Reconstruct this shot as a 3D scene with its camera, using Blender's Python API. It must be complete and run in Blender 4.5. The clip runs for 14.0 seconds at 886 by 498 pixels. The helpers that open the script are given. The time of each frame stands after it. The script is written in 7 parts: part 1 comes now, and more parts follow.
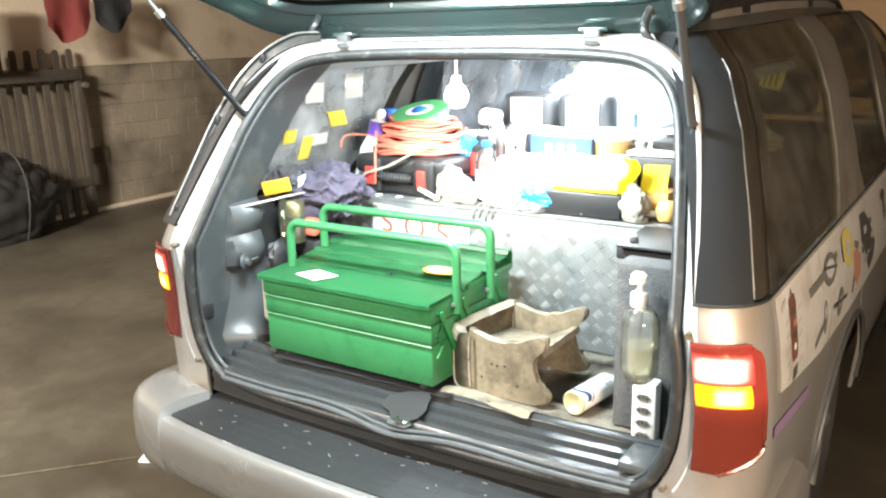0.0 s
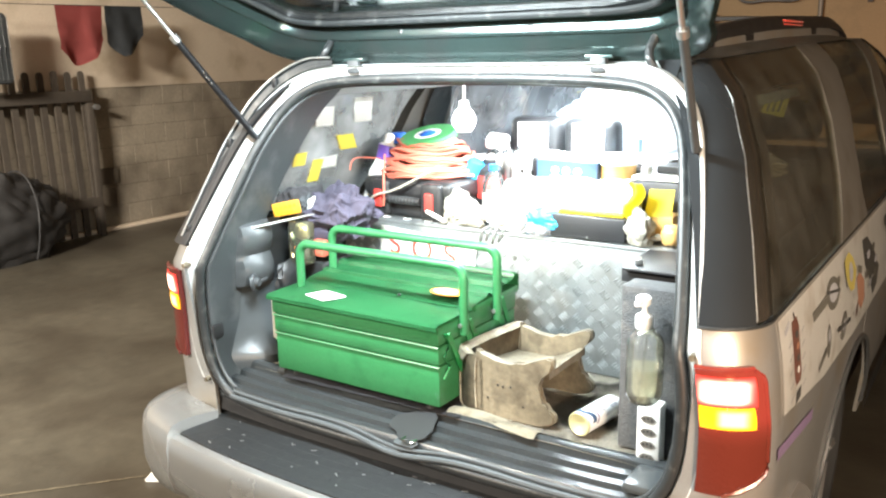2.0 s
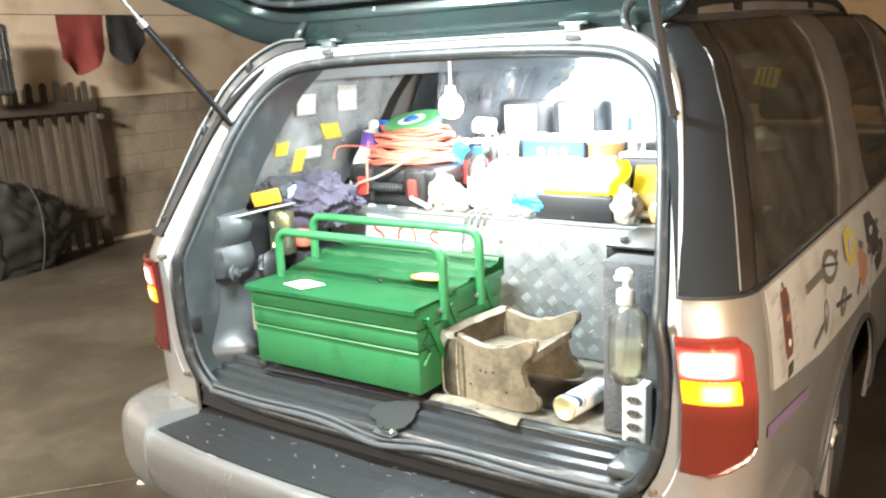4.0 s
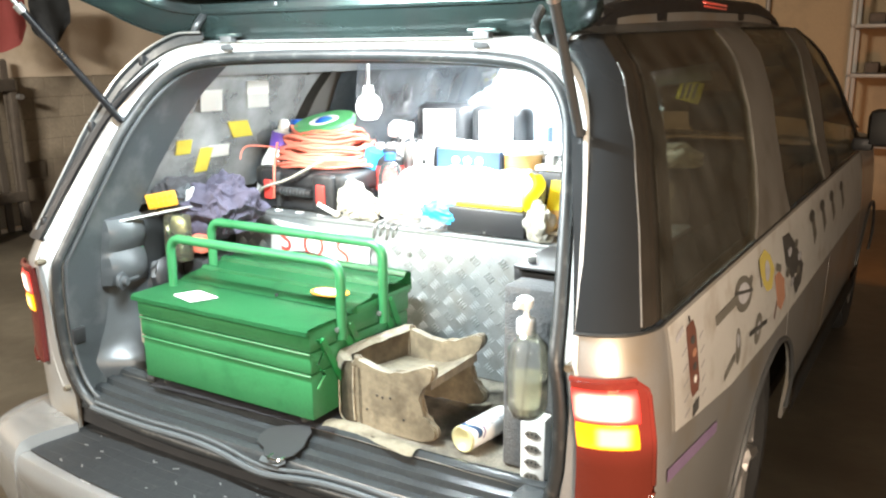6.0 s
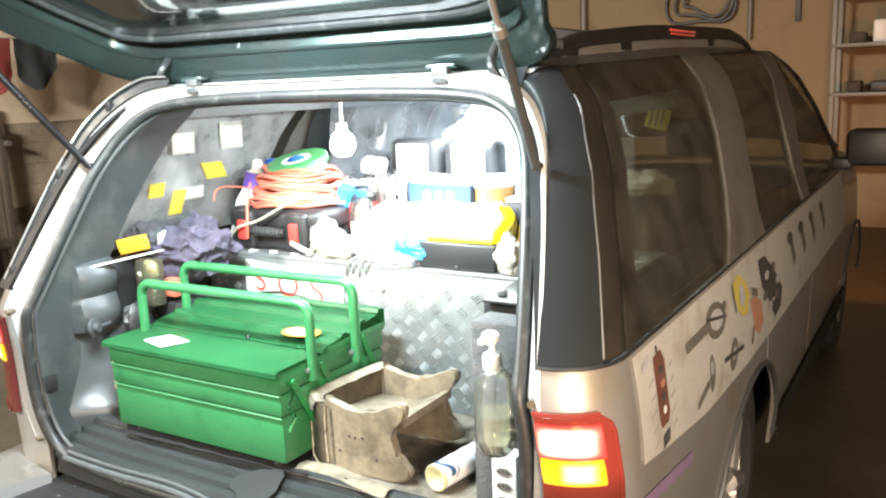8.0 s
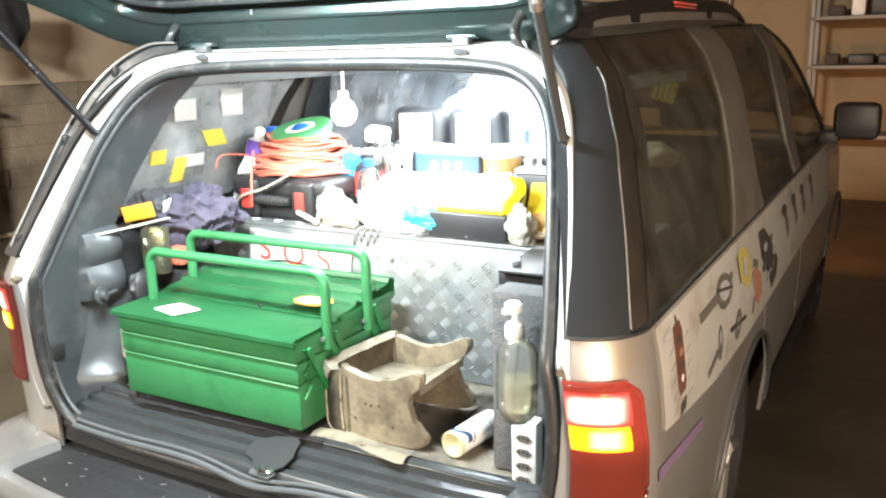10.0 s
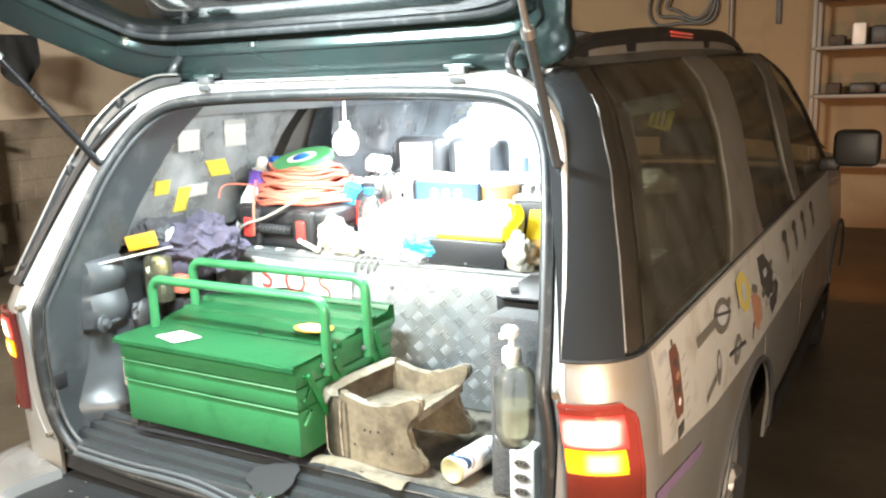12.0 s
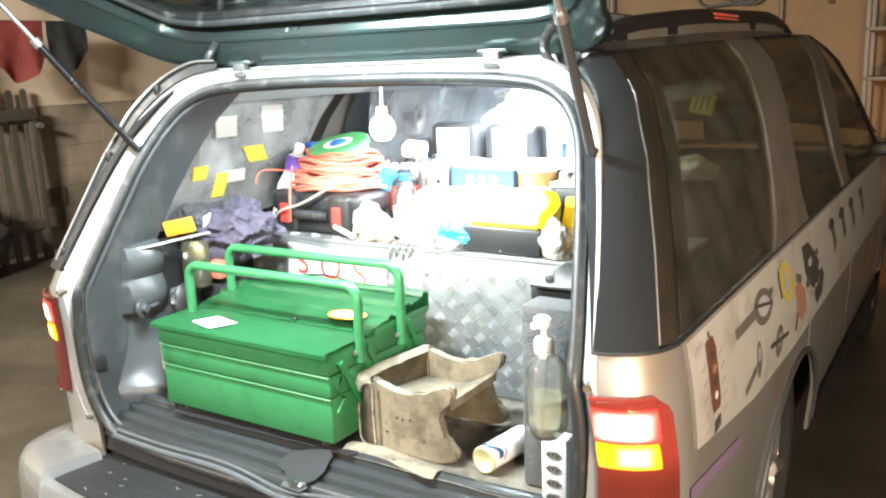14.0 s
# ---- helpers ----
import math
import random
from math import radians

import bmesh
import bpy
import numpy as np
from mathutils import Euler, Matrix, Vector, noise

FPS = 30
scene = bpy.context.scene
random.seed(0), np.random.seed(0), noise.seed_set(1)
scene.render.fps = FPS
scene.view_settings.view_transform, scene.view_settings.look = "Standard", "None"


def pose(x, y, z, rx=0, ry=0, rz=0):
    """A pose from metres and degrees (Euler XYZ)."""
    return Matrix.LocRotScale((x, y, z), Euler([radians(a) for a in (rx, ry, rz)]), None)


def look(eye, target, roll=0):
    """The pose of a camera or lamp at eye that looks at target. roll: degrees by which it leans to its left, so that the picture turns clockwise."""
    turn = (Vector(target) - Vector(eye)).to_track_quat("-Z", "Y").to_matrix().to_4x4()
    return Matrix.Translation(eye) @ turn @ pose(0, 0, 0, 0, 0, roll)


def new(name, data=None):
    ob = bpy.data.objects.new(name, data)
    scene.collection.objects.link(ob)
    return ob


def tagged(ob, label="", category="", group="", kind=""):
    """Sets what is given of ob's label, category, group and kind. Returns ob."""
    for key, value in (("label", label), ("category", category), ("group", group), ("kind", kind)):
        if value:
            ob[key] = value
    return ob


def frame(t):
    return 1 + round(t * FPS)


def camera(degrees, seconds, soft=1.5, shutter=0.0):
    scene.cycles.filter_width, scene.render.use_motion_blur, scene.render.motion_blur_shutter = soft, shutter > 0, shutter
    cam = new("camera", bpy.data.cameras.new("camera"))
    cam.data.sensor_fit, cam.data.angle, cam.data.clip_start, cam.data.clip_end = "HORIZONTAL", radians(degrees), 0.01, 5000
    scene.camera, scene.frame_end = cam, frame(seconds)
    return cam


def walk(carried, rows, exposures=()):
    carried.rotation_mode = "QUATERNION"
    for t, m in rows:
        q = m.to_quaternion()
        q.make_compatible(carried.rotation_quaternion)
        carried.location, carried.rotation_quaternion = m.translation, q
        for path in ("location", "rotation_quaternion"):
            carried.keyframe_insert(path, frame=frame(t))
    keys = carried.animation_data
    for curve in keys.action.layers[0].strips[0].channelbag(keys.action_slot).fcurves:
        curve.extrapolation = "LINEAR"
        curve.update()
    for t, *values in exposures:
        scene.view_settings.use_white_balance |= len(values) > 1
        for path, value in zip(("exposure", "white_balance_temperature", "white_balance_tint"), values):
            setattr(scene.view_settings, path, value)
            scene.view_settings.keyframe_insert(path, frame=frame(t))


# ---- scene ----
cam = camera(55.2, 14.0, 2.2, 0.4)
PATH = [
    (0, (1.196, -1.55, 1.614), (0.127, 0.065, 1.113), -1.3),
    (0.5, (1.192, -1.554, 1.613), (0.118, 0.058, 1.115), -1.1),
    (1, (1.218, -1.575, 1.623), (0.134, 0.039, 1.152), -1.2),
    (1.5, (1.217, -1.584, 1.628), (0.134, 0.035, 1.173), -1.1),
    (2, (1.209, -1.579, 1.62), (0.123, 0.04, 1.171), -1.0),
    (2.2, (1.202, -1.588, 1.627), (0.124, 0.034, 1.17), -1.1),
    (4.3, (1.26, -1.433, 1.528), (0.136, 0.165, 1.102), -2.8),
    (4.5, (1.245, -1.413, 1.565), (0.165, 0.212, 1.128), -3.1),
    (5, (1.204, -1.41, 1.575), (0.351, 0.341, 1.119), -2.6),
    (5.5, (1.241, -1.331, 1.576), (0.295, 0.373, 1.127), -1.5),
    (6, (1.271, -1.294, 1.563), (0.256, 0.369, 1.11), -0.3),
    (6.5, (1.276, -1.311, 1.579), (0.257, 0.352, 1.137), -0.2),
    (7, (1.277, -1.302, 1.579), (0.257, 0.366, 1.16), -0.3),
    (7.5, (1.318, -1.268, 1.569), (0.279, 0.393, 1.169), -0.8),
    (8, (1.325, -1.245, 1.571), (0.306, 0.433, 1.188), -2.2),
    (8.2, (1.32, -1.255, 1.577), (0.307, 0.427, 1.197), -2.6),
    (10.3, (1.237, -1.311, 1.585), (0.289, 0.385, 1.114), -1.4),
    (10.5, (1.266, -1.274, 1.594), (0.245, 0.384, 1.137), -1.9),
    (11, (1.289, -1.193, 1.583), (0.205, 0.434, 1.161), -2.1),
    (11.5, (1.282, -1.244, 1.58), (0.257, 0.426, 1.182), -2.1),
    (12, (1.267, -1.318, 1.574), (0.296, 0.387, 1.188), -1.8),
    (12.5, (1.247, -1.324, 1.576), (0.254, 0.364, 1.17), -0.9),
    (13, (1.222, -1.286, 1.567), (0.179, 0.37, 1.156), -0.9),
    (13.5, (1.26, -1.269, 1.577), (0.212, 0.382, 1.157), -1.8),
    (14, (1.276, -1.288, 1.578), (0.22, 0.358, 1.158), -2.1),
]
EXPOSURE = [(0, 0.36), (2, 0.36), (4.5, 0.36), (5.5, 0.32), (6, 0.24), (6.5, 0.28), (7.5, 0.3), (8, 0.38), (10.5, 0.28), (11.5, 0.34), (12, 0.36), (13, 0.22), (14, 0.36)]
walk(cam, [(t, look(eye, target, roll)) for t, eye, target, roll in PATH], EXPOSURE)

# ---- light ----
world = bpy.data.worlds.new("night")
world.use_nodes = True
world.node_tree.nodes["Background"].inputs[0].default_value = (0.03, 0.027, 0.025, 1)
world.node_tree.nodes["Background"].inputs[1].default_value = 0.3
scene.world = world


def area(name, m, sx, sy, watts, colour, spread=180):
    data = bpy.data.lights.new(name, "AREA")
    data.shape, data.size, data.size_y, data.energy, data.color, data.spread = "RECTANGLE", sx, sy, watts, colour, radians(spread)
    ob = new(name, data)
    ob.matrix_world = m
    return ob


def point(name, x, y, z, r, watts, colour):
    data = bpy.data.lights.new(name, "POINT")
    data.energy, data.color, data.shadow_soft_size = watts, colour, r
    ob = new(name, data)
    ob.location = (x, y, z)
    return ob


# white LED bar under the raised tailgate, above the view
area("tailgate_light", look((0.0, -0.19, 1.845), (0.05, 0.14, 0.9)), 0.5, 0.05, 58, (0.87, 1.0, 1.04))
# white LED lamp inside, under the headliner
area("cabin_light", look((0.06, 0.92, 1.552), (-0.08, 0.92, 0.9)), 0.80, 0.08, 32, (0.87, 1.0, 1.05))
# unseen warm yard lamps, added behind the camera and over the garage
area("yard_light", look((-2.2, -3.4, 3.4), (-4.0, 1.6, 0.6)), 1.2, 0.5, 420, (1.0, 0.92, 0.80), 120)
# added fill for the car's right flank and the ground beside it
area("side_fill", look((2.25, -1.75, 1.6), (1.0, 0.6, 0.95)), 0.5, 0.3, 34, (1.0, 0.80, 0.60), 85)
area("garage_light", look((-1.0, 5.6, 3.4), (-0.2, 7.6, 0.8)), 0.8, 0.4, 4.0, (1.0, 0.70, 0.40))
# hazard lamps
point("hazard_rear", 1.06, -0.32, 0.93, 0.05, 2.2, (1.0, 0.27, 0.07))
area("hazard_front", look((0.72, 4.62, 0.74), (1.1, 8.1, 1.0)), 0.22, 0.12, 13, (1.0, 0.32, 0.06), 140)

# ---- materials ----
def mat(name, colour, rough=0.5, metal=0.0, vary=0.12, scale=6.0, grain=0.0, fine=60.0, bump=0.0, dirt=None, dirt_at=0.62, emit=0.0, coat=0.0, rand=0.0, alpha=1.0, placed=False):
    """A worn surface: broad stains, fine grain, relief and, if dirt is a colour, blotches of it."""
    m = bpy.data.materials.new(name)
    m.use_nodes = True
    nt = m.node_tree
    N, L = nt.nodes, nt.links
    b = N["Principled BSDF"]
    tc = N.new("ShaderNodeTexCoord")
    n1 = N.new("ShaderNodeTexNoise")
    n1.inputs["Scale"].default_value, n1.inputs["Detail"].default_value = scale, 5
    n2 = N.new("ShaderNodeTexNoise")
    n2.inputs["Scale"].default_value, n2.inputs["Detail"].default_value = fine, 3
    where = N.new("ShaderNodeNewGeometry").outputs["Position"] if placed else tc.outputs["Object"]
    L.new(where, n1.inputs["Vector"])
    L.new(where, n2.inputs["Vector"])
    mix = N.new("ShaderNodeMixRGB")
    lo = [max(c * (1 - vary), 0) for c in colour]
    hi = [min(c * (1 + vary), 1) for c in colour]
    mix.inputs[1].default_value, mix.inputs[2].default_value = (*lo, 1), (*hi, 1)
    L.new(n1.outputs["Fac"], mix.inputs[0])
    out = mix.outputs[0]
    if grain > 0:
        g = N.new("ShaderNodeMixRGB")
        g.blend_type = "OVERLAY"
        g.inputs[0].default_value = grain
        L.new(out, g.inputs[1])
        L.new(n2.outputs["Color"], g.inputs[2])
        bw = N.new("ShaderNodeRGBToBW")
        L.new(n2.outputs["Color"], bw.inputs[0])
        L.new(bw.outputs[0], g.inputs[2])
        out = g.outputs[0]
    if rand > 0:
        oi = N.new("ShaderNodeObjectInfo")
        r = N.new("ShaderNodeMapRange")
        r.inputs[3].default_value, r.inputs[4].default_value = 1 - rand, 1 + rand
        L.new(oi.outputs["Random"], r.inputs[0])
        v = N.new("ShaderNodeVectorMath")
        v.operation = "SCALE"
        L.new(out, v.inputs[0])
        L.new(r.outputs[0], v.inputs["Scale"])
        out = v.outputs[0]
    if dirt:
        n3 = N.new("ShaderNodeTexNoise")
        n3.inputs["Scale"].default_value, n3.inputs["Detail"].default_value = scale * 1.7, 8
        L.new(where, n3.inputs["Vector"])
        ramp = N.new("ShaderNodeValToRGB")
        ramp.color_ramp.elements[0].position, ramp.color_ramp.elements[1].position = dirt_at - 0.12, dirt_at + 0.12
        L.new(n3.outputs["Fac"], ramp.inputs[0])
        d = N.new("ShaderNodeMixRGB")
        d.inputs[2].default_value = (*dirt, 1)
        L.new(ramp.outputs[0], d.inputs[0])
        L.new(out, d.inputs[1])
        out = d.outputs[0]
    L.new(out, b.inputs["Base Color"])
    rr = N.new("ShaderNodeMapRange")
    rr.inputs[3].default_value, rr.inputs[4].default_value = max(rough - min(0.1, 0.2 * rough), 0.02), min(rough + min(0.1, 0.2 * rough), 1)
    L.new(n1.outputs["Fac"], rr.inputs[0])
    L.new(rr.outputs[0], b.inputs["Roughness"])
    b.inputs["Metallic"].default_value = metal
    b.inputs["Coat Weight"].default_value = coat
    b.inputs["Coat Roughness"].default_value = 0.08
    b.inputs["Alpha"].default_value = alpha
    if bump > 0:
        bp = N.new("ShaderNodeBump")
        bp.inputs["Strength"].default_value, bp.inputs["Distance"].default_value = 1.0, bump
        L.new(n2.outputs["Fac"], bp.inputs["Height"])
        L.new(bp.outputs[0], b.inputs["Normal"])
    if emit > 0:
        b.inputs["Emission Color"].default_value, b.inputs["Emission Strength"].default_value = (*colour, 1), emit
    return m


def glass(name, tint, dust=0.06, rough=0.03, dust_colour=(0.5, 0.48, 0.44), gloss=1.0, spots=1.0):
    """A pane: clear or tinted, with Fresnel gloss and a film of dust."""
    m = bpy.data.materials.new(name)
    m.use_nodes = True
    N, L = m.node_tree.nodes, m.node_tree.links
    N.remove(N["Principled BSDF"])
    t, g, d = N.new("ShaderNodeBsdfTransparent"), N.new("ShaderNodeBsdfGlossy"), N.new("ShaderNodeBsdfDiffuse")
    t.inputs[0].default_value = (*tint, 1)
    g.inputs["Roughness"].default_value = rough
    d.inputs[0].default_value = (*dust_colour, 1)
    f = N.new("ShaderNodeFresnel")
    f.inputs[0].default_value = 1.5
    k = N.new("ShaderNodeMath")
    k.operation = "MULTIPLY"
    k.inputs[1].default_value = gloss
    L.new(f.outputs[0], k.inputs[0])
    tc, n = N.new("ShaderNodeTexCoord"), N.new("ShaderNodeTexNoise")
    n.inputs["Scale"].default_value, n.inputs["Detail"].default_value = 9, 6
    L.new(tc.outputs["Object"], n.inputs["Vector"])
    r = N.new("ShaderNodeMapRange")
    r.inputs[1].default_value, r.inputs[2].default_value, r.inputs[3].default_value, r.inputs[4].default_value = 0.3, 0.75, dust * (1 - 0.6 * spots), dust * (1 + 0.8 * spots)
    L.new(n.outputs["Fac"], r.inputs[0])
    a, c = N.new("ShaderNodeMixShader"), N.new("ShaderNodeMixShader")
    L.new(r.outputs[0], a.inputs[0])
    L.new(t.outputs[0], a.inputs[1])
    L.new(d.outputs[0], a.inputs[2])
    L.new(k.outputs[0], c.inputs[0])
    L.new(a.outputs[0], c.inputs[1])
    L.new(g.outputs[0], c.inputs[2])
    L.new(c.outputs[0], N["Material Output"].inputs[0])
    return m


def lens(name, colour, emit, rough=0.15, tint=None):
    """A lamp's moulded plastic lens, lit from behind or not, with a fine ribbed relief."""
    m = mat(name, tint or colour, rough, vary=0.1, scale=14, fine=90, bump=0.002, coat=0.6)
    b = m.node_tree.nodes["Principled BSDF"]
    b.inputs["Emission Color"].default_value, b.inputs["Emission Strength"].default_value = (*colour, 1), emit
    return m


def bulb_lens(name, hot, hot_power, rim, rim_power, mid, reach, high=0.5):
    """A lit lens: brightest before its bulb, falling off to the coloured plastic at its rim."""
    m = lens(name, rim, rim_power, tint=tuple(0.5 * c for c in rim))
    N, L = m.node_tree.nodes, m.node_tree.links
    b = N["Principled BSDF"]
    tc, sub, size, xyz = N.new("ShaderNodeTexCoord"), N.new("ShaderNodeVectorMath"), N.new("ShaderNodeVectorMath"), N.new("ShaderNodeSeparateXYZ")
    sub.operation, size.operation = "SUBTRACT", "ABSOLUTE"
    sub.inputs[1].default_value = (mid, 0.35, high)
    L.new(tc.outputs["Generated"], sub.inputs[0])
    L.new(sub.outputs[0], size.inputs[0])
    L.new(size.outputs[0], xyz.inputs[0])
    falls = []
    for axis, far in ((0, reach), (2, 0.5)):
        f = N.new("ShaderNodeMapRange")
        f.interpolation_type = "SMOOTHSTEP"
        f.inputs[1].default_value, f.inputs[2].default_value, f.inputs[3].default_value, f.inputs[4].default_value = far * 0.45, far, 1.0, 0.0
        L.new(xyz.outputs[axis], f.inputs[0])
        falls.append(f)
    r = N.new("ShaderNodeMath")
    r.operation = "MULTIPLY"
    L.new(falls[0].outputs[0], r.inputs[0])
    L.new(falls[1].outputs[0], r.inputs[1])
    c, p = N.new("ShaderNodeMixRGB"), N.new("ShaderNodeMapRange")
    c.inputs[1].default_value, c.inputs[2].default_value = (*rim, 1), (*hot, 1)
    p.inputs[3].default_value, p.inputs[4].default_value = rim_power, hot_power
    L.new(r.outputs[0], c.inputs[0])
    L.new(r.outputs[0], p.inputs[0])
    L.new(c.outputs[0], b.inputs["Emission Color"])
    L.new(p.outputs[0], b.inputs["Emission Strength"])
    return m


def thin(name, colour):
    """Thin paper or film that lets light through."""
    m = bpy.data.materials.new(name)
    m.use_nodes = True
    N, L = m.node_tree.nodes, m.node_tree.links
    N.remove(N["Principled BSDF"])
    d, t, x = N.new("ShaderNodeBsdfDiffuse"), N.new("ShaderNodeBsdfTranslucent"), N.new("ShaderNodeMixShader")
    tc, n, c = N.new("ShaderNodeTexCoord"), N.new("ShaderNodeTexNoise"), N.new("ShaderNodeMixRGB")
    n.inputs["Scale"].default_value, n.inputs["Detail"].default_value = 7, 5
    L.new(tc.outputs["Object"], n.inputs["Vector"])
    c.inputs[1].default_value, c.inputs[2].default_value = (*(0.4 * q for q in colour), 1), (*(1.6 * q for q in colour), 1)
    L.new(n.outputs["Fac"], c.inputs[0])
    for s in (d, t):
        L.new(c.outputs[0], s.inputs[0])
    x.inputs[0].default_value = 0.5
    L.new(d.outputs[0], x.inputs[1])
    L.new(t.outputs[0], x.inputs[2])
    L.new(x.outputs[0], N["Material Output"].inputs[0])
    return m


M = {}
M["thin_yellow"] = thin("thin_yellow_card", (0.62, 0.58, 0.10))
M["thin_grey"] = thin("thin_pale_card", (0.46, 0.48, 0.43))
M["paint"] = mat("silver_paint", (0.32, 0.318, 0.31), 0.42, 0.55, 0.08, 3, 0.12, 200, 0.0, (0.30, 0.265, 0.215), 0.60, coat=0.5)
# silver paint darkened for the pillars, standing in for weaker light up there
M["pillar_dim_paint"] = mat("dimmed_silver_paint", (0.16, 0.152, 0.138), 0.48, 0.3, 0.15, 4, 0.12, 160, 0.0, (0.11, 0.10, 0.085), 0.60)
M["paint_teal"] = mat("teal_paint", (0.058, 0.092, 0.088), 0.24, 0.55, 0.15, 4, 0.08, 120, 0.0, (0.075, 0.085, 0.085), 0.62, coat=0.7)
M["jamb"] = mat("jamb_paint", (0.52, 0.54, 0.54), 0.36, 0.0, 0.06, 7, 0.1, 120, 0.0, (0.36, 0.34, 0.30), 0.66, coat=0.3)
M["gloss_black"] = mat("gloss_black_panel", (0.019, 0.021, 0.023), 0.14, 0.0, 0.2, 5)
M["strut"] = mat("black_strut_enamel", (0.006, 0.006, 0.007), 0.34, 0.0, 0.2, 12)
M["red_unlit"] = mat("unlit_red_lens", (0.085, 0.014, 0.012), 0.16, 0.0, 0.2, 12, coat=0.3)
M["border"] = mat("dusty_black_glass_border", (0.022, 0.020, 0.017), 0.24, 0.0, 0.2, 4, 0.1, 120, 0.0, (0.034, 0.029, 0.024), 0.6, coat=0.3)
M["frame_black"] = mat("matt_black_frame", (0.014, 0.014, 0.015), 0.48, 0.0, 0.2, 12)
M["rubber"] = mat("black_rubber", (0.020, 0.022, 0.023), 0.45, 0.0, 0.25, 20, 0.2, 200, 0.0005, (0.09, 0.09, 0.085), 0.68)
M["pad"] = mat("step_pad_rubber", (0.008, 0.009, 0.010), 0.62, 0.0, 0.25, 26, 0.4, 160, 0.001, (0.032, 0.033, 0.032), 0.70)
M["trim"] = mat("grey_plastic_trim", (0.078, 0.087, 0.091), 0.22, 0.0, 0.14, 5, 0.15, 300, 0.0006, (0.145, 0.15, 0.15), 0.62)
M["trim_mid"] = mat("soft_grey_trim", (0.055, 0.060, 0.063), 0.34, 0.0, 0.2, 8, 0.2, 260, 0.0006)
M["seal_gloss"] = mat("glossy_seal_rubber", (0.075, 0.082, 0.086), 0.22, 0.0, 0.2, 20, 0.1, 200, 0.0004)
M["trim_dark"] = mat("dark_grey_trim", (0.045, 0.048, 0.05), 0.5, 0.0, 0.2, 8, 0.2, 260, 0.0006)
M["sill"] = mat("grey_sill_plastic", (0.056, 0.062, 0.065), 0.23, 0.0, 0.10, 14, 0.2, 140, 0.0005, (0.105, 0.108, 0.105), 0.76)
M["carpet"] = mat("worn_floor_carpet", (0.28, 0.25, 0.20), 0.95, 0.0, 0.3, 9, 0.6, 220, 0.003, (0.085, 0.072, 0.06), 0.56)
M["speaker_carpet"] = mat("charcoal_felt", (0.080, 0.081, 0.083), 0.97, 0.0, 0.3, 18, 0.8, 260, 0.004, (0.13, 0.12, 0.11), 0.68)
M["headliner"] = mat("headliner_fabric", (0.33, 0.34, 0.34), 0.95, 0.0, 0.1, 8, 0.3, 300, 0.001)
M["plate"] = mat("tread_plate_aluminium", (0.285, 0.30, 0.30), 0.46, 0.55, 0.12, 6, 0.2, 160, 0.0003, (0.20, 0.20, 0.19), 0.62)
# tread bars a little paler and less metallic than the plate
M["tread"] = mat("paler_tread_aluminium", (0.325, 0.34, 0.34), 0.42, 0.40, 0.12, 6, 0.2, 160, 0.0002)
M["green"] = mat("green_enamel", (0.026, 0.145, 0.053), 0.36, 0.0, 0.14, 9, 0.22, 140, 0.0004, (0.014, 0.095, 0.034), 0.66, coat=0.15)
M["green_dark"] = mat("green_enamel_worn", (0.014, 0.19, 0.05), 0.4, 0.0, 0.2, 14, 0.15, 200, 0.0003, (0.05, 0.06, 0.045), 0.66)
M["white"] = mat("white_plastic", (0.78, 0.78, 0.76), 0.4, 0.0, 0.05, 8)
M["paper"] = mat("white_paper_label", (0.80, 0.79, 0.75), 0.7, 0.0, 0.06, 14)
M["yellow_tint"] = mat("yellow_reflection", (0.88, 0.74, 0.12), 0.6, 0.0, 0.1, 14)
M["yellow"] = mat("yellow_plastic", (0.80, 0.62, 0.02), 0.45, 0.0, 0.1, 10)
M["orange_label"] = mat("amber_label", (0.72, 0.33, 0.03), 0.5, 0.0, 0.1, 14)
M["red"] = mat("red_plastic", (0.60, 0.05, 0.04), 0.4, 0.0, 0.1, 12)
M["red_ink"] = mat("red_letter_ink", (0.62, 0.07, 0.05), 0.6, 0.0, 0.1, 12)
M["cable"] = mat("orange_cable", (0.60, 0.155, 0.10), 0.5, 0.0, 0.15, 20)
M["tape_green"] = mat("green_tape", (0.07, 0.30, 0.10), 0.35, 0.0, 0.1, 12)
M["blue"] = mat("blue_plastic", (0.02, 0.12, 0.55), 0.4, 0.0, 0.1, 12)
M["pale_blue"] = mat("pale_blue_card", (0.30, 0.46, 0.60), 0.6, 0.0, 0.15, 14)
M["cyan"] = mat("light_blue_plastic", (0.03, 0.40, 0.75), 0.4, 0.0, 0.15, 12)
M["purple"] = mat("purple_plastic", (0.12, 0.06, 0.35), 0.45, 0.0, 0.15, 12)
M["navy"] = mat("navy_box_card", (0.025, 0.06, 0.12), 0.5, 0.0, 0.2, 12)
M["case"] = mat("black_case_plastic", (0.018, 0.018, 0.019), 0.45, 0.0, 0.2, 10, 0.2, 260, 0.0008, (0.06, 0.06, 0.058), 0.7)
M["black"] = mat("black_plastic", (0.022, 0.022, 0.024), 0.5, 0.0, 0.2, 10, 0.1, 200)
M["cloth"] = mat("faded_violet_cloth", (0.056, 0.050, 0.076), 0.95, 0.0, 0.3, 12, 0.4, 300, 0.0015)
M["tarp"] = mat("black_tarpaulin", (0.022, 0.021, 0.021), 0.6, 0.0, 0.25, 6, 0.2, 120, 0.001)
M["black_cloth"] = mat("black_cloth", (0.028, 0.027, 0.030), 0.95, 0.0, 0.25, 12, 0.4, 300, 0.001)
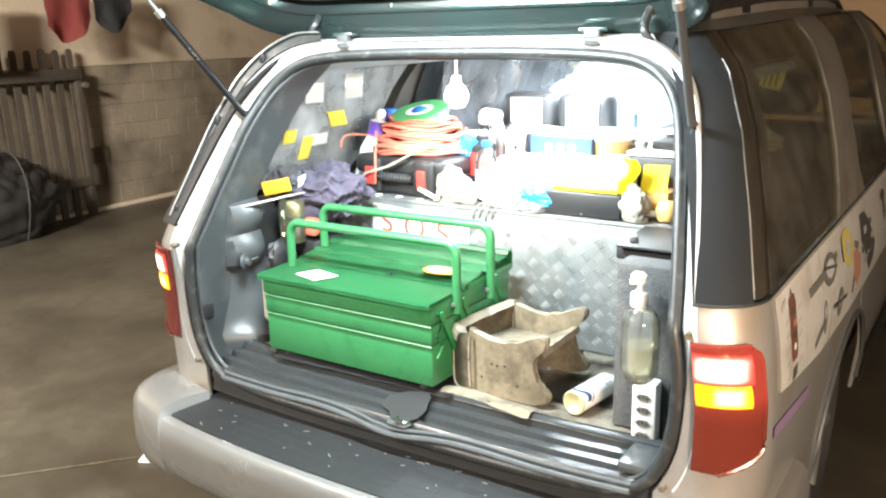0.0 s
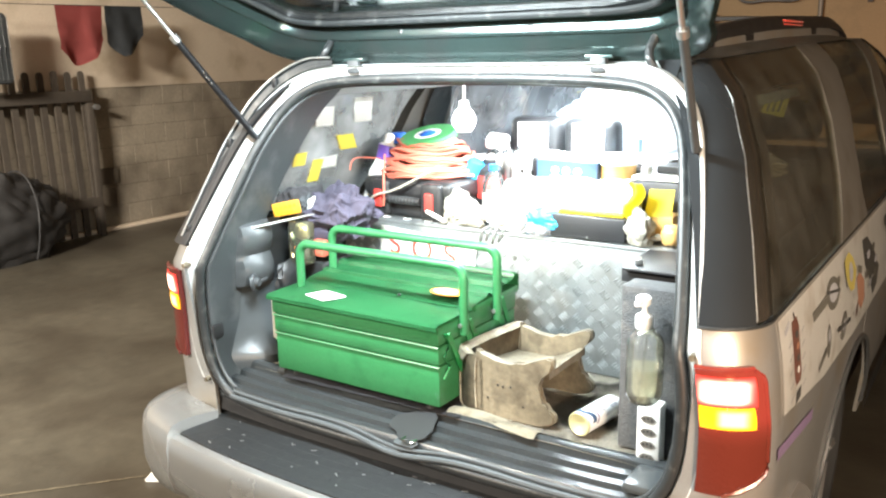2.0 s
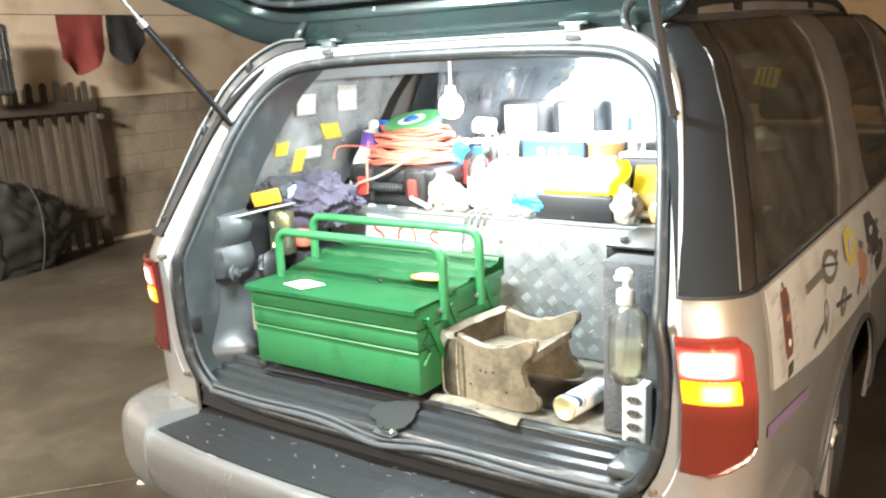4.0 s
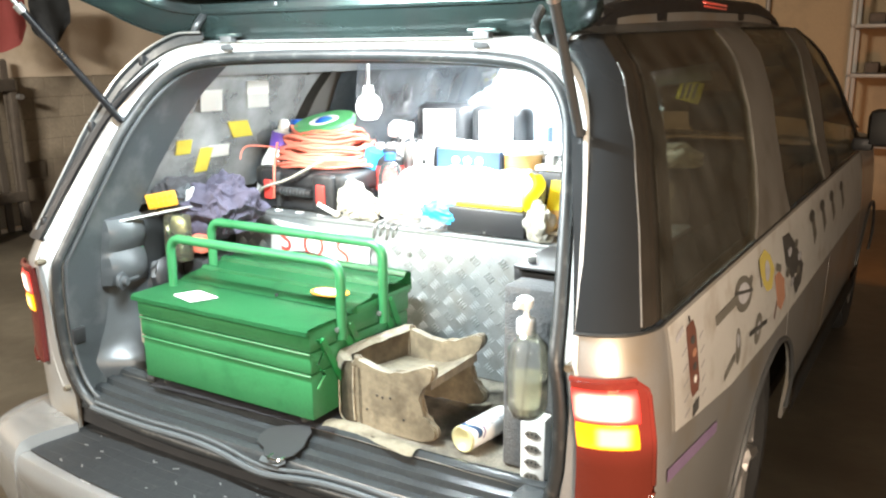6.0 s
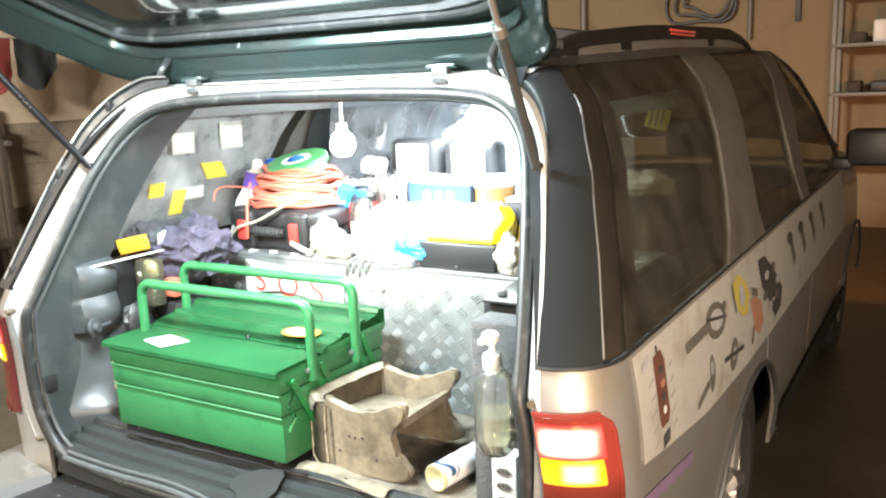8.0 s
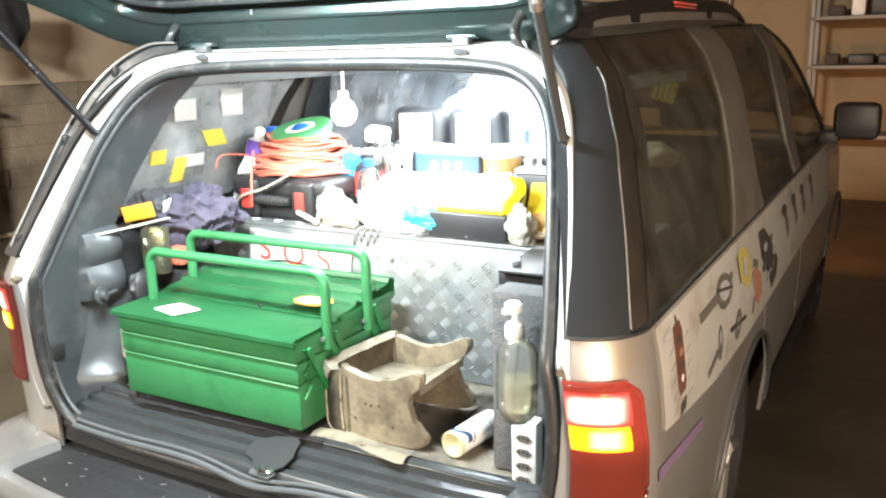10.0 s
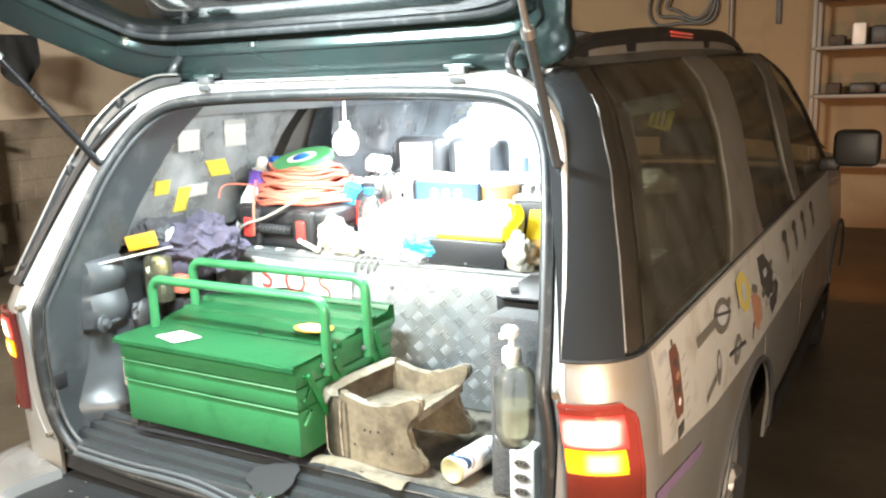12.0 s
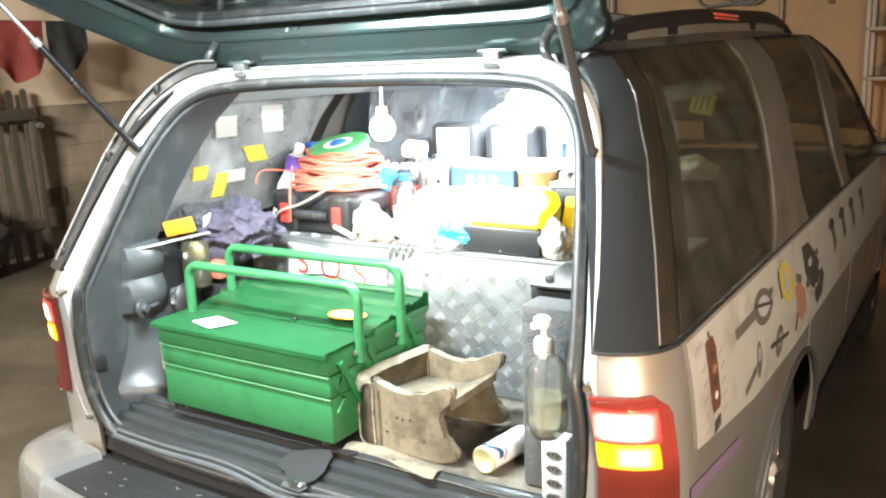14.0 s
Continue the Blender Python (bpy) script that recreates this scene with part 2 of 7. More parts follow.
M["glove"] = mat("pale_work_fabric", (0.33, 0.31, 0.26), 0.92, 0.0, 0.2, 18, 0.3, 260, 0.001, (0.22, 0.20, 0.16), 0.66)
M["film"] = mat("white_plastic_film", (0.70, 0.71, 0.72), 0.35, 0.0, 0.06, 10, 0.0, 60, 0.0015)
M["brown"] = mat("dusty_brown_plastic", (0.140, 0.117, 0.080), 0.5, 0.0, 0.55, 9, 0.6, 70, 0.0016, (0.062, 0.050, 0.034), 0.57)
M["canvas"] = mat("dirty_canvas", (0.36, 0.32, 0.24), 0.95, 0.0, 0.2, 12, 0.4, 260, 0.0015, (0.17, 0.14, 0.10), 0.58)
M["can_white"] = mat("can_white_print", (0.74, 0.75, 0.76), 0.3, 0.2, 0.05, 10)
M["can_gold"] = mat("can_gold_lacquer", (0.60, 0.58, 0.34), 0.35, 0.5, 0.1, 14)
M["steel"] = mat("dull_steel", (0.42, 0.42, 0.41), 0.4, 0.85, 0.15, 16)
M["chrome"] = mat("bright_steel", (0.75, 0.75, 0.75), 0.15, 1.0, 0.05, 8)
M["bumper"] = mat("silver_bumper_paint", (0.62, 0.62, 0.61), 0.26, 0.66, 0.05, 5, 0.08, 200, 0.0002, (0.50, 0.48, 0.45), 0.92, coat=0.3)
M["tyre"] = mat("tyre_rubber", (0.02, 0.02, 0.02), 0.8, 0.0, 0.25, 20, 0.3, 200, 0.001)
M["rim"] = mat("alloy_wheel", (0.42, 0.41, 0.40), 0.35, 0.7, 0.1, 10)
M["decal"] = mat("white_decal_film", (0.68, 0.67, 0.64), 0.4, 0.0, 0.05, 6, 0.0, 60, 0.0, (0.48, 0.44, 0.38), 0.66)
M["ink_red"] = mat("decal_red_print", (0.115, 0.050, 0.036), 0.5, 0.0, 0.4, 40)
M["ink_grey"] = mat("decal_grey_print", (0.11, 0.105, 0.09), 0.5, 0.0, 0.5, 40)
M["ink_pale"] = mat("faded_grey_print", (0.34, 0.34, 0.36), 0.5, 0.0, 0.4, 60)
M["ink_yellow"] = mat("decal_yellow_print", (0.42, 0.35, 0.09), 0.5, 0.0, 0.2, 30)
M["ink_orange"] = mat("decal_orange_print", (0.34, 0.17, 0.11), 0.5, 0.0, 0.2, 30)
M["ink_dark"] = mat("decal_dark_print", (0.05, 0.05, 0.048), 0.5, 0.0, 0.4, 40)
M["ink_violet"] = mat("decal_violet_print", (0.17, 0.12, 0.20), 0.5, 0.0, 0.2, 30)
# dust on these panes is thickened to stand in for glare haze
M["glass"] = glass("hazy_window_glass", (0.66, 0.66, 0.66), 0.30, 0.025, (0.74, 0.76, 0.76), 1.6, spots=0.7)
M["glass_tint"] = glass("smoked_window_glass", (0.66, 0.66, 0.58), 0.072, 0.10, (0.29, 0.285, 0.26), 0.35)
M["glass_hatch"] = glass("smoked_tailgate_glass", (0.14, 0.14, 0.13), 0.17, 0.05, (0.40, 0.37, 0.33), 1.3)
M["clear"] = glass("clear_bottle_plastic", (0.93, 0.95, 0.94), 0.05, 0.05, (0.86, 0.88, 0.87), 1.4, spots=0.4)
M["curtain"] = glass("milky_plastic_sheet", (0.80, 0.83, 0.86), 0.10, 0.12, (0.70, 0.76, 0.84), 0.3)
M["clear_film"] = glass("thin_clear_film", (0.85, 0.86, 0.86), 0.30, 0.15, (0.8, 0.8, 0.8))
M["liquid"] = glass("cloudy_yellow_liquid", (0.93, 0.91, 0.76), 0.07, 0.06, (0.80, 0.77, 0.58), spots=0.3)
M["stop"] = bulb_lens("stop_lamp_lens", (1.0, 0.62, 0.45), 7.0, (1.0, 0.05, 0.04), 1.5, 0.48, 0.52)
M["amber"] = bulb_lens("indicator_lens", (1.0, 0.66, 0.16), 5.0, (1.0, 0.40, 0.01), 1.8, 0.62, 0.34)
M["red_lens"] = bulb_lens("dark_red_lens", (1.0, 0.10, 0.07), 0.26, (0.20, 0.040, 0.026), 0.012, 0.55, 1.2, 0.86)
M["bulb"] = mat("lit_bulb_glass", (1.0, 1.0, 1.0), 0.4, emit=7.0)
M["led"] = mat("led_diffuser", (1.0, 1.0, 1.0), 0.4, emit=10.0)
M["reflector"] = lens("glowing_red_strip", (0.9, 0.12, 0.07), 0.3, tint=(0.5, 0.04, 0.03))
M["concrete"] = mat("stained_concrete", (0.077, 0.068, 0.051), 0.44, 0.0, 0.55, 0.9, 0.5, 11, 0.003, (0.045, 0.037, 0.027), 0.56)
M["plaster"] = mat("beige_plaster", (0.59, 0.495, 0.385), 0.9, 0.0, 0.12, 1.5, 0.15, 60, 0.002, (0.36, 0.28, 0.19), 0.66)
M["block"] = mat("worn_block_face", (0.245, 0.208, 0.158), 0.92, 0.0, 0.3, 0.9, 0.35, 40, 0.003, (0.10, 0.080, 0.058), 0.52, rand=0.035, placed=True)
M["mortar"] = mat("dull_mortar", (0.095, 0.078, 0.058), 0.95, 0.0, 0.3, 6, 0.3, 60, 0.003)
M["garage"] = mat("ochre_plaster", (0.25, 0.185, 0.11), 0.9, 0.0, 0.12, 1.5, 0.15, 60, 0.002, (0.18, 0.13, 0.08), 0.66)
M["wood"] = mat("weathered_wood", (0.060, 0.048, 0.037), 0.85, 0.0, 0.35, 12, 0.5, 90, 0.002, (0.05, 0.04, 0.03), 0.6, rand=0.2)
M["shelf"] = mat("painted_shelf_steel", (0.17, 0.155, 0.135), 0.5, 0.3, 0.15, 8)
M["red_cloth"] = mat("red_cloth", (0.36, 0.085, 0.08), 0.9, 0.0, 0.15, 8, 0.3, 300, 0.001)
M["dark_cloth"] = mat("dark_grey_cloth", (0.05, 0.055, 0.06), 0.9, 0.0, 0.2, 8, 0.3, 300, 0.001)
M["wire"] = mat("dark_wire", (0.04, 0.04, 0.042), 0.5)
M["seat"] = mat("black_seat_leatherette", (0.025, 0.025, 0.027), 0.4, 0.0, 0.2, 10, 0.2, 200, 0.0008)
M["seat_white"] = mat("white_seat_cover", (0.74, 0.74, 0.73), 0.7, 0.0, 0.08, 10)
M["tub"] = mat("amber_tub_plastic", (0.62, 0.36, 0.12), 0.35, 0.0, 0.15, 10)

# ---- mesh helpers ----
def thing(name, x, y, z, label, category, group="", kind=""):
    ob = new(name)
    ob.empty_display_size = 0.05
    ob.location = (x, y, z)
    return tagged(ob, label, category, group, kind)


def part(name, bm, material, parent=None, label="", smooth=True, kind=""):
    """Links a bmesh, given in world metres, as one mesh object under a thing or a part."""
    bmesh.ops.recalc_face_normals(bm, faces=bm.faces)
    me = bpy.data.meshes.new(name)
    bm.to_mesh(me)
    bm.free()
    for m in material if isinstance(material, (list, tuple)) else [material]:
        me.materials.append(m)
    if smooth:
        me.shade_smooth()
        me.set_sharp_from_angle(angle=radians(38))
    ob = new(name, me)
    if parent is not None:
        ob.parent = parent
        if parent.type == "EMPTY":
            ob.matrix_parent_inverse = Matrix.Translation(parent.location).inverted()
    if label:
        ob["label"] = label
    if kind:
        ob["kind"] = kind
    return ob


def solo(name, bm, material, label, category, group="", kind="", smooth=True):
    return tagged(part(name, bm, material, None, "", smooth), label, category, group, kind)


def box(bm, x0, x1, y0, y1, z0, z1, bevel=0.0, m=None, seg=2):
    """A block between two corners, its edges rounded by bevel; m turns it about its own middle."""
    c = Vector(((x0 + x1) / 2, (y0 + y1) / 2, (z0 + z1) / 2))
    vs = bmesh.ops.create_cube(bm, size=1.0)["verts"]
    bmesh.ops.scale(bm, vec=(abs(x1 - x0), abs(y1 - y0), abs(z1 - z0)), verts=vs)
    if bevel > 0:
        es = list({e for v in vs for e in v.link_edges})
        got = bmesh.ops.bevel(bm, geom=es, offset=bevel, segments=seg, profile=0.5, affect="EDGES")
        vs = list({v for f in got["faces"] for v in f.verts} | {v for v in vs if v.is_valid})
    if m is not None:
        bmesh.ops.transform(bm, matrix=m.to_3x3().to_4x4(), verts=vs)
    bmesh.ops.translate(bm, vec=c, verts=vs)
    return vs


def rod(bm, a, b, r0, r1=None, seg=12, caps=True):
    a, b = Vector(a), Vector(b)
    r1 = r0 if r1 is None else r1
    turn = (b - a).to_track_quat("Z", "Y").to_matrix().to_4x4()
    got = bmesh.ops.create_cone(bm, cap_ends=caps, segments=seg, radius1=max(r0, 1e-4), radius2=max(r1, 1e-4), depth=(b - a).length)
    bmesh.ops.transform(bm, matrix=Matrix.Translation((a + b) / 2) @ turn, verts=got["verts"])
    return got["verts"]


def spline(pts, n=8, closed=False):
    """Points along a smooth curve through pts."""
    p = [Vector(q) for q in pts]
    out, k = [], len(p)
    for i in range(k if closed else k - 1):
        a, b, c, d = (p[(i + j) % k] if closed else p[min(max(i + j, 0), k - 1)] for j in (-1, 0, 1, 2))
        for s in range(n):
            t = s / n
            out.append(0.5 * (2 * b + (c - a) * t + (2 * a - 5 * b + 4 * c - d) * t * t + (3 * b - a - 3 * c + d) * t**3))
    if not closed:
        out.append(p[-1])
    return out


def tube(bm, pts, r, seg=8, closed=False, flat=1.0, up=(0, 0, 1)):
    """A round (or flattened) bar along a line of points."""
    p = [Vector(q) for q in pts]
    k, rings = len(p), []
    for i in range(k):
        d = (p[(i + 1) % k] - p[i - 1]) if closed else (p[min(i + 1, k - 1)] - p[max(i - 1, 0)])
        d.normalize()
        side = d.cross(Vector(up))
        if side.length < 1e-3:
            side = d.cross(Vector((0, 1, 0)))
        side.normalize()
        over = side.cross(d)
        rings.append([bm.verts.new(p[i] + r * (math.cos(a) * side + flat * math.sin(a) * over)) for a in np.linspace(0, 2 * math.pi, seg, endpoint=False)])
    for i in range(k if closed else k - 1):
        a, b = rings[i], rings[(i + 1) % k]
        for j in range(seg):
            bm.faces.new((a[j], a[(j + 1) % seg], b[(j + 1) % seg], b[j]))
    if not closed:
        bm.faces.new(rings[0][::-1])
        bm.faces.new(rings[-1])


def sheet(bm, rows, thick=0.0):
    """A grid of faces over rows of points, thickened along its normals."""
    vs = [[bm.verts.new(q) for q in row] for row in rows]
    fs = []
    for a, b in zip(vs, vs[1:]):
        for i in range(len(a) - 1):
            q = []
            for v in (a[i], a[i + 1], b[i + 1], b[i]):
                if all((v.co - w.co).length > 1e-6 for w in q):
                    q.append(v)
            if len(q) > 2:
                fs.append(bm.faces.new(q))
    if thick:
        bmesh.ops.solidify(bm, geom=fs, thickness=thick)
    return fs


def lathe(bm, profile, m=None, seg=24):
    """A turned body: profile of (radius, height), round the z of m."""
    m = m or Matrix()
    rows = []
    for r, h in profile:
        rows.append([bm.verts.new(m @ Vector((r * math.cos(a), r * math.sin(a), h))) for a in np.linspace(0, 2 * math.pi, seg, endpoint=False)] if r > 1e-5 else [bm.verts.new(m @ Vector((0, 0, h)))])
    for a, b in zip(rows, rows[1:]):
        for j in range(seg):
            q = [a[j % len(a)], a[(j + 1) % seg % len(a)], b[(j + 1) % seg % len(b)], b[j % len(b)]]
            q = list(dict.fromkeys(q))
            if len(q) > 2:
                bm.faces.new(q)


def slab(bm, outline, direction, depth):
    """A plate: a closed outline of points pushed along direction."""
    d = Vector(direction).normalized() * depth
    a = [bm.verts.new(q) for q in outline]
    b = [bm.verts.new(Vector(q) + d) for q in outline]
    bm.faces.new(a)
    bm.faces.new(b[::-1])
    n = len(a)
    for i in range(n):
        bm.faces.new((a[i], b[i], b[(i + 1) % n], a[(i + 1) % n]))


def blob(bm, x, y, z, sx, sy, sz, lump=0.2, freq=3.0, seed=0, sub=3, m=None, fold=0.0):
    """A soft heap: a ball pressed to size, with lumps and creases."""
    vs = bmesh.ops.create_icosphere(bm, subdivisions=sub, radius=1.0)["verts"]
    for v in vs:
        d = v.co.normalized()
        k = 1 + lump * noise.noise(d * freq + Vector((seed * 7.1, 0, 0))) + fold * (abs(noise.noise(d * freq * 2.3 + Vector((0, seed * 3.3, 0)))) - 0.2)
        q = Vector((d.x * sx * k, d.y * sy * k, max(d.z, -0.75) * sz * k))
        v.co = (m @ q if m is not None else q) + Vector((x, y, z))
    return vs


def text(name, body, m, size, material, parent=None, label="", depth=0.0006):
    cu = bpy.data.curves.new(name, "FONT")
    cu.body, cu.size, cu.align_x, cu.align_y, cu.extrude = body, size, "CENTER", "CENTER", depth
    ob = new(name, cu)
    bpy.context.view_layer.update()
    me = bpy.data.meshes.new_from_object(ob.evaluated_get(bpy.context.evaluated_depsgraph_get()))
    bpy.data.objects.remove(ob)
    me.transform(m)
    me.materials.clear()
    me.materials.append(material)
    out = new(name, me)
    if parent is not None:
        out.parent = parent
        if parent.type == "EMPTY":
            out.matrix_parent_inverse = Matrix.Translation(parent.location).inverted()
    if label:
        out["label"] = label
    return out


B = bmesh.new

# ---- the yard ----
LEFT, FRONT, RIGHT, BACK, TOP = -6.0, 8.1, 5.0, -6.0, 3.6
bm = B()
sheet(bm, [[(x, y, 0.004 * noise.noise(Vector((x * 0.6, y * 0.6, 0)))) for x in np.linspace(LEFT - 0.3, RIGHT + 0.3, 60)] for y in np.linspace(BACK - 0.3, FRONT + 0.3, 70)])
tagged(part("ground", bm, M["concrete"]), "stained grey-brown concrete yard floor with damp patches", "floor", kind="structure")
bm = B()
tube(bm, [(-2.4, -0.45, 0.003), (-1.9, -0.13, 0.003), (-1.5, 0.33, 0.003), (-1.0, 0.9, 0.003)], 0.007, 6, flat=0.2)
tagged(part("trim_joint", bm, M["brown"]), "pale filled joint across the concrete floor", "joint", kind="structure")

bm = B()
box(bm, LEFT - 0.25, LEFT - 0.012, BACK, FRONT, 0, TOP)
wall_left = tagged(part("wall_left", bm, M["mortar"], smooth=False), "beige plastered wall with bare worn blocks below", "wall", kind="structure")
bm = B()
box(bm, LEFT - 0.012, LEFT + 0.006, BACK, FRONT, 1.36, TOP, 0.004)
part("plaster_coat", bm, M["plaster"], wall_left, "smooth beige plaster coat")
bm = B()
box(bm, LEFT - 0.012, LEFT + 0.07, BACK, FRONT, 0, 0.035, 0.008)
tagged(part("baseboard", bm, M["plaster"]), "pale cement kerb along the foot of the wall", "kerb", kind="structure")
bm = B()
box(bm, -1.0, RIGHT, FRONT, FRONT + 0.2, 0, TOP)
tagged(part("wall_front", bm, M["garage"], smooth=False), "ochre plastered garage wall", "wall", kind="structure")
bm = B()
box(bm, LEFT, -1.0, FRONT + 0.0, FRONT + 0.2, 0, TOP)
tagged(part("wall_front_west", bm, M["garage"], smooth=False), "dull beige plastered wall", "wall", kind="structure")
# unseen right and back walls and roof, added to close the yard
bm = B()
box(bm, RIGHT, RIGHT + 0.2, BACK, FRONT + 0.2, 0, TOP)
tagged(part("wall_right", bm, M["plaster"], smooth=False), "plain beige wall added out of view to close the yard", "wall", kind="structure")
bm = B()
box(bm, LEFT, RIGHT, BACK - 0.2, BACK, 0, TOP)
tagged(part("wall_back", bm, M["plaster"], smooth=False), "plain beige wall added out of view to close the yard", "wall", kind="structure")
bm = B()
box(bm, LEFT - 0.25, RIGHT + 0.2, BACK - 0.2, FRONT + 0.2, TOP, TOP + 0.15)
tagged(part("ceiling", bm, M["plaster"], smooth=False), "plain roof added out of view to close the yard", "ceiling", kind="structure")


def wooden_gate():
    """A leaning gate of round-topped slats on rails."""
    g = thing("wooden_gate", LEFT + 0.1, 2.85, 0, "weathered grey-brown picket gate leaning on the wall", "gate")
    y = 2.08
    for i in range(9):
        bm = B()
        w = 0.058
        lean = 0.05
        top = 1.53 + random.uniform(-0.015, 0.015)
        pts = [(y - w / 2, 0.02), (y + w / 2, 0.02), (y + w / 2, top - 0.04)] + [(y + w / 2 * math.cos(a), top - 0.04 + 0.035 * math.sin(a)) for a in np.linspace(0, math.pi, 7)[1:-1]] + [(y - w / 2, top - 0.04)]
        slab(bm, [(LEFT + 0.16 - lean * q[1] / 1.5, q[0], q[1]) for q in pts], (-1, 0, 0), 0.022)
        part("slat", bm, M["wood"], g)
        y += 0.133
    for z, h in ((1.25, 0.10), (0.28, 0.09)):
        bm = B()
        box(bm, LEFT + 0.13, LEFT + 0.175, 1.95, 3.19, z, z + h, 0.006)
        part("rail", bm, M["wood"], g)
    bm = B()
    box(bm, LEFT + 0.12, LEFT + 0.17, 3.14, 3.20, 0.0, 1.24, 0.006)
    part("post", bm, M["wood"], g)
    bm = B()
    rod(bm, (LEFT + 0.17, 3.21, 1.2), (LEFT + 0.22, 3.21, 1.2), 0.025)
    part("latch", bm, M["steel"], g)


wooden_gate()


def hung_cloth(name, label, y0, y1, ztop, zlow, material, round_end, seed):
    """Cloth folded over the clothesline, with soft vertical waves."""
    rows = []
    for i in range(15):
        t = i / 14
        row = []
        for j in range(13):
            s = j / 12
            drop = (ztop - zlow) * (1 - (0.35 if round_end else 0.12) * abs(2 * s - 0.9) ** 2.2 - 0.05 * noise.noise(Vector((s * 4, seed, 0))))
            y = y0 + (y1 - y0) * (s + 0.06 * t * noise.noise(Vector((s * 3, seed * 2, t))))
            wave = 0.03 * t * math.sin(s * 9 + seed) + 0.02 * noise.noise(Vector((s * 5, t * 3, seed)))
            row.append((LEFT + 0.42 + wave, y, ztop - t * drop))
        rows.append(row)
    bm = B()
    sheet(bm, rows, 0.004)
    solo(name, bm, material, label, "laundry")


hung_cloth("red_cloth", "red cloth hung over a clothesline", 2.76, 3.21, 2.08, 1.58, M["red_cloth"], True, 1.0)
hung_cloth("dark_cloth", "dark grey cloth hung over a clothesline", 3.235, 3.63, 2.085, 1.655, M["dark_cloth"], True, 3.4)
bag = thing("mesh_bag", LEFT + 0.42, 2.13, 1.42, "dark netted bag hung on a clothesline", "bag")
bm = B()
box(bm, LEFT + 0.38, LEFT + 0.46, 1.95, 2.32, 1.44, 2.0, 0.035)
part("bag_body", bm, M["dark_cloth"], bag)
bm = B()
tube(bm, [(LEFT + 0.42, 2.13, 1.98), (LEFT + 0.42, 2.12, 2.04), (LEFT + 0.42, 2.13, 2.085), (LEFT + 0.424, 2.145, 2.085)], 0.006, 6)
part("hook", bm, M["wire"], bag)
bm = B()
for i in range(9):
    tube(bm, [(LEFT + 0.462, 1.97 + i * 0.042, 1.47), (LEFT + 0.468, 1.97 + i * 0.042, 1.72), (LEFT + 0.462, 1.97 + i * 0.042, 1.97)], 0.003, 5)
for i in range(10):
    tube(bm, [(LEFT + 0.464, 1.97, 1.48 + i * 0.052), (LEFT + 0.468, 2.13, 1.48 + i * 0.052), (LEFT + 0.464, 2.30, 1.48 + i * 0.052)], 0.003, 5)
part("netting", bm, M["trim"], bag, "pale net over the bag", kind="stuff")
bm = B()
tube(bm, spline([(LEFT + 0.42, BACK, 2.14), (LEFT + 0.42, 1.0, 2.075), (LEFT + 0.42, 3.4, 2.085), (LEFT + 0.42, 5.5, 2.13), (LEFT + 0.42, FRONT, 2.2)], 10), 0.0035, 6)
solo("clothesline", bm, M["wire"], "thin dark clothesline strung along the wall", "line")
tarp = thing("tarpaulin", LEFT + 0.42, 2.02, 0, "black tarpaulin bundled and tied on the floor by the gate", "tarpaulin")
bm = B()
blob(bm, LEFT + 0.42, 2.02, 0.30, 0.25, 0.56, 0.46, 0.14, 1.6, 4, 5, fold=0.20)
part("sheet", bm, M["tarp"], tarp)
for y in (1.86, 2.24):
    bm = B()
    tube(bm, [(LEFT + 0.42 + 0.262 * math.cos(a), y + 0.02 * math.sin(2 * a), 0.30 + 0.44 * math.sin(a)) for a in np.linspace(-0.7, math.pi + 0.7, 24)], 0.007, 6)
    part("tie_cord", bm, M["wire"], tarp)
bm = B()
box(bm, -1.50, -1.37, 0.31, 0.41, 0.003, 0.014, 0.003, pose(0, 0, 0, 0, 0, 30))
solo("paper_scrap", bm, M["paper"], "crumpled white scrap on the concrete floor", "litter")
bm = B()
box(bm, LEFT - 0.01, LEFT + 0.012, 3.25, 3.50, 0.45, 0.60, 0.004)
part("patch", bm, M["mortar"], wall_left, "dark bare patch in the wall")


def shelving():
    """Steel shelving against the garage wall with dark odds and ends."""
    s = thing("shelving", 0.9, FRONT - 0.25, 0, "grey steel shelving loaded with dark parts against the wall", "shelf")
    for x in (0.30, 2.3):
        for y in (FRONT - 0.48, FRONT - 0.04):
            bm = B()
            box(bm, x - 0.02, x + 0.02, y - 0.02, y + 0.02, 0, 2.6, 0.003)
            part("upright", bm, M["shelf"], s)
    for z in (0.68, 1.33, 1.78, 2.25):
        bm = B()
        box(bm, 0.28, 2.32, FRONT - 0.5, FRONT - 0.02, z - 0.02, z + 0.015, 0.003)
        part("board", bm, M["shelf"], s)
    return s


shelving()
rnd = random.Random(5)
for z, xs0, names in ((0.68, 1.0, 4), (1.33, 0.42, 7), (1.78, 0.42, 5), (2.25, 0.5, 4)):
    x = xs0
    for i in range(names):
        w, h, d = rnd.uniform(0.12, 0.26), rnd.uniform(0.09, 0.26 if z != 1.33 else 0.16), rnd.uniform(0.18, 0.32)
        bm = B()
        box(bm, x, x + w, FRONT - 0.42, FRONT - 0.42 + d, z + 0.016, z + 0.016 + h, 0.02, None, 2)
        if z == 1.78 and i == 1:
            solo("plastic_tub", bm, M["white"], "pale storage tub on the shelf", "tub")
        else:
            solo("parts_box", bm, M["case"] if i % 3 else M["wood"], "dark parts box on the shelf", "box", "boxes on the shelving")
        x += w + rnd.uniform(0.02, 0.08)
bm = B()
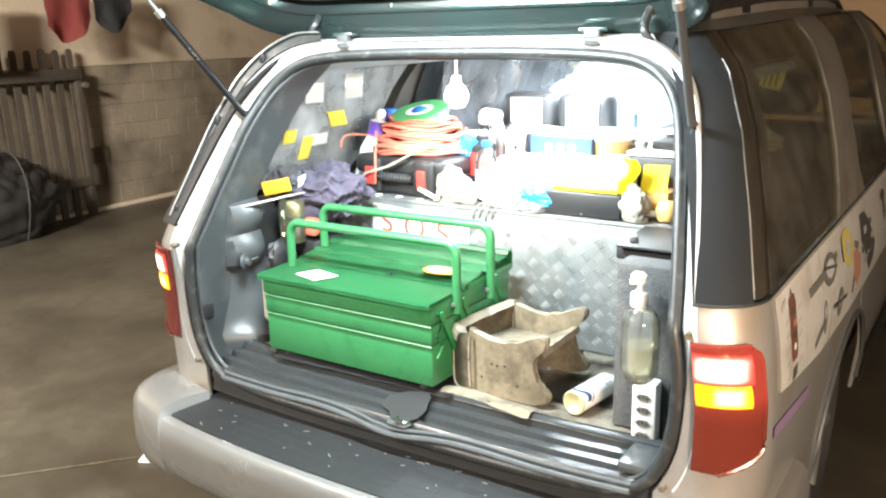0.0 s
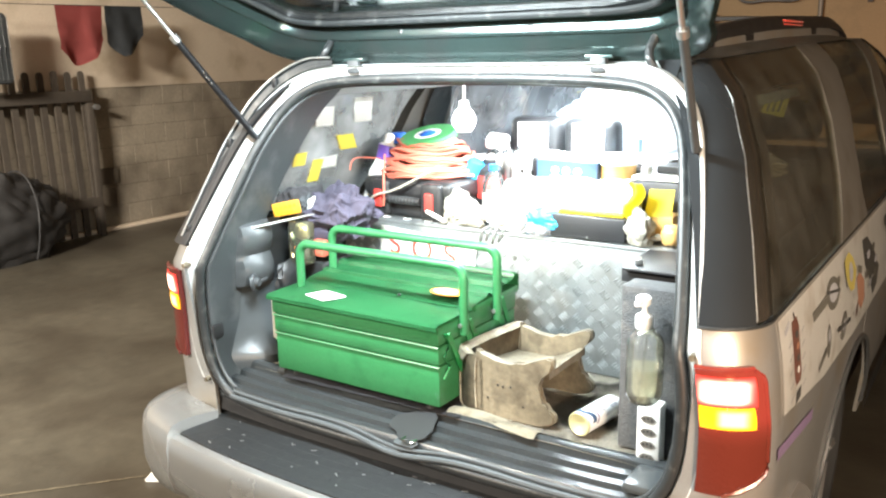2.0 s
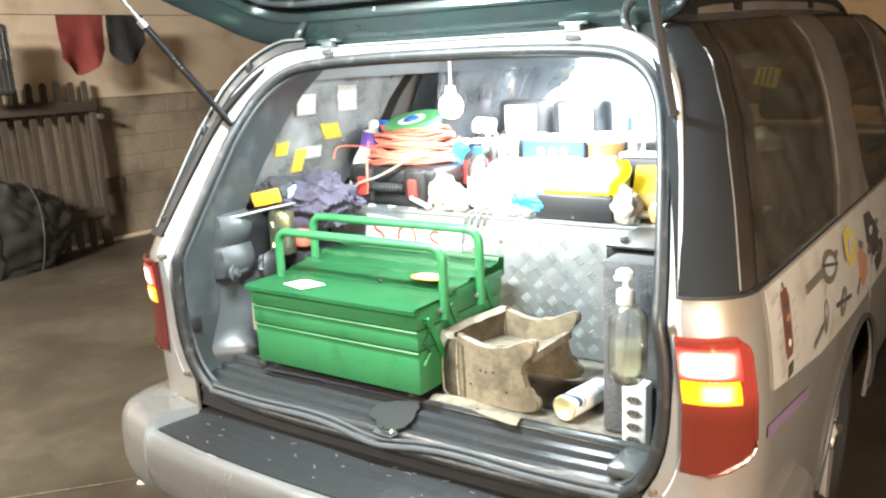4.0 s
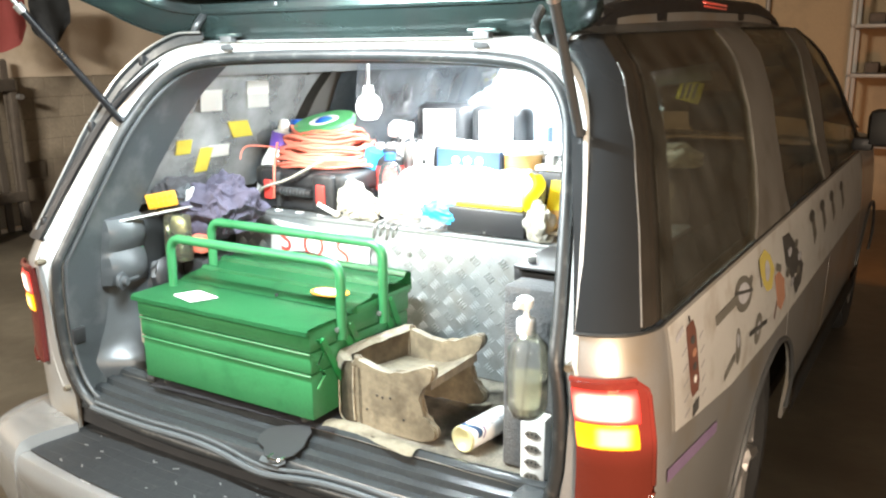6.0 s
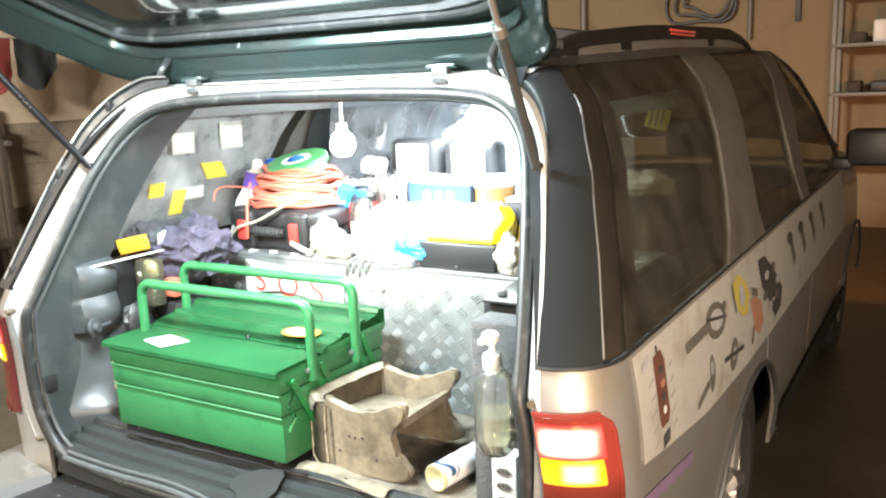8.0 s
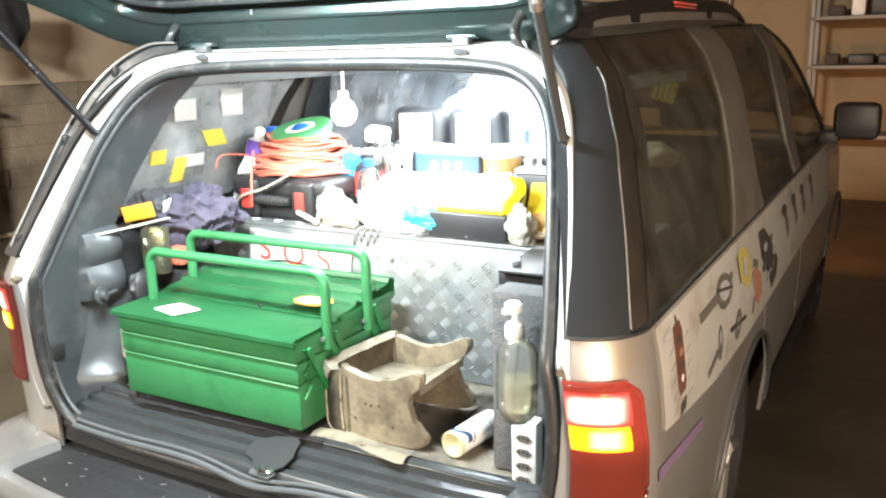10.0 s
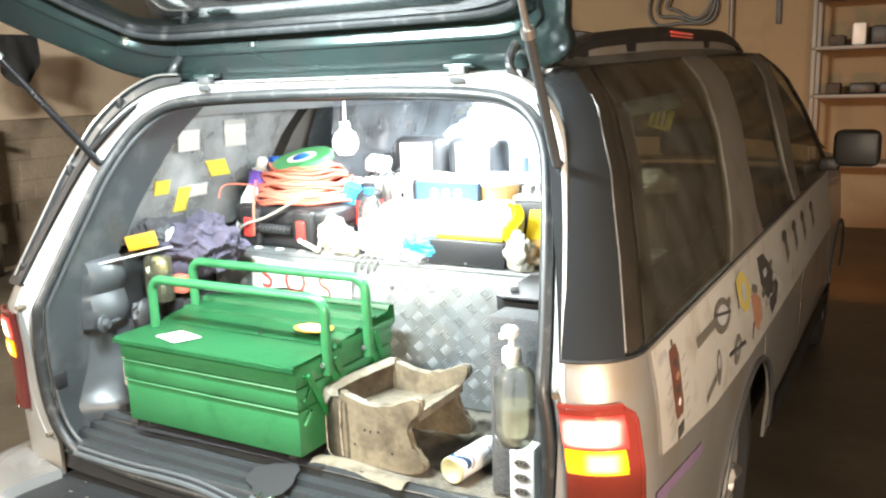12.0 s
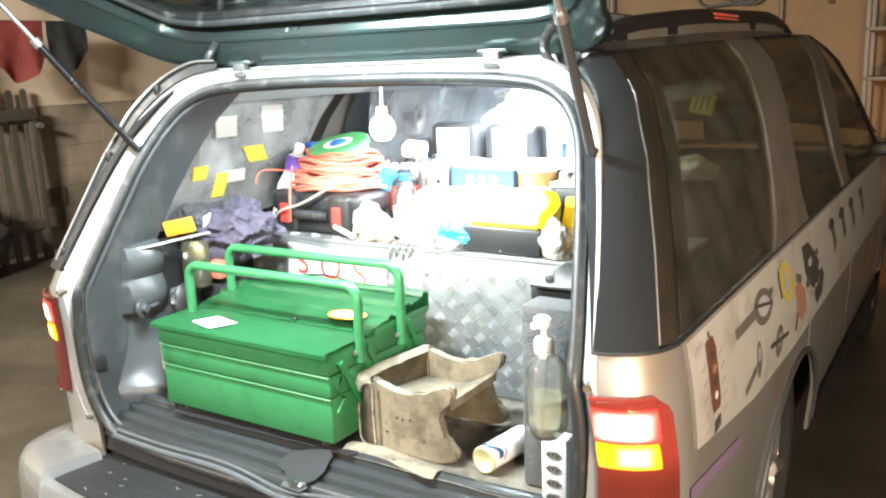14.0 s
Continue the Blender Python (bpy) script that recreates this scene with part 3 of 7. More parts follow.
for k in range(3):
    c, r = (-1.05 + 0.04 * k, 2.28 + 0.02 * k), 0.30 - 0.05 * k
    tube(bm, [(c[0] + r * 1.2 * math.cos(a), FRONT - 0.06 - 0.02 * k, c[1] + r * 0.7 * math.sin(a) + 0.04 * math.sin(3 * a + k)) for a in np.linspace(0, 2 * math.pi, 40, endpoint=False)], 0.016, 6, True, up=(0, 1, 0))
solo("hose_coil", bm, M["wire"], "dark hose coil hung on the far wall", "hose")
for x, z0, z1, w in ((-2.35, 1.9, 2.9, 0.08), (-0.55, 1.9, 2.9, 0.05)):
    bm = B()
    rod(bm, (x, FRONT - 0.05, z0), (x, FRONT - 0.05, z1), w / 2)
    solo("wall_pipe", bm, M["shelf"], "grey pipe fixed on the far wall", "pipe", "pipes on the far wall")
bm = B()
blob(bm, -1.75, FRONT - 0.14, 1.90, 0.16, 0.1, 0.13, 0.35, 2, 3, 4, fold=0.3)
solo("sack", bm, M["wood"], "brown sack on the far wall bracket", "sack")
bm = B()
box(bm, -2.4, -0.5, FRONT - 0.3, FRONT - 0.01, 1.76, 1.80, 0.004)
solo("wall_shelf", bm, M["shelf"], "plain shelf board on the far wall", "shelf")
bm = B()
box(bm, -0.12, -0.07, FRONT - 0.04, FRONT, 2.05, 2.3, 0.004)
solo("wall_hook", bm, M["wire"], "dark bracket on the ochre wall", "bracket")

# ---- the car: x to its right, y ahead, its rear at y = 0 ----
car = thing("car", 0, 2, 0, "silver estate car with glossy black rear pillars, packed with tools", "car")


def along(z, zs, vs):
    return float(np.interp(z, zs, vs))


def rear_y(z):
    return along(z, (0.30, 1.03, 1.10, 1.35, 1.60, 1.66), (0.02, 0.01, 0.05, 0.19, 0.36, 0.46))


def side_x(z):
    return along(z, (0.30, 0.50, 0.75, 0.90, 1.00, 1.08, 1.25, 1.40, 1.52, 1.60, 1.645), (0.85, 0.875, 0.885, 0.882, 0.872, 0.857, 0.812, 0.765, 0.705, 0.625, 0.50))


def body_y(z):
    return rear_y(z) - along(z, (0.60, 0.90, 1.08, 1.45, 1.58, 1.62), (0.010, 0.012, 0.036, 0.036, 0.012, 0.0))


HALF = spline([(0, 0.620, 0), (0.30, 0.620, 0), (0.52, 0.630, 0), (0.63, 0.655, 0), (0.69, 0.72, 0), (0.717, 0.82, 0), (0.720, 0.95, 0), (0.706, 1.05, 0), (0.685, 1.17, 0), (0.645, 1.36, 0), (0.603, 1.465, 0), (0.53, 1.528, 0), (0.42, 1.552, 0), (0.20, 1.561, 0), (0, 1.562, 0)], 6)
HALF = [(q.x, q.y) for q in HALF]
LOOP = HALF + [(-x, z) for x, z in HALF[-2:0:-1]]


def open_x(z):
    best = [q for q in HALF if 0.66 < q[1] < 1.53]
    return along(z, [q[1] for q in best], [q[0] for q in best])


def loop_at(out, dy):
    """The opening's outline, grown by out and set ahead by dy."""
    k, res = len(LOOP), []
    for i, (x, z) in enumerate(LOOP):
        a, b = LOOP[i - 1], LOOP[(i + 1) % k]
        d = Vector((b[0] - a[0], b[1] - a[1])).normalized()
        n = Vector((d.y, -d.x))
        X, Z = x + n.x * out, z + n.y * out
        Z = min(Z, 1.590)
        lip = dy if dy >= 0 else (body_y(z) - rear_y(z)) * -dy
        res.append(Vector((X, rear_y(z) + lip, Z)))
    return res


def crown(y, z):
    """How far the roof line climbs towards the front doors."""
    return along(y, (0.45, 0.9, 1.4, 2.1, 2.7, 3.3), (0, 0.014, 0.032, 0.048, 0.050, 0.02)) * min(max((z - 1.20) / 0.38, 0), 1) ** 1.3


def skin(z, u, s=1, out=0.0):
    """A place on the body's side: u from -1 (the opening) by 0 and 1 (round the corner) to 1 + metres ahead."""
    xs, r = side_x(z), 0.115
    xc, y = xs - r, body_y(z)
    if u <= 0:
        x0 = open_x(min(max(z, 0.68), 1.52)) + along(z, (0.9, 1.08, 1.45, 1.55), (0.015, 0.042, 0.042, 0.03))
        return Vector((s * (xc + (xc - x0) * u), y - out, z))
    if u <= 1:
        a = u * math.pi / 2
        return Vector((s * (xc + (r + out) * math.sin(a)), y + r - (r + out) * math.cos(a), z))
    return Vector((s * (xs + out), y + r + u - 1, z + crown(y + r + u - 1, z)))


def at_y(z, y):
    return 1 + y - body_y(z) - 0.115


def patch(name, zs, left, right, n, material, parent, label="", out=0.0, thick=0.012, s=1):
    """A panel of the skin; left and right give u for a height."""
    bm = B()
    shells = [[[skin(z, left(z) + (right(z) - left(z)) * i / n, s, o) for i in range(n + 1)] for z in zs] for o in (out, out - thick)]
    shell(bm, *shells)
    return part(name, bm, material, parent, label)


def shell(bm, outer, inner):
    """A closed panel between two grids of points."""
    a, b = ([[bm.verts.new(q) for q in row] for row in g] for g in (outer, inner))
    for g in (a, b):
        for r0, r1 in zip(g, g[1:]):
            for i in range(len(r0) - 1):
                bm.faces.new((r0[i], r0[i + 1], r1[i + 1], r1[i]))
    rim_a = a[0] + [r[-1] for r in a[1:-1]] + a[-1][::-1] + [r[0] for r in a[-2:0:-1]]
    rim_b = b[0] + [r[-1] for r in b[1:-1]] + b[-1][::-1] + [r[0] for r in b[-2:0:-1]]
    for i in range(len(rim_a)):
        j = (i + 1) % len(rim_a)
        bm.faces.new((rim_a[i], rim_a[j], rim_b[j], rim_b[i]))


def steps(a, b, n):
    return [float(v) for v in np.linspace(a, b, n)]


WHEELS = ((1.17, 0.37), (3.89, 0.37))


def arch(y):
    z = 0.34
    for yc, zc in WHEELS:
        d = 0.42**2 - (y - yc) ** 2
        if d > 0:
            z = max(z, zc + 0.88 * math.sqrt(d))
    return z


# quarter window edges by height: rear at the pillar, front raked
def q_front(z):
    return along(z, (1.08, 1.15, 1.28, 1.42, 1.51, 1.60), (0.90, 1.0, 1.09, 1.16, 1.22, 1.28))


def d_rear(z):
    return along(z, (1.08, 1.16, 1.32, 1.52, 1.60), (1.40, 1.38, 1.42, 1.55, 1.62))


def d_front(z):
    return along(z, (1.08, 1.22, 1.41, 1.60), (2.14, 2.09, 2.12, 2.36))


def f_rear(z):
    return along(z, (1.08, 1.24, 1.50, 1.60), (2.29, 2.30, 2.45, 2.63))


def f_front(z):
    return along(z, (1.08, 1.21, 1.29, 1.53, 1.60), (3.35, 3.22, 3.12, 2.80, 2.70))


for s in (1, -1):
    side = "right" if s > 0 else "left"
    # lower panels, cut round the wheels, with gaps at the doors
    for name, y0, y1 in (("quarter_panel", None, 1.335), ("rear_door", 1.343, 2.235), ("front_door", 2.243, 3.30), ("front_wing", 3.308, 4.42)):
        cols = []
        ys = steps(0.13, y1, 34) if y0 is None else steps(y0, y1, 22)
        if y0 is None:
            cols += [(u, None) for u in (-1, -0.5, 0, 0.2, 0.4, 0.6, 0.8)]
        cols += [(None, y) for y in ys]
        shells = []
        for o in (0.0, -0.012):
            grid = []
            for k in range(15):
                row = []
                for u, y in cols:
                    zb = arch(y) if y is not None else 0.36
                    z = zb + (1.088 - zb) * k / 14
                    q = skin(z, u if y is None else max(at_y(z, y), 1.0), s, o)
                    if y is not None:
                        q.x -= s * 0.16 * max(0.0, (y - 3.9) / 0.52) ** 2
                    row.append(q)
                grid.append(row)
            shells.append(grid)
        bm = B()
        shell(bm, *shells)
        part(name, bm, M["paint"], car)
    # glossy black rear pillar, side glass, silver pillars
    zs = steps(1.094, 1.598, 16)
    patch("rear_pillar_panel", zs, lambda z: -0.98, lambda z: 0.645, 14, M["gloss_black"] if s > 0 else M["frame_black"], car, "glossy black rear pillar panel" if s > 0 else "dull black rear pillar panel", 0.004 if s > 0 else 0.020, s=s)
    q = patch("quarter_window", zs, lambda z: 1.02, lambda z: at_y(z, q_front(z)) - 0.02, 14, M["glass_tint"] if s > 0 else M["glass"], car, "smoked fixed side window", 0.001, 0.004, s=s)
    for lo, hi in ((lambda z: 0.675, lambda z: 1.03), (lambda z: 1.0, lambda z: at_y(z, along(z, (1.08, 1.27, 1.52, 1.6), (0.24, 0.33, 0.49, 0.53)))), (lambda z: at_y(z, q_front(z)) - 0.06, lambda z: at_y(z, q_front(z)) - 0.004)):
        if s < 0 and lo(1.3) == 1.0:
            continue
        patch("window_border", zs, lo, hi, 6, M["border"], q, "black printed border of the glass", -0.006, 0.004, s=s)
    for z0, z1 in ((1.094, 1.115), (1.52, 1.598)):
        patch("window_border", steps(z0, z1, 3), lambda z: 1.02, lambda z: at_y(z, q_front(z)) - 0.012, 12, M["border"], q, "black printed border of the glass", -0.0061, 0.004, s=s)
    bm = B()
    tube(bm, [skin(z, 0.66, s, 0.003) for z in steps(1.10, 1.54, 18)], 0.0019, 6)
    part("pillar_moulding", bm, M["steel"], car, "thin bright moulding strip")
    # rain channel beside the bare frame: dark groove, thin bright rim, rubber stops
    if s < 0:
        line = [(q, k) for k, q in enumerate(HALF) if q[1] > 1.10 and q[0] > 0.40]

        def rim_at(out, lift):
            res = []
            for (x, z), k in line:
                d = Vector((HALF[k + 1][0] - HALF[k - 1][0], HALF[k + 1][1] - HALF[k - 1][1])).normalized()
                Z = z + -d.x * out
                res.append(Vector((-(x + d.y * out), body_y(z) - lift, min(Z, 1.615))))
            return res

        bm = B()
        sheet(bm, [list(q) for q in zip(rim_at(0.040, 0.002), rim_at(0.042, 0.010), rim_at(0.046, 0.010), rim_at(0.048, 0.004), rim_at(0.066, 0.004), rim_at(0.068, 0.012), rim_at(0.074, 0.012), rim_at(0.082, -0.004), rim_at(0.088, -0.03))])
        gutter = part("pillar_gutter", bm, M["rubber"], car, "black rubber rain channel")
        bm = B()
        tube(bm, rim_at(0.072, 0.013), 0.003, 6)
        part("gutter_rim", bm, M["steel"], gutter, "thin bright metal rim")
        spots = rim_at(0.057, 0.008)
        for k in (1, len(spots) // 3, 2 * len(spots) // 3):
            bm = B()
            q = spots[k]
            box(bm, q.x - 0.009, q.x + 0.009, q.y - 0.008, q.y + 0.008, q.z - 0.014, q.z + 0.014, 0.005)
            part("buffer", bm, M["frame_black"], gutter, "black rubber stop")
    patch("c_pillar", steps(1.088, 1.606, 14), lambda z: at_y(z, q_front(z)), lambda z: at_y(z, d_rear(z)), 6, M["pillar_dim_paint"], car, "silver pillar, painted darker for the dim light on it", 0.003, s=s)
    patch("rear_door_window", zs, lambda z: at_y(z, d_rear(z)) + 0.004, lambda z: at_y(z, d_front(z)) - 0.004, 10, M["glass_tint"] if s > 0 else M["glass"], car, "smoked door window", -0.004, 0.004, s=s)
    patch("b_pillar", steps(1.088, 1.606, 12), lambda z: at_y(z, d_front(z)), lambda z: at_y(z, f_rear(z)), 4, M["pillar_dim_paint"], car, "silver pillar, painted darker for the dim light on it", 0.002, s=s)
    patch("front_door_window", zs, lambda z: at_y(z, f_rear(z)) + 0.004, lambda z: at_y(z, f_front(z)) - 0.004, 10, M["glass_tint"] if s > 0 else M["glass"], car, "smoked door window", -0.004, 0.004, s=s)
    patch("a_pillar", steps(1.088, 1.606, 12), lambda z: at_y(z, f_front(z)), lambda z: at_y(z, f_front(z)) + 0.07, 3, M["frame_black"], car, "", 0.002, s=s)
    bm = B()
    tube(bm, [skin(1.091, u, s, 0.003) for u in steps(-0.95, 1.0, 24)] + [skin(1.091, at_y(1.091, y), s, 0.003) for y in steps(0.14, 3.3, 30)], 0.0035, 6)
    part("belt_moulding", bm, M["rubber"], car, "black waist strip")
    # door mirror
    bm = B()
    box(bm, s * 0.90, s * 1.10, 3.02, 3.13, 1.13, 1.30, 0.035)
    mirror = part("door_mirror", bm, M["black"], car, "black door mirror")
    bm = B()
    box(bm, s * 0.84, s * 0.93, 3.03, 3.11, 1.11, 1.17, 0.015)
    part("mirror_arm", bm, M["black"], mirror)
    bm = B()
    box(bm, s * 0.915, s * 1.085, 3.012, 3.02, 1.145, 1.285, 0.002)
    part("mirror_glass", bm, M["frame_black"], mirror, "dark mirror glass")
    # wheels
    for yc, zc in WHEELS:
        m = Matrix.Translation((s * 0.72, yc, zc)) @ pose(0, 0, 0, 0, 90 * s, 0)
        bm = B()
        lathe(bm, [(0.20, -0.09), (0.34, -0.10), (0.365, -0.07), (0.37, 0.0), (0.365, 0.07), (0.345, 0.105), (0.23, 0.115), (0.20, 0.09)], m, 40)
        w = part("wheel", bm, M["tyre"], car, "worn black tyre")
        bm = B()
        lathe(bm, [(0.225, 0.11), (0.215, 0.06), (0.10, 0.05), (0.06, 0.085), (0, 0.09)], m, 32)
        part("rim", bm, M["rim"], w, "dull alloy rim")
        for k in range(5):
            a = k * 2 * math.pi / 5
            bm = B()
            rod(bm, m @ Vector((0.05 * math.cos(a), 0.05 * math.sin(a), 0.085)), m @ Vector((0.215 * math.cos(a), 0.215 * math.sin(a), 0.085)), 0.03, 0.022, 8)
            part("spoke", bm, M["rim"], w)
        bm = B()
        tube(bm, [(s * 0.60, yc + 0.43 * math.cos(a), zc + 0.40 * math.sin(a)) for a in steps(0, math.pi, 20)], 0.12, 6, flat=0.1)
        part("wheel_liner", bm, M["frame_black"], car)
    # rear lamp: red housing round a lit stop lamp, lit indicator and dark red reflector
    bm = B()
    zl = steps(0.752, 1.020, 20)

    def lamp_l(z):
        return -0.25 if s > 0 else 0.02

    def lamp_r(z):
        return 0.66 - 0.42 * max(0, (0.81 - z) / 0.055) ** 2 - 0.10 * max(0, (z - 0.995) / 0.025) ** 2

    shell(bm, *([[skin(z, lamp_l(z) + (lamp_r(z) - lamp_l(z)) * i / 16, s, o) for i in range(17)] for z in zl] for o in (0.014, -0.012)))
    lamp = part("rear_lamp", bm, M["red_lens"] if s > 0 else M["red_unlit"], car, "red rear lamp, stop light and indicator lit")
    for nm, z0, z1, u0, u1, mt, lb in (("stop_light", 0.945, 1.007, -0.15, 0.54, "stop", "lit red stop light"), ("indicator", 0.896, 0.943, -0.14, 0.51, "amber", "lit amber indicator")):
        u0 = u0 if s > 0 else 0.07
        bm = B()
        shell(bm, *([[skin(z, u0 + (u1 - u0) * i / 14, s, o - 0.003 * abs(2 * k / 4 - 1) ** 4) for i in range(15)] for k, z in enumerate(steps(z0, z1, 5))] for o in (0.019, 0.010)))
        part(nm, bm, M[mt], lamp, lb)
    bm = B()
    tube(bm, [skin(z, lamp_r(z), s, 0.014) for z in zl], 0.005, 6)
    tube(bm, [skin(1.024, u, s, 0.013) for u in steps(lamp_l(1.02), 0.56, 14)], 0.005, 6)
    part("lamp_edge", bm, M["red_lens"] if s > 0 else M["red_unlit"], lamp)

# rear jamb: painted frame round the opening, its flange and the rubber seal
bm = B()
rings = [loop_at(0.050, 0.004), loop_at(0.048, -0.92), loop_at(0.042, -1.0), loop_at(0.034, -0.7), loop_at(0.020, -0.08), loop_at(0.010, 0.004), loop_at(0.0, 0.03)]
rows = [list(q) for q in zip(*rings)]
k0 = next(i for i, q in enumerate(rows) if q[-1].z > 0.70 and q[-1].x > 0.3)
k1 = max(i for i, q in enumerate(rows) if q[-1].z > 0.70 and q[-1].x < -0.3)
sheet(bm, rows[k0 : k1 + 1])
jamb = part("rear_jamb", bm, M["jamb"], car, "bare silver frame round the rear opening")
bm = B()
rings = [loop_at(0.030, 0.010), loop_at(0.012, 0.004), loop_at(0.0, 0.03)]
rows = [list(q) for q in zip(*rings)]
sheet(bm, rows[k1:] + rows[: k0 + 1])
part("rear_jamb_foot", bm, M["trim_dark"], car, "dark lower edge of the opening")
bm = B()
sheet(bm, [[Vector((x, rear_y(z) - 0.004, z)) for x in steps(-w, w, 21)] for z, w in ((1.572, 0.50), (1.580, 0.56), (1.588, 0.585), (1.594, 0.59))] + [[Vector((x, 0.40, 1.600)) for x in steps(-0.60, 0.60, 21)]], -0.01)
part("rear_header", bm, M["jamb"], car, "silver painted header under the hinges")
bm = B()
tube(bm, loop_at(-0.005, 0.0), 0.0135, 10, True, up=(0, 1, 0))
part("door_seal", bm, M["rubber"], car, "black rubber seal round the opening")
bm = B()
tube(bm, loop_at(-0.019, 0.016), 0.0055, 8, True, up=(0, 1, 0))
part("inner_seal_lip", bm, M["trim_dark"], car)
for x, y, z in ((0.742, -0.012, 1.035), (-0.742, -0.012, 1.035), (0.70, 0.0, 0.69), (-0.70, 0.0, 0.69)):
    bm = B()
    rod(bm, (x, y + 0.02, z), (x, y - 0.010, z), 0.009, 0.007, 12)
    part("jamb_bolt", bm, M["brown"], jamb, "rusty stop bolt")
# rear wall below the opening
bm = B()
sheet(bm, [[(x, 0.035, z) for x in steps(-0.80, 0.80, 12)] for z in (0.40, 0.50, 0.60, 0.612)], -0.02)
part("rear_apron", bm, M["frame_black"], car)

# roof with its edges, and the windscreen and bonnet
def roof_z(x, y):
    k = abs(x) / 0.63
    drop = 0.10 * max(0, (y - 2.3) / 0.9) ** 2
    return 1.60 + along(y, (0.36, 0.5, 0.9, 1.4, 2.4), (0.035, 0.045, 0.06, 0.066, 0.06)) * (1 - k**2.6) - drop + crown(y, 1.60)


bm = B()
sheet(bm, [[(x * along(y, (0.38, 0.5), (0.975, 1.0)), y, roof_z(x, y)) for x in steps(-0.63, 0.63, 25)] for y in steps(0.385, 2.95, 28)], 0.012)
part("roof", bm, M["paint"], car, "dull silver roof skin")
bm = B()
sheet(bm, [[(x * (1 + 0.32 * t), 2.93 + 0.62 * t, roof_z(x, 2.93) - 0.42 * t) for x in steps(-0.62, 0.62, 15)] for t in steps(0, 1, 8)], 0.005)
part("windscreen", bm, M["glass"], car, "windscreen")
bm = B()
sheet(bm, [[(x * (1 - 0.10 * t * t), 3.50 + 0.95 * t, 1.085 + 0.03 * (1 - (x / 0.82) ** 2) - 0.10 * t * t) for x in steps(-0.82, 0.82, 15)] for t in steps(0, 1, 10)], 0.012)
part("bonnet", bm, M["paint"], car)
bm = B()
sheet(bm, [[(x * (0.90 + 0.06 * math.sin(t * 3)), 4.46 + 0.10 * math.sin(t * 3.1), 0.98 - 0.62 * t) for x in steps(-0.82, 0.82, 15)] for t in steps(0, 1, 10)], 0.02)
part("front_bumper", bm, M["bumper"], car)
bm = B()
box(bm, -0.78, 0.78, 0.10, 4.35, 0.30, 0.36, 0.02)
part("underbody", bm, M["frame_black"], car)
# roof rack and the lamp on it
for x in (-0.52, 0.52):
    rows = []
    for y in steps(0.56, 2.74, 30):
        h = along(y, (0.56, 0.62, 0.75, 1.2, 2.3, 2.55, 2.70, 2.74), (0.004, 0.034, 0.060, 0.074, 0.078, 0.06, 0.024, 0.004))
        zr = min(roof_z(x - 0.03, y), roof_z(x + 0.03, y)) - 0.004
        rows.append([Vector((x + dx, y, zr + dz * h)) for dx, dz in ((-0.030, 0.42), (-0.030, 0.75), (-0.015, 1.0), (0.012, 1.0), (0.028, 0.75), (0.030, 0.42), (-0.030, 0.42))])
    bm = B()
    sheet(bm, rows)
    rail = part("roof_rail", bm, M["frame_black"], car, "black roof rail")
    bm = B()
    sheet(bm, [[Vector((x - 0.022, q[0].y, q[0].z - 0.05)), Vector((x - 0.020, q[0].y, q[0].z + 0.001)), Vector((x + 0.020, q[0].y, q[0].z + 0.001)), Vector((x + 0.024, q[0].y, q[0].z - 0.05))] for q in rows])
    part("rail_base", bm, M["paint"], rail, "dull silver base of the rail")
    for y in (0.66, 1.05, 1.98, 2.58):
        bm = B()
        box(bm, x - 0.022, x + 0.022, y - 0.05, y + 0.05, roof_z(x + 0.02, y) - 0.006, roof_z(x, y) + 0.036, 0.008)
        part("rail_foot", bm, M["frame_black"], rail)
for y in (0.95, 2.05):
    bm = B()
    sheet(bm, [[(x, y + dy, 1.646 + crown(y, 1.60) + 0.040 * (1 - (abs(x) / 0.52) ** 4) + h) for x in steps(-0.52, 0.52, 17)] for dy, h in ((-0.035, 0.0), (-0.03, 0.014), (0, 0.018), (0.03, 0.014), (0.035, 0.0))])
    part("rack_bar", bm, M["frame_black"], car, "black rack crossbar")
bm = B()
box(bm, 0.33, 0.45, 2.20, 2.34, 1.690, 1.742, 0.016)
beacon = part("roof_beacon", bm, M["black"], car, "black lamp housing on the roof")
bm = B()
box(bm, 0.36, 0.42, 2.19, 2.21, 1.730, 1.738, 0.003)
part("beacon_lens", bm, M["reflector"], beacon, "red lens")
# red reflections on the rail, put in as thin glowing strips
for z0, z1, x1 in ((1.704, 1.711, 0.553), (1.694, 1.699, 0.552)):
    bm = B()
    box(bm, 0.535, x1, 1.44, 1.72, z0, z1, 0.002)
    part("rail_glint", bm, M["reflector"], car, "narrow glowing red strip on the roof rail, in place of a glint")
bm = B()
rod(bm, (0.42, 0.70, 1.640), (0.42, 0.70, 1.664), 0.009, 0.006)
part("aerial_stub", bm, M["steel"], car, "small pale aerial stub on the roof")

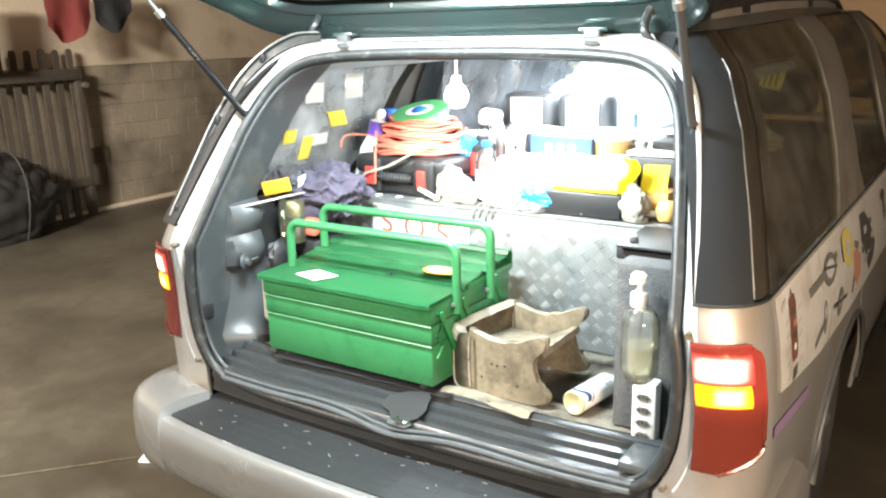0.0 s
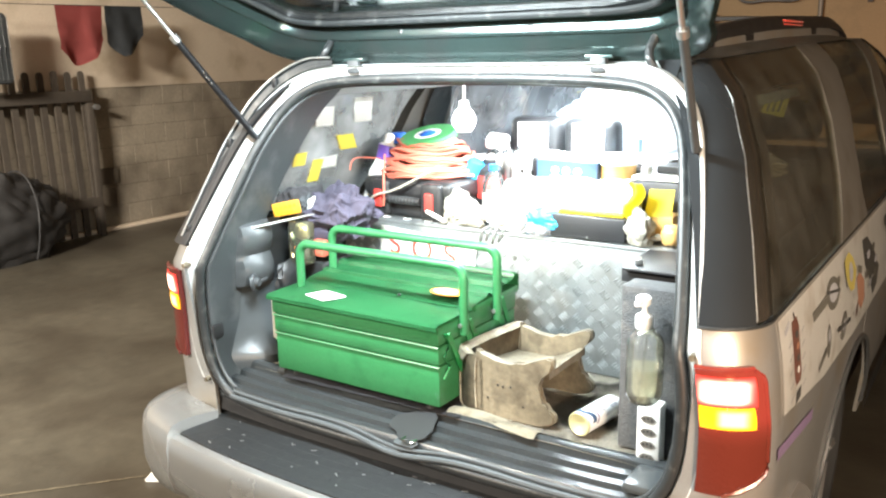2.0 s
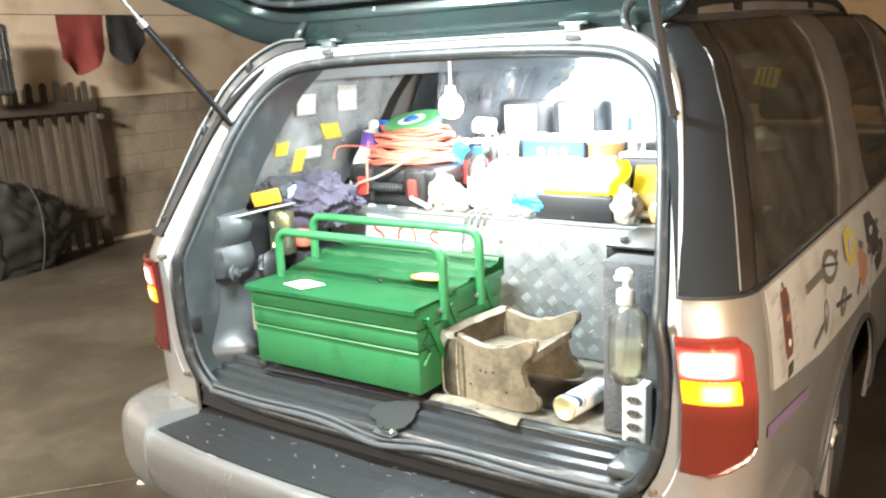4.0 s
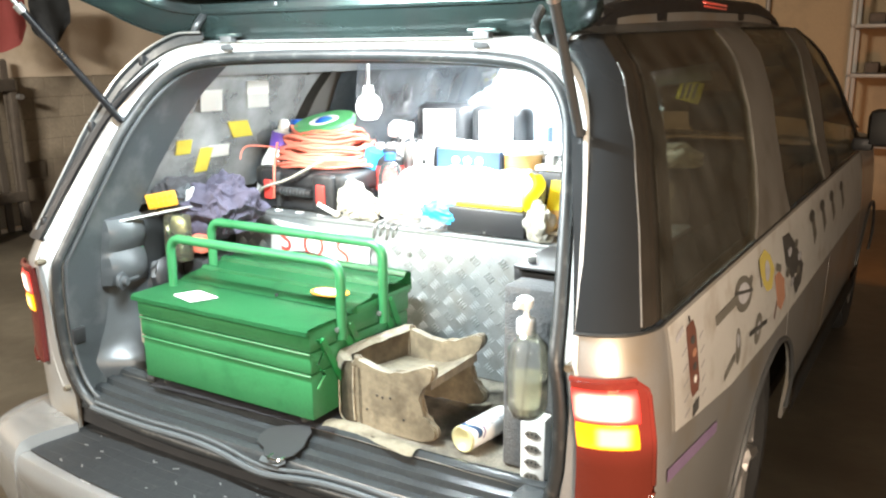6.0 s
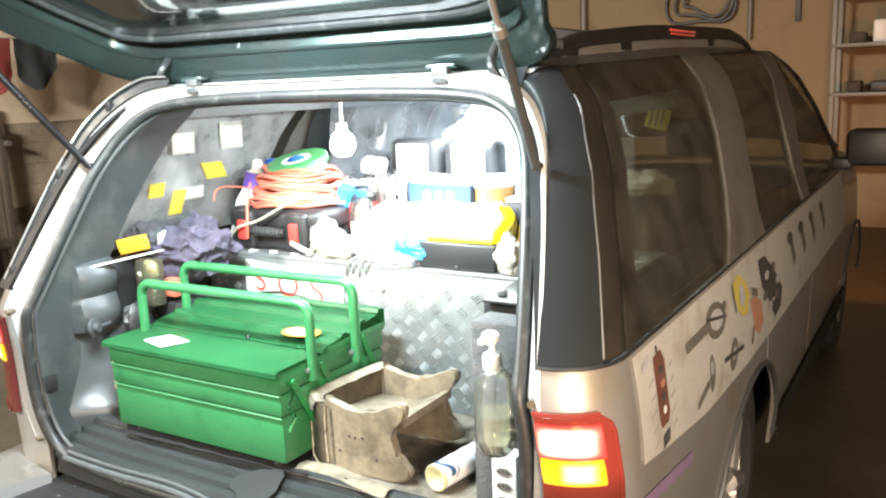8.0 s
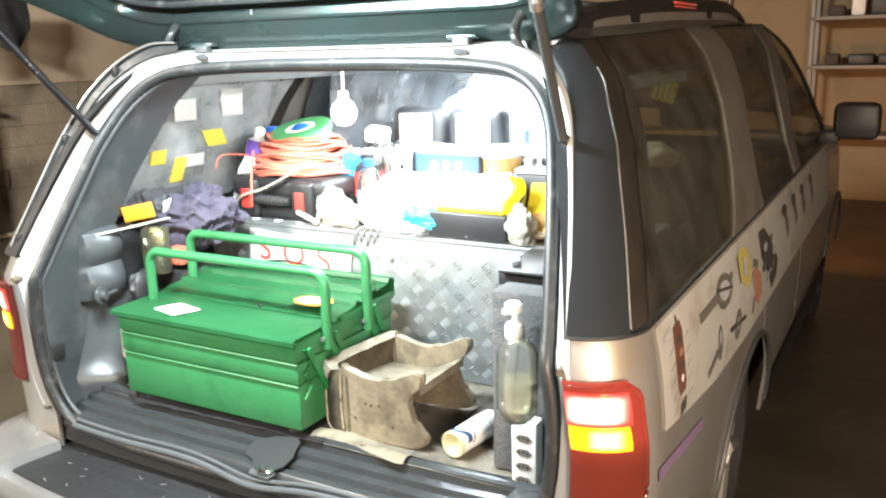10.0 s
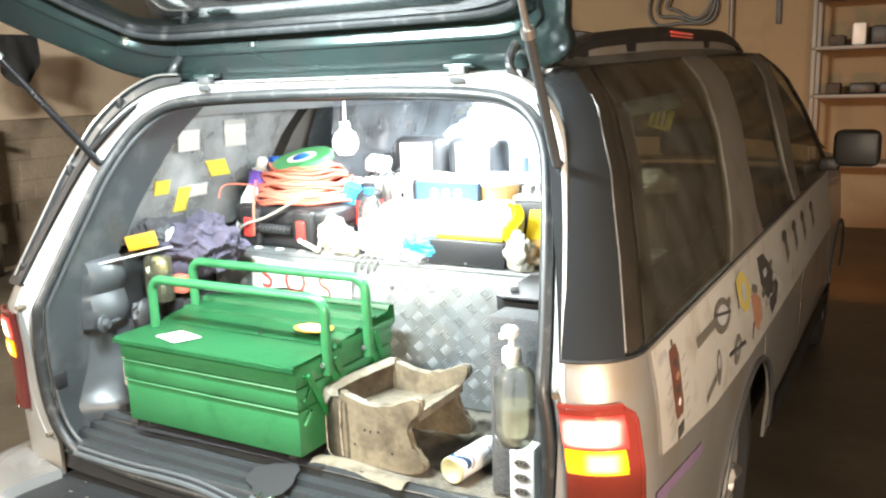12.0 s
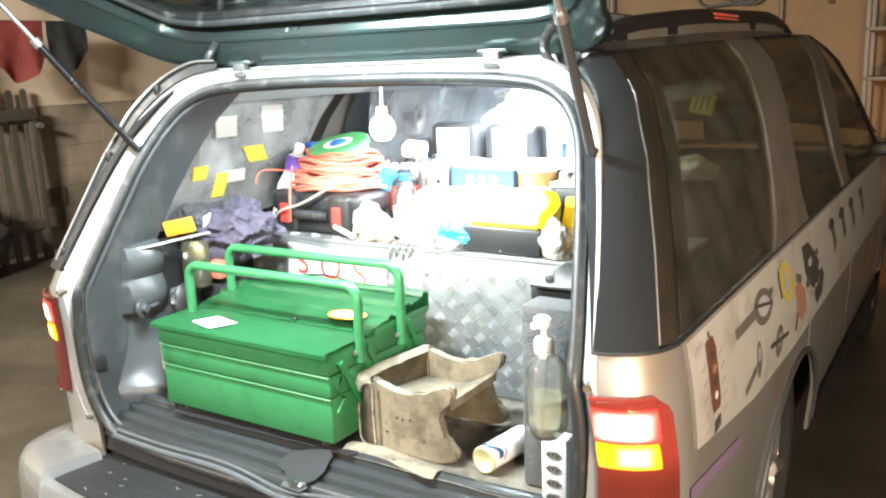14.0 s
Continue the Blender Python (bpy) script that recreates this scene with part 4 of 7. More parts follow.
# bumper: silver beam with a black tread pad, and wrapped ends
def bumper_line(t):
    """Plan of the bumper's outer edge, t from -1 to 1."""
    pts = [(-0.915, 0.42), (-0.925, 0.10), (-0.915, -0.03), (-0.86, -0.125), (-0.72, -0.175), (-0.45, -0.205), (0, -0.218), (0.45, -0.205), (0.72, -0.175), (0.86, -0.125), (0.915, -0.03), (0.925, 0.10), (0.915, 0.42)]
    k = (t + 1) / 2 * (len(pts) - 1)
    i = min(int(k), len(pts) - 2)
    f = k - i
    return Vector((pts[i][0] * (1 - f) + pts[i + 1][0] * f, pts[i][1] * (1 - f) + pts[i + 1][1] * f, 0))


BLINE = spline([bumper_line(t) for t in steps(-1, 1, 13)], 5)


def bumper_piece(name, i0, i1, prof, material, parent, label="", shut=None):
    rows = []
    for i in range(i0, i1 + 1):
        p = BLINE[i]
        d = (BLINE[min(i + 1, len(BLINE) - 1)] - BLINE[max(i - 1, 0)]).normalized()
        n = Vector((d.y, -d.x, 0))
        rows.append([p + n * o + Vector((0, 0, z)) for o, z in prof])
    bm = B()
    sheet(bm, rows, 0.01)
    if shut is not None:
        bm.faces.new([bm.verts.new(q) for q in rows[shut] + [rows[shut][0] * 1.0 + Vector((0, 0, -0.12))]])
    return part(name, bm, material, parent, label)


prof = [(-0.15, 0.572), (-0.05, 0.574), (-0.028, 0.578), (-0.014, 0.574), (-0.004, 0.560), (0.0, 0.53), (-0.002, 0.47), (-0.012, 0.42), (-0.04, 0.385), (-0.10, 0.37)]
beam = bumper_piece("rear_bumper", 21, len(BLINE) - 22, prof, M["bumper"], car, "scuffed silver rear bumper")
cap = [(-0.17, 0.606), (-0.12, 0.612), (-0.075, 0.615), (-0.045, 0.614), (-0.018, 0.606), (-0.003, 0.585), (0.004, 0.54), (0.004, 0.46), (-0.012, 0.40), (-0.05, 0.37)]
for a, b, e in ((0, 21, -1), (len(BLINE) - 22, len(BLINE) - 1, 0)):
    bumper_piece("bumper_end", a, b, cap, M["bumper"], car, "silver plastic bumper end", e)
bm = B()
sheet(bm, [[(x, y, z + 0.012 * (abs(x) / 0.66) ** 4) for y, z in ((0.024, 0.622), (0.022, 0.606), (0.020, 0.590), (0.018, 0.5825))] for x in steps(-0.70, 0.70, 20)])
part("apron_cover", bm, M["frame_black"], car, "dark rubber strip under the sill")
bm = B()
edge = [(x, -0.186 + 0.042 * (abs(x) / 0.665) ** 2.5) for x in steps(-0.665, 0.665, 31)]
slab(bm, [(x, y, 0.572) for x, y in edge] + [(0.665, 0.03, 0.572), (-0.665, 0.03, 0.572)], (0, 0, 1), 0.010)
pad = part("step_pad", bm, M["pad"], car, "black rubber tread pad")
for k in range(5):
    for n in range(12):
        x = -0.60 + 0.109 * n
        y = -0.135 + 0.033 * k + 0.03 * (abs(x) / 0.665) ** 2.5
        bm = B()
        box(bm, x - 0.046, x + 0.046, y - 0.012, y + 0.012, 0.5815, 0.5827, 0.0004, None, 1)
        part("tread_block", bm, M["pad"], pad)
bm = B()
for k in range(34):
    rx, ry = random.uniform(-0.6, 0.6), random.uniform(-0.16, 0.0)
    box(bm, rx, rx + random.uniform(0.003, 0.018), ry, ry + 0.003, 0.583, 0.5838, 0.0, pose(0, 0, 0, 0, 0, random.uniform(-40, 40)))
part("scuff", bm, M["steel"], pad, "pale scuffs", kind="stuff")

# ---- tailgate ----
def gate_w(t):
    """Half width of the raised gate, t metres from its hinges."""
    return along(t, (0, 0.05, 0.12, 0.30, 0.60, 1.0), (0.585, 0.60, 0.645, 0.71, 0.76, 0.78))


G0, GD, GN = Vector((0, 0.385, 1.655)), Vector((0, -0.905, 0.425)).normalized(), Vector((0, -0.425, -0.905)).normalized()


def gate(x, t, d):
    """A place on the gate: across, along from the hinges, and down from its outer skin."""
    return G0 + Vector((x, 0, 0)) + GD * t + GN * d


tail = thing("tailgate", 0, 0.385, 1.655, "raised teal tailgate with smoked glass, seen from below", "tailgate")
bm = B()
sheet(bm, [[gate(x * gate_w(t), t, -0.035 - 0.02 * (1 - x * x)) for x in steps(-1, 1, 17)] for t in steps(-0.02, 1.0, 14)], 0.004)
part("outer_skin", bm, M["paint_teal"], tail)
# inner frame: a moulded band round the glass
inner = [(-0.0219, 0.056), (-0.0105, 0.0624), (0.0045, 0.054), (0.0289, 0.0302), (0.0415, 0.0151), (0.0498, 0.0162), (0.0527, 0.0137), (0.0545, 0.009), (0.0563, 0.0033), (0.0579, -0.0026), (0.0595, -0.0085), (0.0607, -0.0135), (0.0717, -0.0138), (0.0973, -0.0073), (0.1123, -0.0157)]


def frame_path(shift):
    """The band's line across the top and down both sides, moved in by shift."""
    pts = []
    for t in steps(0.95, 0.16, 14):
        pts.append((-(gate_w(t) - shift), t))
    for a in steps(0, math.pi / 2, 8)[1:]:
        w = gate_w(0.16) - shift
        pts.append((-(w - 0.16 * (1 - math.cos(a)) - 0.0), 0.16 - (0.16 - shift) * math.sin(a)))
    w0 = pts[-1][0]
    pts += [(x, shift) for x in steps(w0, -w0, 16)[1:]]
    for x, t in pts[:21][::-1]:
        pts.append((-x, t)) if abs(x) > abs(w0) + 1e-6 else None
    return pts


lines = [[gate(x, t, d) for x, t in frame_path(sh)] for sh, d in inner]
k = min(len(q) for q in lines)
bm = B()
sheet(bm, [q[:k] for q in lines], 0.003)
fr = part("inner_frame", bm, M["paint_teal"], tail, "glossy teal inner frame")
bm = B()
tube(bm, [gate(x, t, -0.010) for x, t in frame_path(0.103)], 0.009, 8)
part("glass_seal", bm, M["rubber"], tail, "black rubber glass seal")
bm = B()
sheet(bm, [[gate(x * (gate_w(t) - 0.10), t, -0.014) for x in steps(-1, 1, 9)] for t in steps(0.11, 0.92, 8)], 0.004)
part("tailgate_glass", bm, M["glass_hatch"], tail, "smoked glass")
bm = B()
sheet(bm, [[gate(x * 0.52, t, 0.0 + 0.02 * math.sin(math.pi * min(max((t - 0.70) / 0.25, 0), 1))) for x in steps(-1, 1, 9)] for t in steps(0.70, 0.95, 5)], 0.004)
part("inner_trim", bm, M["trim_dark"], tail)
for x in (-0.20, 0.20):
    bm = B()
    p = gate(x, 0.0515, -0.002)
    rod(bm, p - GN * 0.004, p + GN * 0.006, 0.010, 0.008, 12)
    part("bolt", bm, M["frame_black"], tail, "dark bolt head")
for x in (-0.365, 0.38):
    bm = B()
    box(bm, x - 0.036, x + 0.036, 0.325, 0.350, 1.603, 1.612, 0.003)
    hinge = part("hinge", bm, M["paint_teal"], tail, "grey steel hinge")
    bm = B()
    box(bm, x - 0.020, x + 0.020, 0.322, 0.345, 1.570, 1.606, 0.004)
    part("hinge_leaf", bm, M["trim_dark"], hinge)
for s in (1, -1):
    bm = B()
    hose = [(0.605, 0.345, 1.543), (0.575, 0.325, 1.550), (0.53, 0.318, 1.570), (0.508, 0.316, 1.610), (0.512, 0.345, 1.652)] if s > 0 else [(-0.530, 0.350, 1.580), (-0.512, 0.325, 1.586), (-0.478, 0.316, 1.600), (-0.455, 0.314, 1.632), (-0.455, 0.345, 1.664)]
    tube(bm, spline(hose, 6), 0.010, 8)
    part("wiring_sleeve", bm, M["rubber"], tail, "rubber wiring sleeve")
    # gas strut: body on the pillar, bright rod to the gate
    base = Vector((-0.638, 0.196, 1.392)) if s < 0 else Vector((0.669, 0.176, 1.415))
    tip = Vector((-0.768, -0.20, 1.93)) if s < 0 else Vector((0.697, -0.135, 1.867))
    d = (tip - base).normalized()
    L0 = (tip - base).length
    bm = B()
    rod(bm, base, base + d * L0 * 0.52, 0.0095)
    # right strut gets a paler grey, standing in for the glare on it
    strut = part("gas_strut", bm, M["strut"] if s < 0 else M["trim_dark"], tail, "black gas strut")
    bm = B()
    rod(bm, base + d * L0 * 0.515, tip, 0.006)
    part("strut_rod", bm, M["steel"], strut, "dull steel rod")
    bm = B()
    rod(bm, base + d * L0 * 0.505, base + d * L0 * 0.535, 0.0125)
    part("strut_collar", bm, M["steel"], strut)
    bm = B()
    rod(bm, base + Vector((0, 0.03, 0)), base - Vector((0, 0.002, 0)), 0.008)
    part("strut_pivot", bm, M["strut"], strut)
    if s < 0:
        bm = B()
        for k in range(4):
            p = base + d * (L0 * 0.29 + 0.011 * k) + Vector((0.0075, -0.0065, 0.001 + 0.002 * (k % 2)))
            rod(bm, p, p + d * 0.006, 0.003, 0.003, 6)
        part("strut_label", bm, M["chrome"], strut, "worn pale print", kind="stuff")

# ---- inside the car ----
def cabin_sheet(name, rows, material, parent, label="", thick=0.006):
    bm = B()
    sheet(bm, rows, thick)
    return part(name, bm, material, parent, label)


# side trims: from the seal inwards, hollowed above the wheel, open at the window
for s in (1, -1):
    def trim_x(z, y):
        base = along(z, (0.66, 0.75, 0.95, 1.10, 1.25, 1.45, 1.55), (0.66, 0.69, 0.70, 0.685, 0.66, 0.60, 0.53))
        return base + 0.02 * min(max((y - rear_y(z)) / 0.25, 0), 1)

    cabin_sheet("rear_corner_trim", [[(s * trim_x(z, y), rear_y(z) + 0.012 + (0.27 if z < 1.1 else 0.20) * t, z) for t, y in ((t, rear_y(z) + 0.25 * t) for t in steps(0, 1, 8))] for z in steps(0.655, 1.545, 22)], M["trim"], car, "smooth grey plastic corner trim")
    cabin_sheet("side_trim", [[(s * trim_x(z, 1), y, z) for y in steps(0.20, 2.6, 20)] for z in steps(0.66, 1.10, 8)], M["trim_dark"], car, "dark grey side trim")
    cabin_sheet("roof_side_trim", [[(s * (trim_x(z, 1)), y, z) for y in steps(0.42, 2.8, 14)] for z in steps(1.50, 1.585, 4)], M["headliner"], car, "pale headliner edge")
    for y in (1.28, 2.22):
        cabin_sheet("pillar_trim", [[(s * (side_x(z) - 0.03), y + dy, z) for dy in (-0.07, 0.0, 0.09)] for z in steps(1.08, 1.56, 6)], M["trim"], car, "grey pillar trim")
cabin_sheet("headliner", [[(x, y, 1.575 + 0.02 * (1 - (x / 0.56) ** 2)) for x in steps(-0.56, 0.56, 9)] for y in steps(0.39, 2.85, 12)], M["headliner"], car, "pale fabric headliner")
cabin_sheet("cargo_floor", [[(x, y, 0.697 + 0.003 * noise.noise(Vector((x * 9, y * 9, 1)))) for x in steps(-0.70, 0.70, 40)] for y in steps(0.13, 0.64, 20)], M["carpet"], car, "dirty brown cargo floor carpet", 0.01)
bm = B()
box(bm, -0.7, 0.7, 0.64, 3.3, 0.55, 0.6, 0.01)
part("cabin_floor", bm, M["trim_dark"], car)
# sill plate with long ridges
prof = [(0.008, 0.628), (0.014, 0.652), (0.022, 0.663), (0.036, 0.667), (0.041, 0.659), (0.051, 0.660), (0.056, 0.672), (0.073, 0.675), (0.078, 0.666), (0.090, 0.667), (0.095, 0.680), (0.112, 0.683), (0.117, 0.676), (0.124, 0.679), (0.130, 0.698), (0.138, 0.703), (0.155, 0.703), (0.165, 0.697)]
cabin_sheet("sill_plate", [[(x, y + 0.004, z + 0.012 * (abs(x) / 0.66) ** 4) for y, z in prof] for x in steps(-0.665, 0.665, 34)], M["sill"], car, "ridged grey plastic sill plate", 0.0012)
for x0, x1 in ((0.585, 0.66),):
    bm = B()
    box(bm, x0, x1, 0.03, 0.14, 0.68, 0.706, 0.01)
    part("sill_end", bm, M["sill"], car)
def sill_z(y):
    return along(y, (0.008, 0.03, 0.07, 0.12, 0.15), (0.655, 0.667, 0.678, 0.689, 0.705))


bm = B()
out = [(-0.068, 0.098), (-0.030, 0.124), (0.028, 0.136), (0.046, 0.122), (0.050, 0.100), (0.062, 0.075), (0.058, 0.040), (0.034, 0.022), (-0.010, 0.020), (-0.030, 0.040), (-0.060, 0.050), (-0.070, 0.072)]
slab(bm, [(x + 0.004, y - 0.010, sill_z(y) + 0.003) for x, y in out], (0, 0, 1), 0.003)
latch = part("latch_cover", bm, M["frame_black"], car, "dark worn latch cover")
bm = B()
tube(bm, spline([(0.010, 0.024, 0.668), (0.012, 0.006, 0.670), (0.026, 0.0, 0.672), (0.042, 0.006, 0.670), (0.044, 0.024, 0.668)], 4), 0.005, 8)
part("latch_striker", bm, M["chrome"], latch, "bright steel striker")
bm = B()
slab(bm, [(-0.010, -0.004, 0.658), (0.048, -0.006, 0.658), (0.056, 0.010, 0.662), (0.046, 0.022, 0.665), (0.0, 0.022, 0.665), (-0.014, 0.010, 0.662)], (0, 0, 1), 0.003)
part("striker_plate", bm, M["trim_mid"], latch, "pale worn striker plate")
# rubber seal along the sill's edge, dipping round the latch
for o, z0, r in ((-0.004, 0.650, 0.0075), (0.008, 0.661, 0.005)):
    bm = B()
    tube(bm, [(x, o - 0.010 * math.exp(-((x / 0.11) ** 2)), z0 + 0.012 * (abs(x) / 0.66) ** 4 - 0.013 * math.exp(-((x / 0.10) ** 2)) + 0.006 * math.exp(-(((abs(x) - 0.24) / 0.12) ** 2))) for x in steps(-0.60, 0.63, 70)], r, 8)
    part("sill_seal", bm, M["seal_gloss"], car, "glossy grey rubber seal along the sill")
bm = B()
box(bm, -0.706, -0.688, 0.026, 0.064, 0.806, 0.848, 0.004)
part("trim_socket", bm, M["frame_black"], car, "small black socket in the trim")
# left wheel box with strap hook, bulged trim
bm = B()
box(bm, -0.73, -0.62, 0.32, 0.60, 0.66, 0.88, 0.05, None, 4)
part("wheel_box", bm, M["trim"], car, "bulged grey wheel box")
bm = B()
sheet(bm, [[(-0.705 + w * (0.55 + 0.45 * abs(math.sin(2 * math.pi * min(max((z - 0.93) / 0.20, 0), 1)))) * min(1, 12 * min(z - 0.929, 1.131 - z) / 0.1), y, z) for z in steps(0.93, 1.13, 25)] for y, w in ((0.14, 0.0), (0.155, 0.03), (0.18, 0.042), (0.22, 0.046), (0.26, 0.042), (0.275, 0.03), (0.28, 0.0))])
part("trim_bulge", bm, M["trim_mid"], car, "moulded grey trim")
bm = B()
rows = []
for z in steps(0.692, 0.93, 16):
    low = min(max((0.93 - z) / 0.20, 0), 1)
    rows.append([(-0.712 + (0.016 + 0.046 * low + 0.055 * low**5) * (3 * f * f - 2 * f**3), 0.08 - 0.06 * low + (0.32 - 0.10 * low) * f, z) for f in steps(0, 1, 12)])
sheet(bm, rows)
part("wheel_bulge", bm, M["trim_mid"], car, "smooth grey bulge over the wheel")
bm = B()
m = Matrix.Translation((-0.655, 0.165, 0.955)) @ pose(0, 0, 0, 0, 90, 20)
lathe(bm, [(0.0, 0.02), (0.012, 0.02), (0.014, 0.008), (0.024, 0.006), (0.026, 0.0), (0, 0)], m, 18)
rod(bm, m @ Vector((0, 0, 0.012)), m @ Vector((0.0, 0.05, 0.02)), 0.005)
part("lashing_hook", bm, M["trim_mid"], car, "round steel lashing hook")
# rear seat with headrests ahead of the deck
bm = B()
box(bm, -0.62, 0.62, 1.06, 1.20, 0.62, 1.24, 0.05, None, 3)
seat = part("rear_seat", bm, M["seat"], car, "black rear seat back")
for x0, x1 in ((-0.265, -0.072), (-0.058, 0.135)):
    bm = B()
    box(bm, x0, x1, 1.045, 1.135, 1.262, 1.402, 0.03, None, 3)
    rest = part("headrest", bm, M["seat"], car, "black headrest with a white cover")
    bm = B()
    box(bm, x0 + 0.040, x1 - 0.036, 1.036, 1.046, 1.266, 1.384, 0.004)
    part("headrest_cover", bm, M["seat_white"], rest, "white cover")
    for x in (x0 + 0.06, x1 - 0.06):
        bm = B()
        rod(bm, (x, 1.09, 1.22), (x, 1.09, 1.27), 0.006)
        part("headrest_post", bm, M["chrome"], rest)
for x in (-0.40, 0.40):
    bm = B()
    box(bm, x - 0.25, x + 0.25, 2.30, 2.44, 0.60, 1.20, 0.06, None, 3)
    seat = part("front_seat", bm, M["seat"], car, "black front seat")
    bm = B()
    box(bm, x - 0.13, x + 0.13, 2.32, 2.42, 1.23, 1.40, 0.04, None, 3)
    part("headrest", bm, M["seat"], seat)
bm = B()
box(bm, -0.75, 0.75, 3.1, 3.45, 0.75, 1.08, 0.05)
part("dashboard", bm, M["trim_dark"], car)
# lamps inside
bm = B()
box(bm, -0.36, 0.48, 0.87, 0.97, 1.566, 1.580, 0.004)
panel = part("cabin_lamp", bm, M["white"], car, "white LED lamp under the headliner")
bm = B()
box(bm, -0.34, 0.46, 0.88, 0.96, 1.560, 1.565, 0.001)
part("diffuser", bm, M["led"], panel, "glowing white diffuser")
bulb = thing("hanging_bulb", -0.465, 1.07, 1.575, "white bulb hung on a pale cord from the headliner", "lamp")
bm = B()
rod(bm, (-0.465, 1.07, 1.44), (-0.465, 1.07, 1.575), 0.006)
part("cord", bm, M["white"], bulb)
bm = B()
lathe(bm, [(0.0, -0.088), (0.026, -0.083), (0.041, -0.062), (0.044, -0.04), (0.034, -0.013), (0.018, 0.0), (0.016, 0.026), (0, 0.026)], Matrix.Translation((-0.465, 1.07, 1.425)), 20)
part("globe", bm, M["bulb"], bulb, "glowing white globe")

# ---- tread-plate deck ----
deck = thing("cargo_deck", -0.12, 0.61, 0.69, "tread-plate aluminium deck box behind the seats", "deck")
bm = B()
box(bm, -0.66, 0.66, 0.607, 0.612, 0.70, 1.078, 0.001)
face = part("front_plate", bm, M["plate"], deck, "five-bar tread plate front")
bm = B()
box(bm, -0.66, 0.66, 0.607, 1.04, 1.078, 1.09, 0.003)
top = part("top_plate", bm, M["plate"], deck, "five-bar tread plate top")


def tread(bm, place, u0, u1, v0, v1, cell=0.042):
    """Five-bar tread: small raised lozenges in groups, turned crosswise from group to group."""
    i = 0
    u = u0 + cell / 2
    while u < u1 - cell / 4:
        j = 0
        v = v0 + cell / 2
        while v < v1 - cell / 4:
            a = math.radians(45 if (i + j) % 2 else -45)
            for k in range(4):
                o = (k - 1.5) * 0.0075
                cu, cv = u - o * math.sin(a), v + o * math.cos(a)
                l, w = 0.0145, 0.0026
                q = [(cu + l * math.cos(a), cv + l * math.sin(a)), (cu - w * math.sin(a), cv + w * math.cos(a)), (cu - l * math.cos(a), cv - l * math.sin(a)), (cu + w * math.sin(a), cv - w * math.cos(a))]
                base = [bm.verts.new(place(p[0], p[1], 0)) for p in q]
                peak = [bm.verts.new(place(cu + (p[0] - cu) * 0.55, cv + (p[1] - cv) * 0.45, 0.0026)) for p in q]
                bm.faces.new(peak)
                for n in range(4):
                    bm.faces.new((base[n], base[(n + 1) % 4], peak[(n + 1) % 4], peak[n]))
            v += cell
            j += 1
        u += cell
        i += 1


bm = B()
tread(bm, lambda u, v, h: (u, 0.607 - h, v), -0.65, 0.655, 0.71, 1.07)
part("tread_bar", bm, M["tread"], face, kind="stuff")
bm = B()
tread(bm, lambda u, v, h: (u, v, 1.09 + h), -0.65, 0.65, 0.62, 0.95)
part("tread_bar", bm, M["tread"], top, kind="stuff")
bm = B()
rod(bm, (0.003, 0.612, 1.02), (0.003, 0.600, 1.02), 0.008, 0.006, 14)
part("plate_bolt", bm, M["steel"], face, "small steel bolt")
# sign on the deck's face
sign = thing("sos_sign", -0.29, 0.602, 0.96, "white sign with red letters on the tread plate", "sign")
bm = B()
box(bm, -0.50, -0.13, 0.596, 0.602, 0.948, 1.058, 0.002, pose(0, 0, 0, 0, 4, 0))
part("sign_board", bm, M["paper"], sign)
for i, (ch, x, z) in enumerate((("S", -0.440, 1.012), ("O", -0.330, 1.004), ("S", -0.222, 0.994))):
    m = Matrix.Translation((x, 0.594, z)) @ pose(0, 0, 0, 90, -6, 0)
    text("letter", ch, m, 0.105, M["red_ink"], sign)
bm = B()
tube(bm, spline([(-0.45, 0.5925, 0.972), (-0.36, 0.592, 0.984), (-0.27, 0.592, 0.976), (-0.17, 0.5925, 0.948)], 6), 0.0022, 6)
part("printed_arc", bm, M["frame_black"], sign, "thin black printed arc")
bm = B()
box(bm, -0.46, -0.13, 0.586, 0.606, 0.928, 0.945, 0.003, pose(0, 0, 0, 0, 5, 0))
part("sign_rail", bm, M["frame_black"], sign, "dark lower rail")

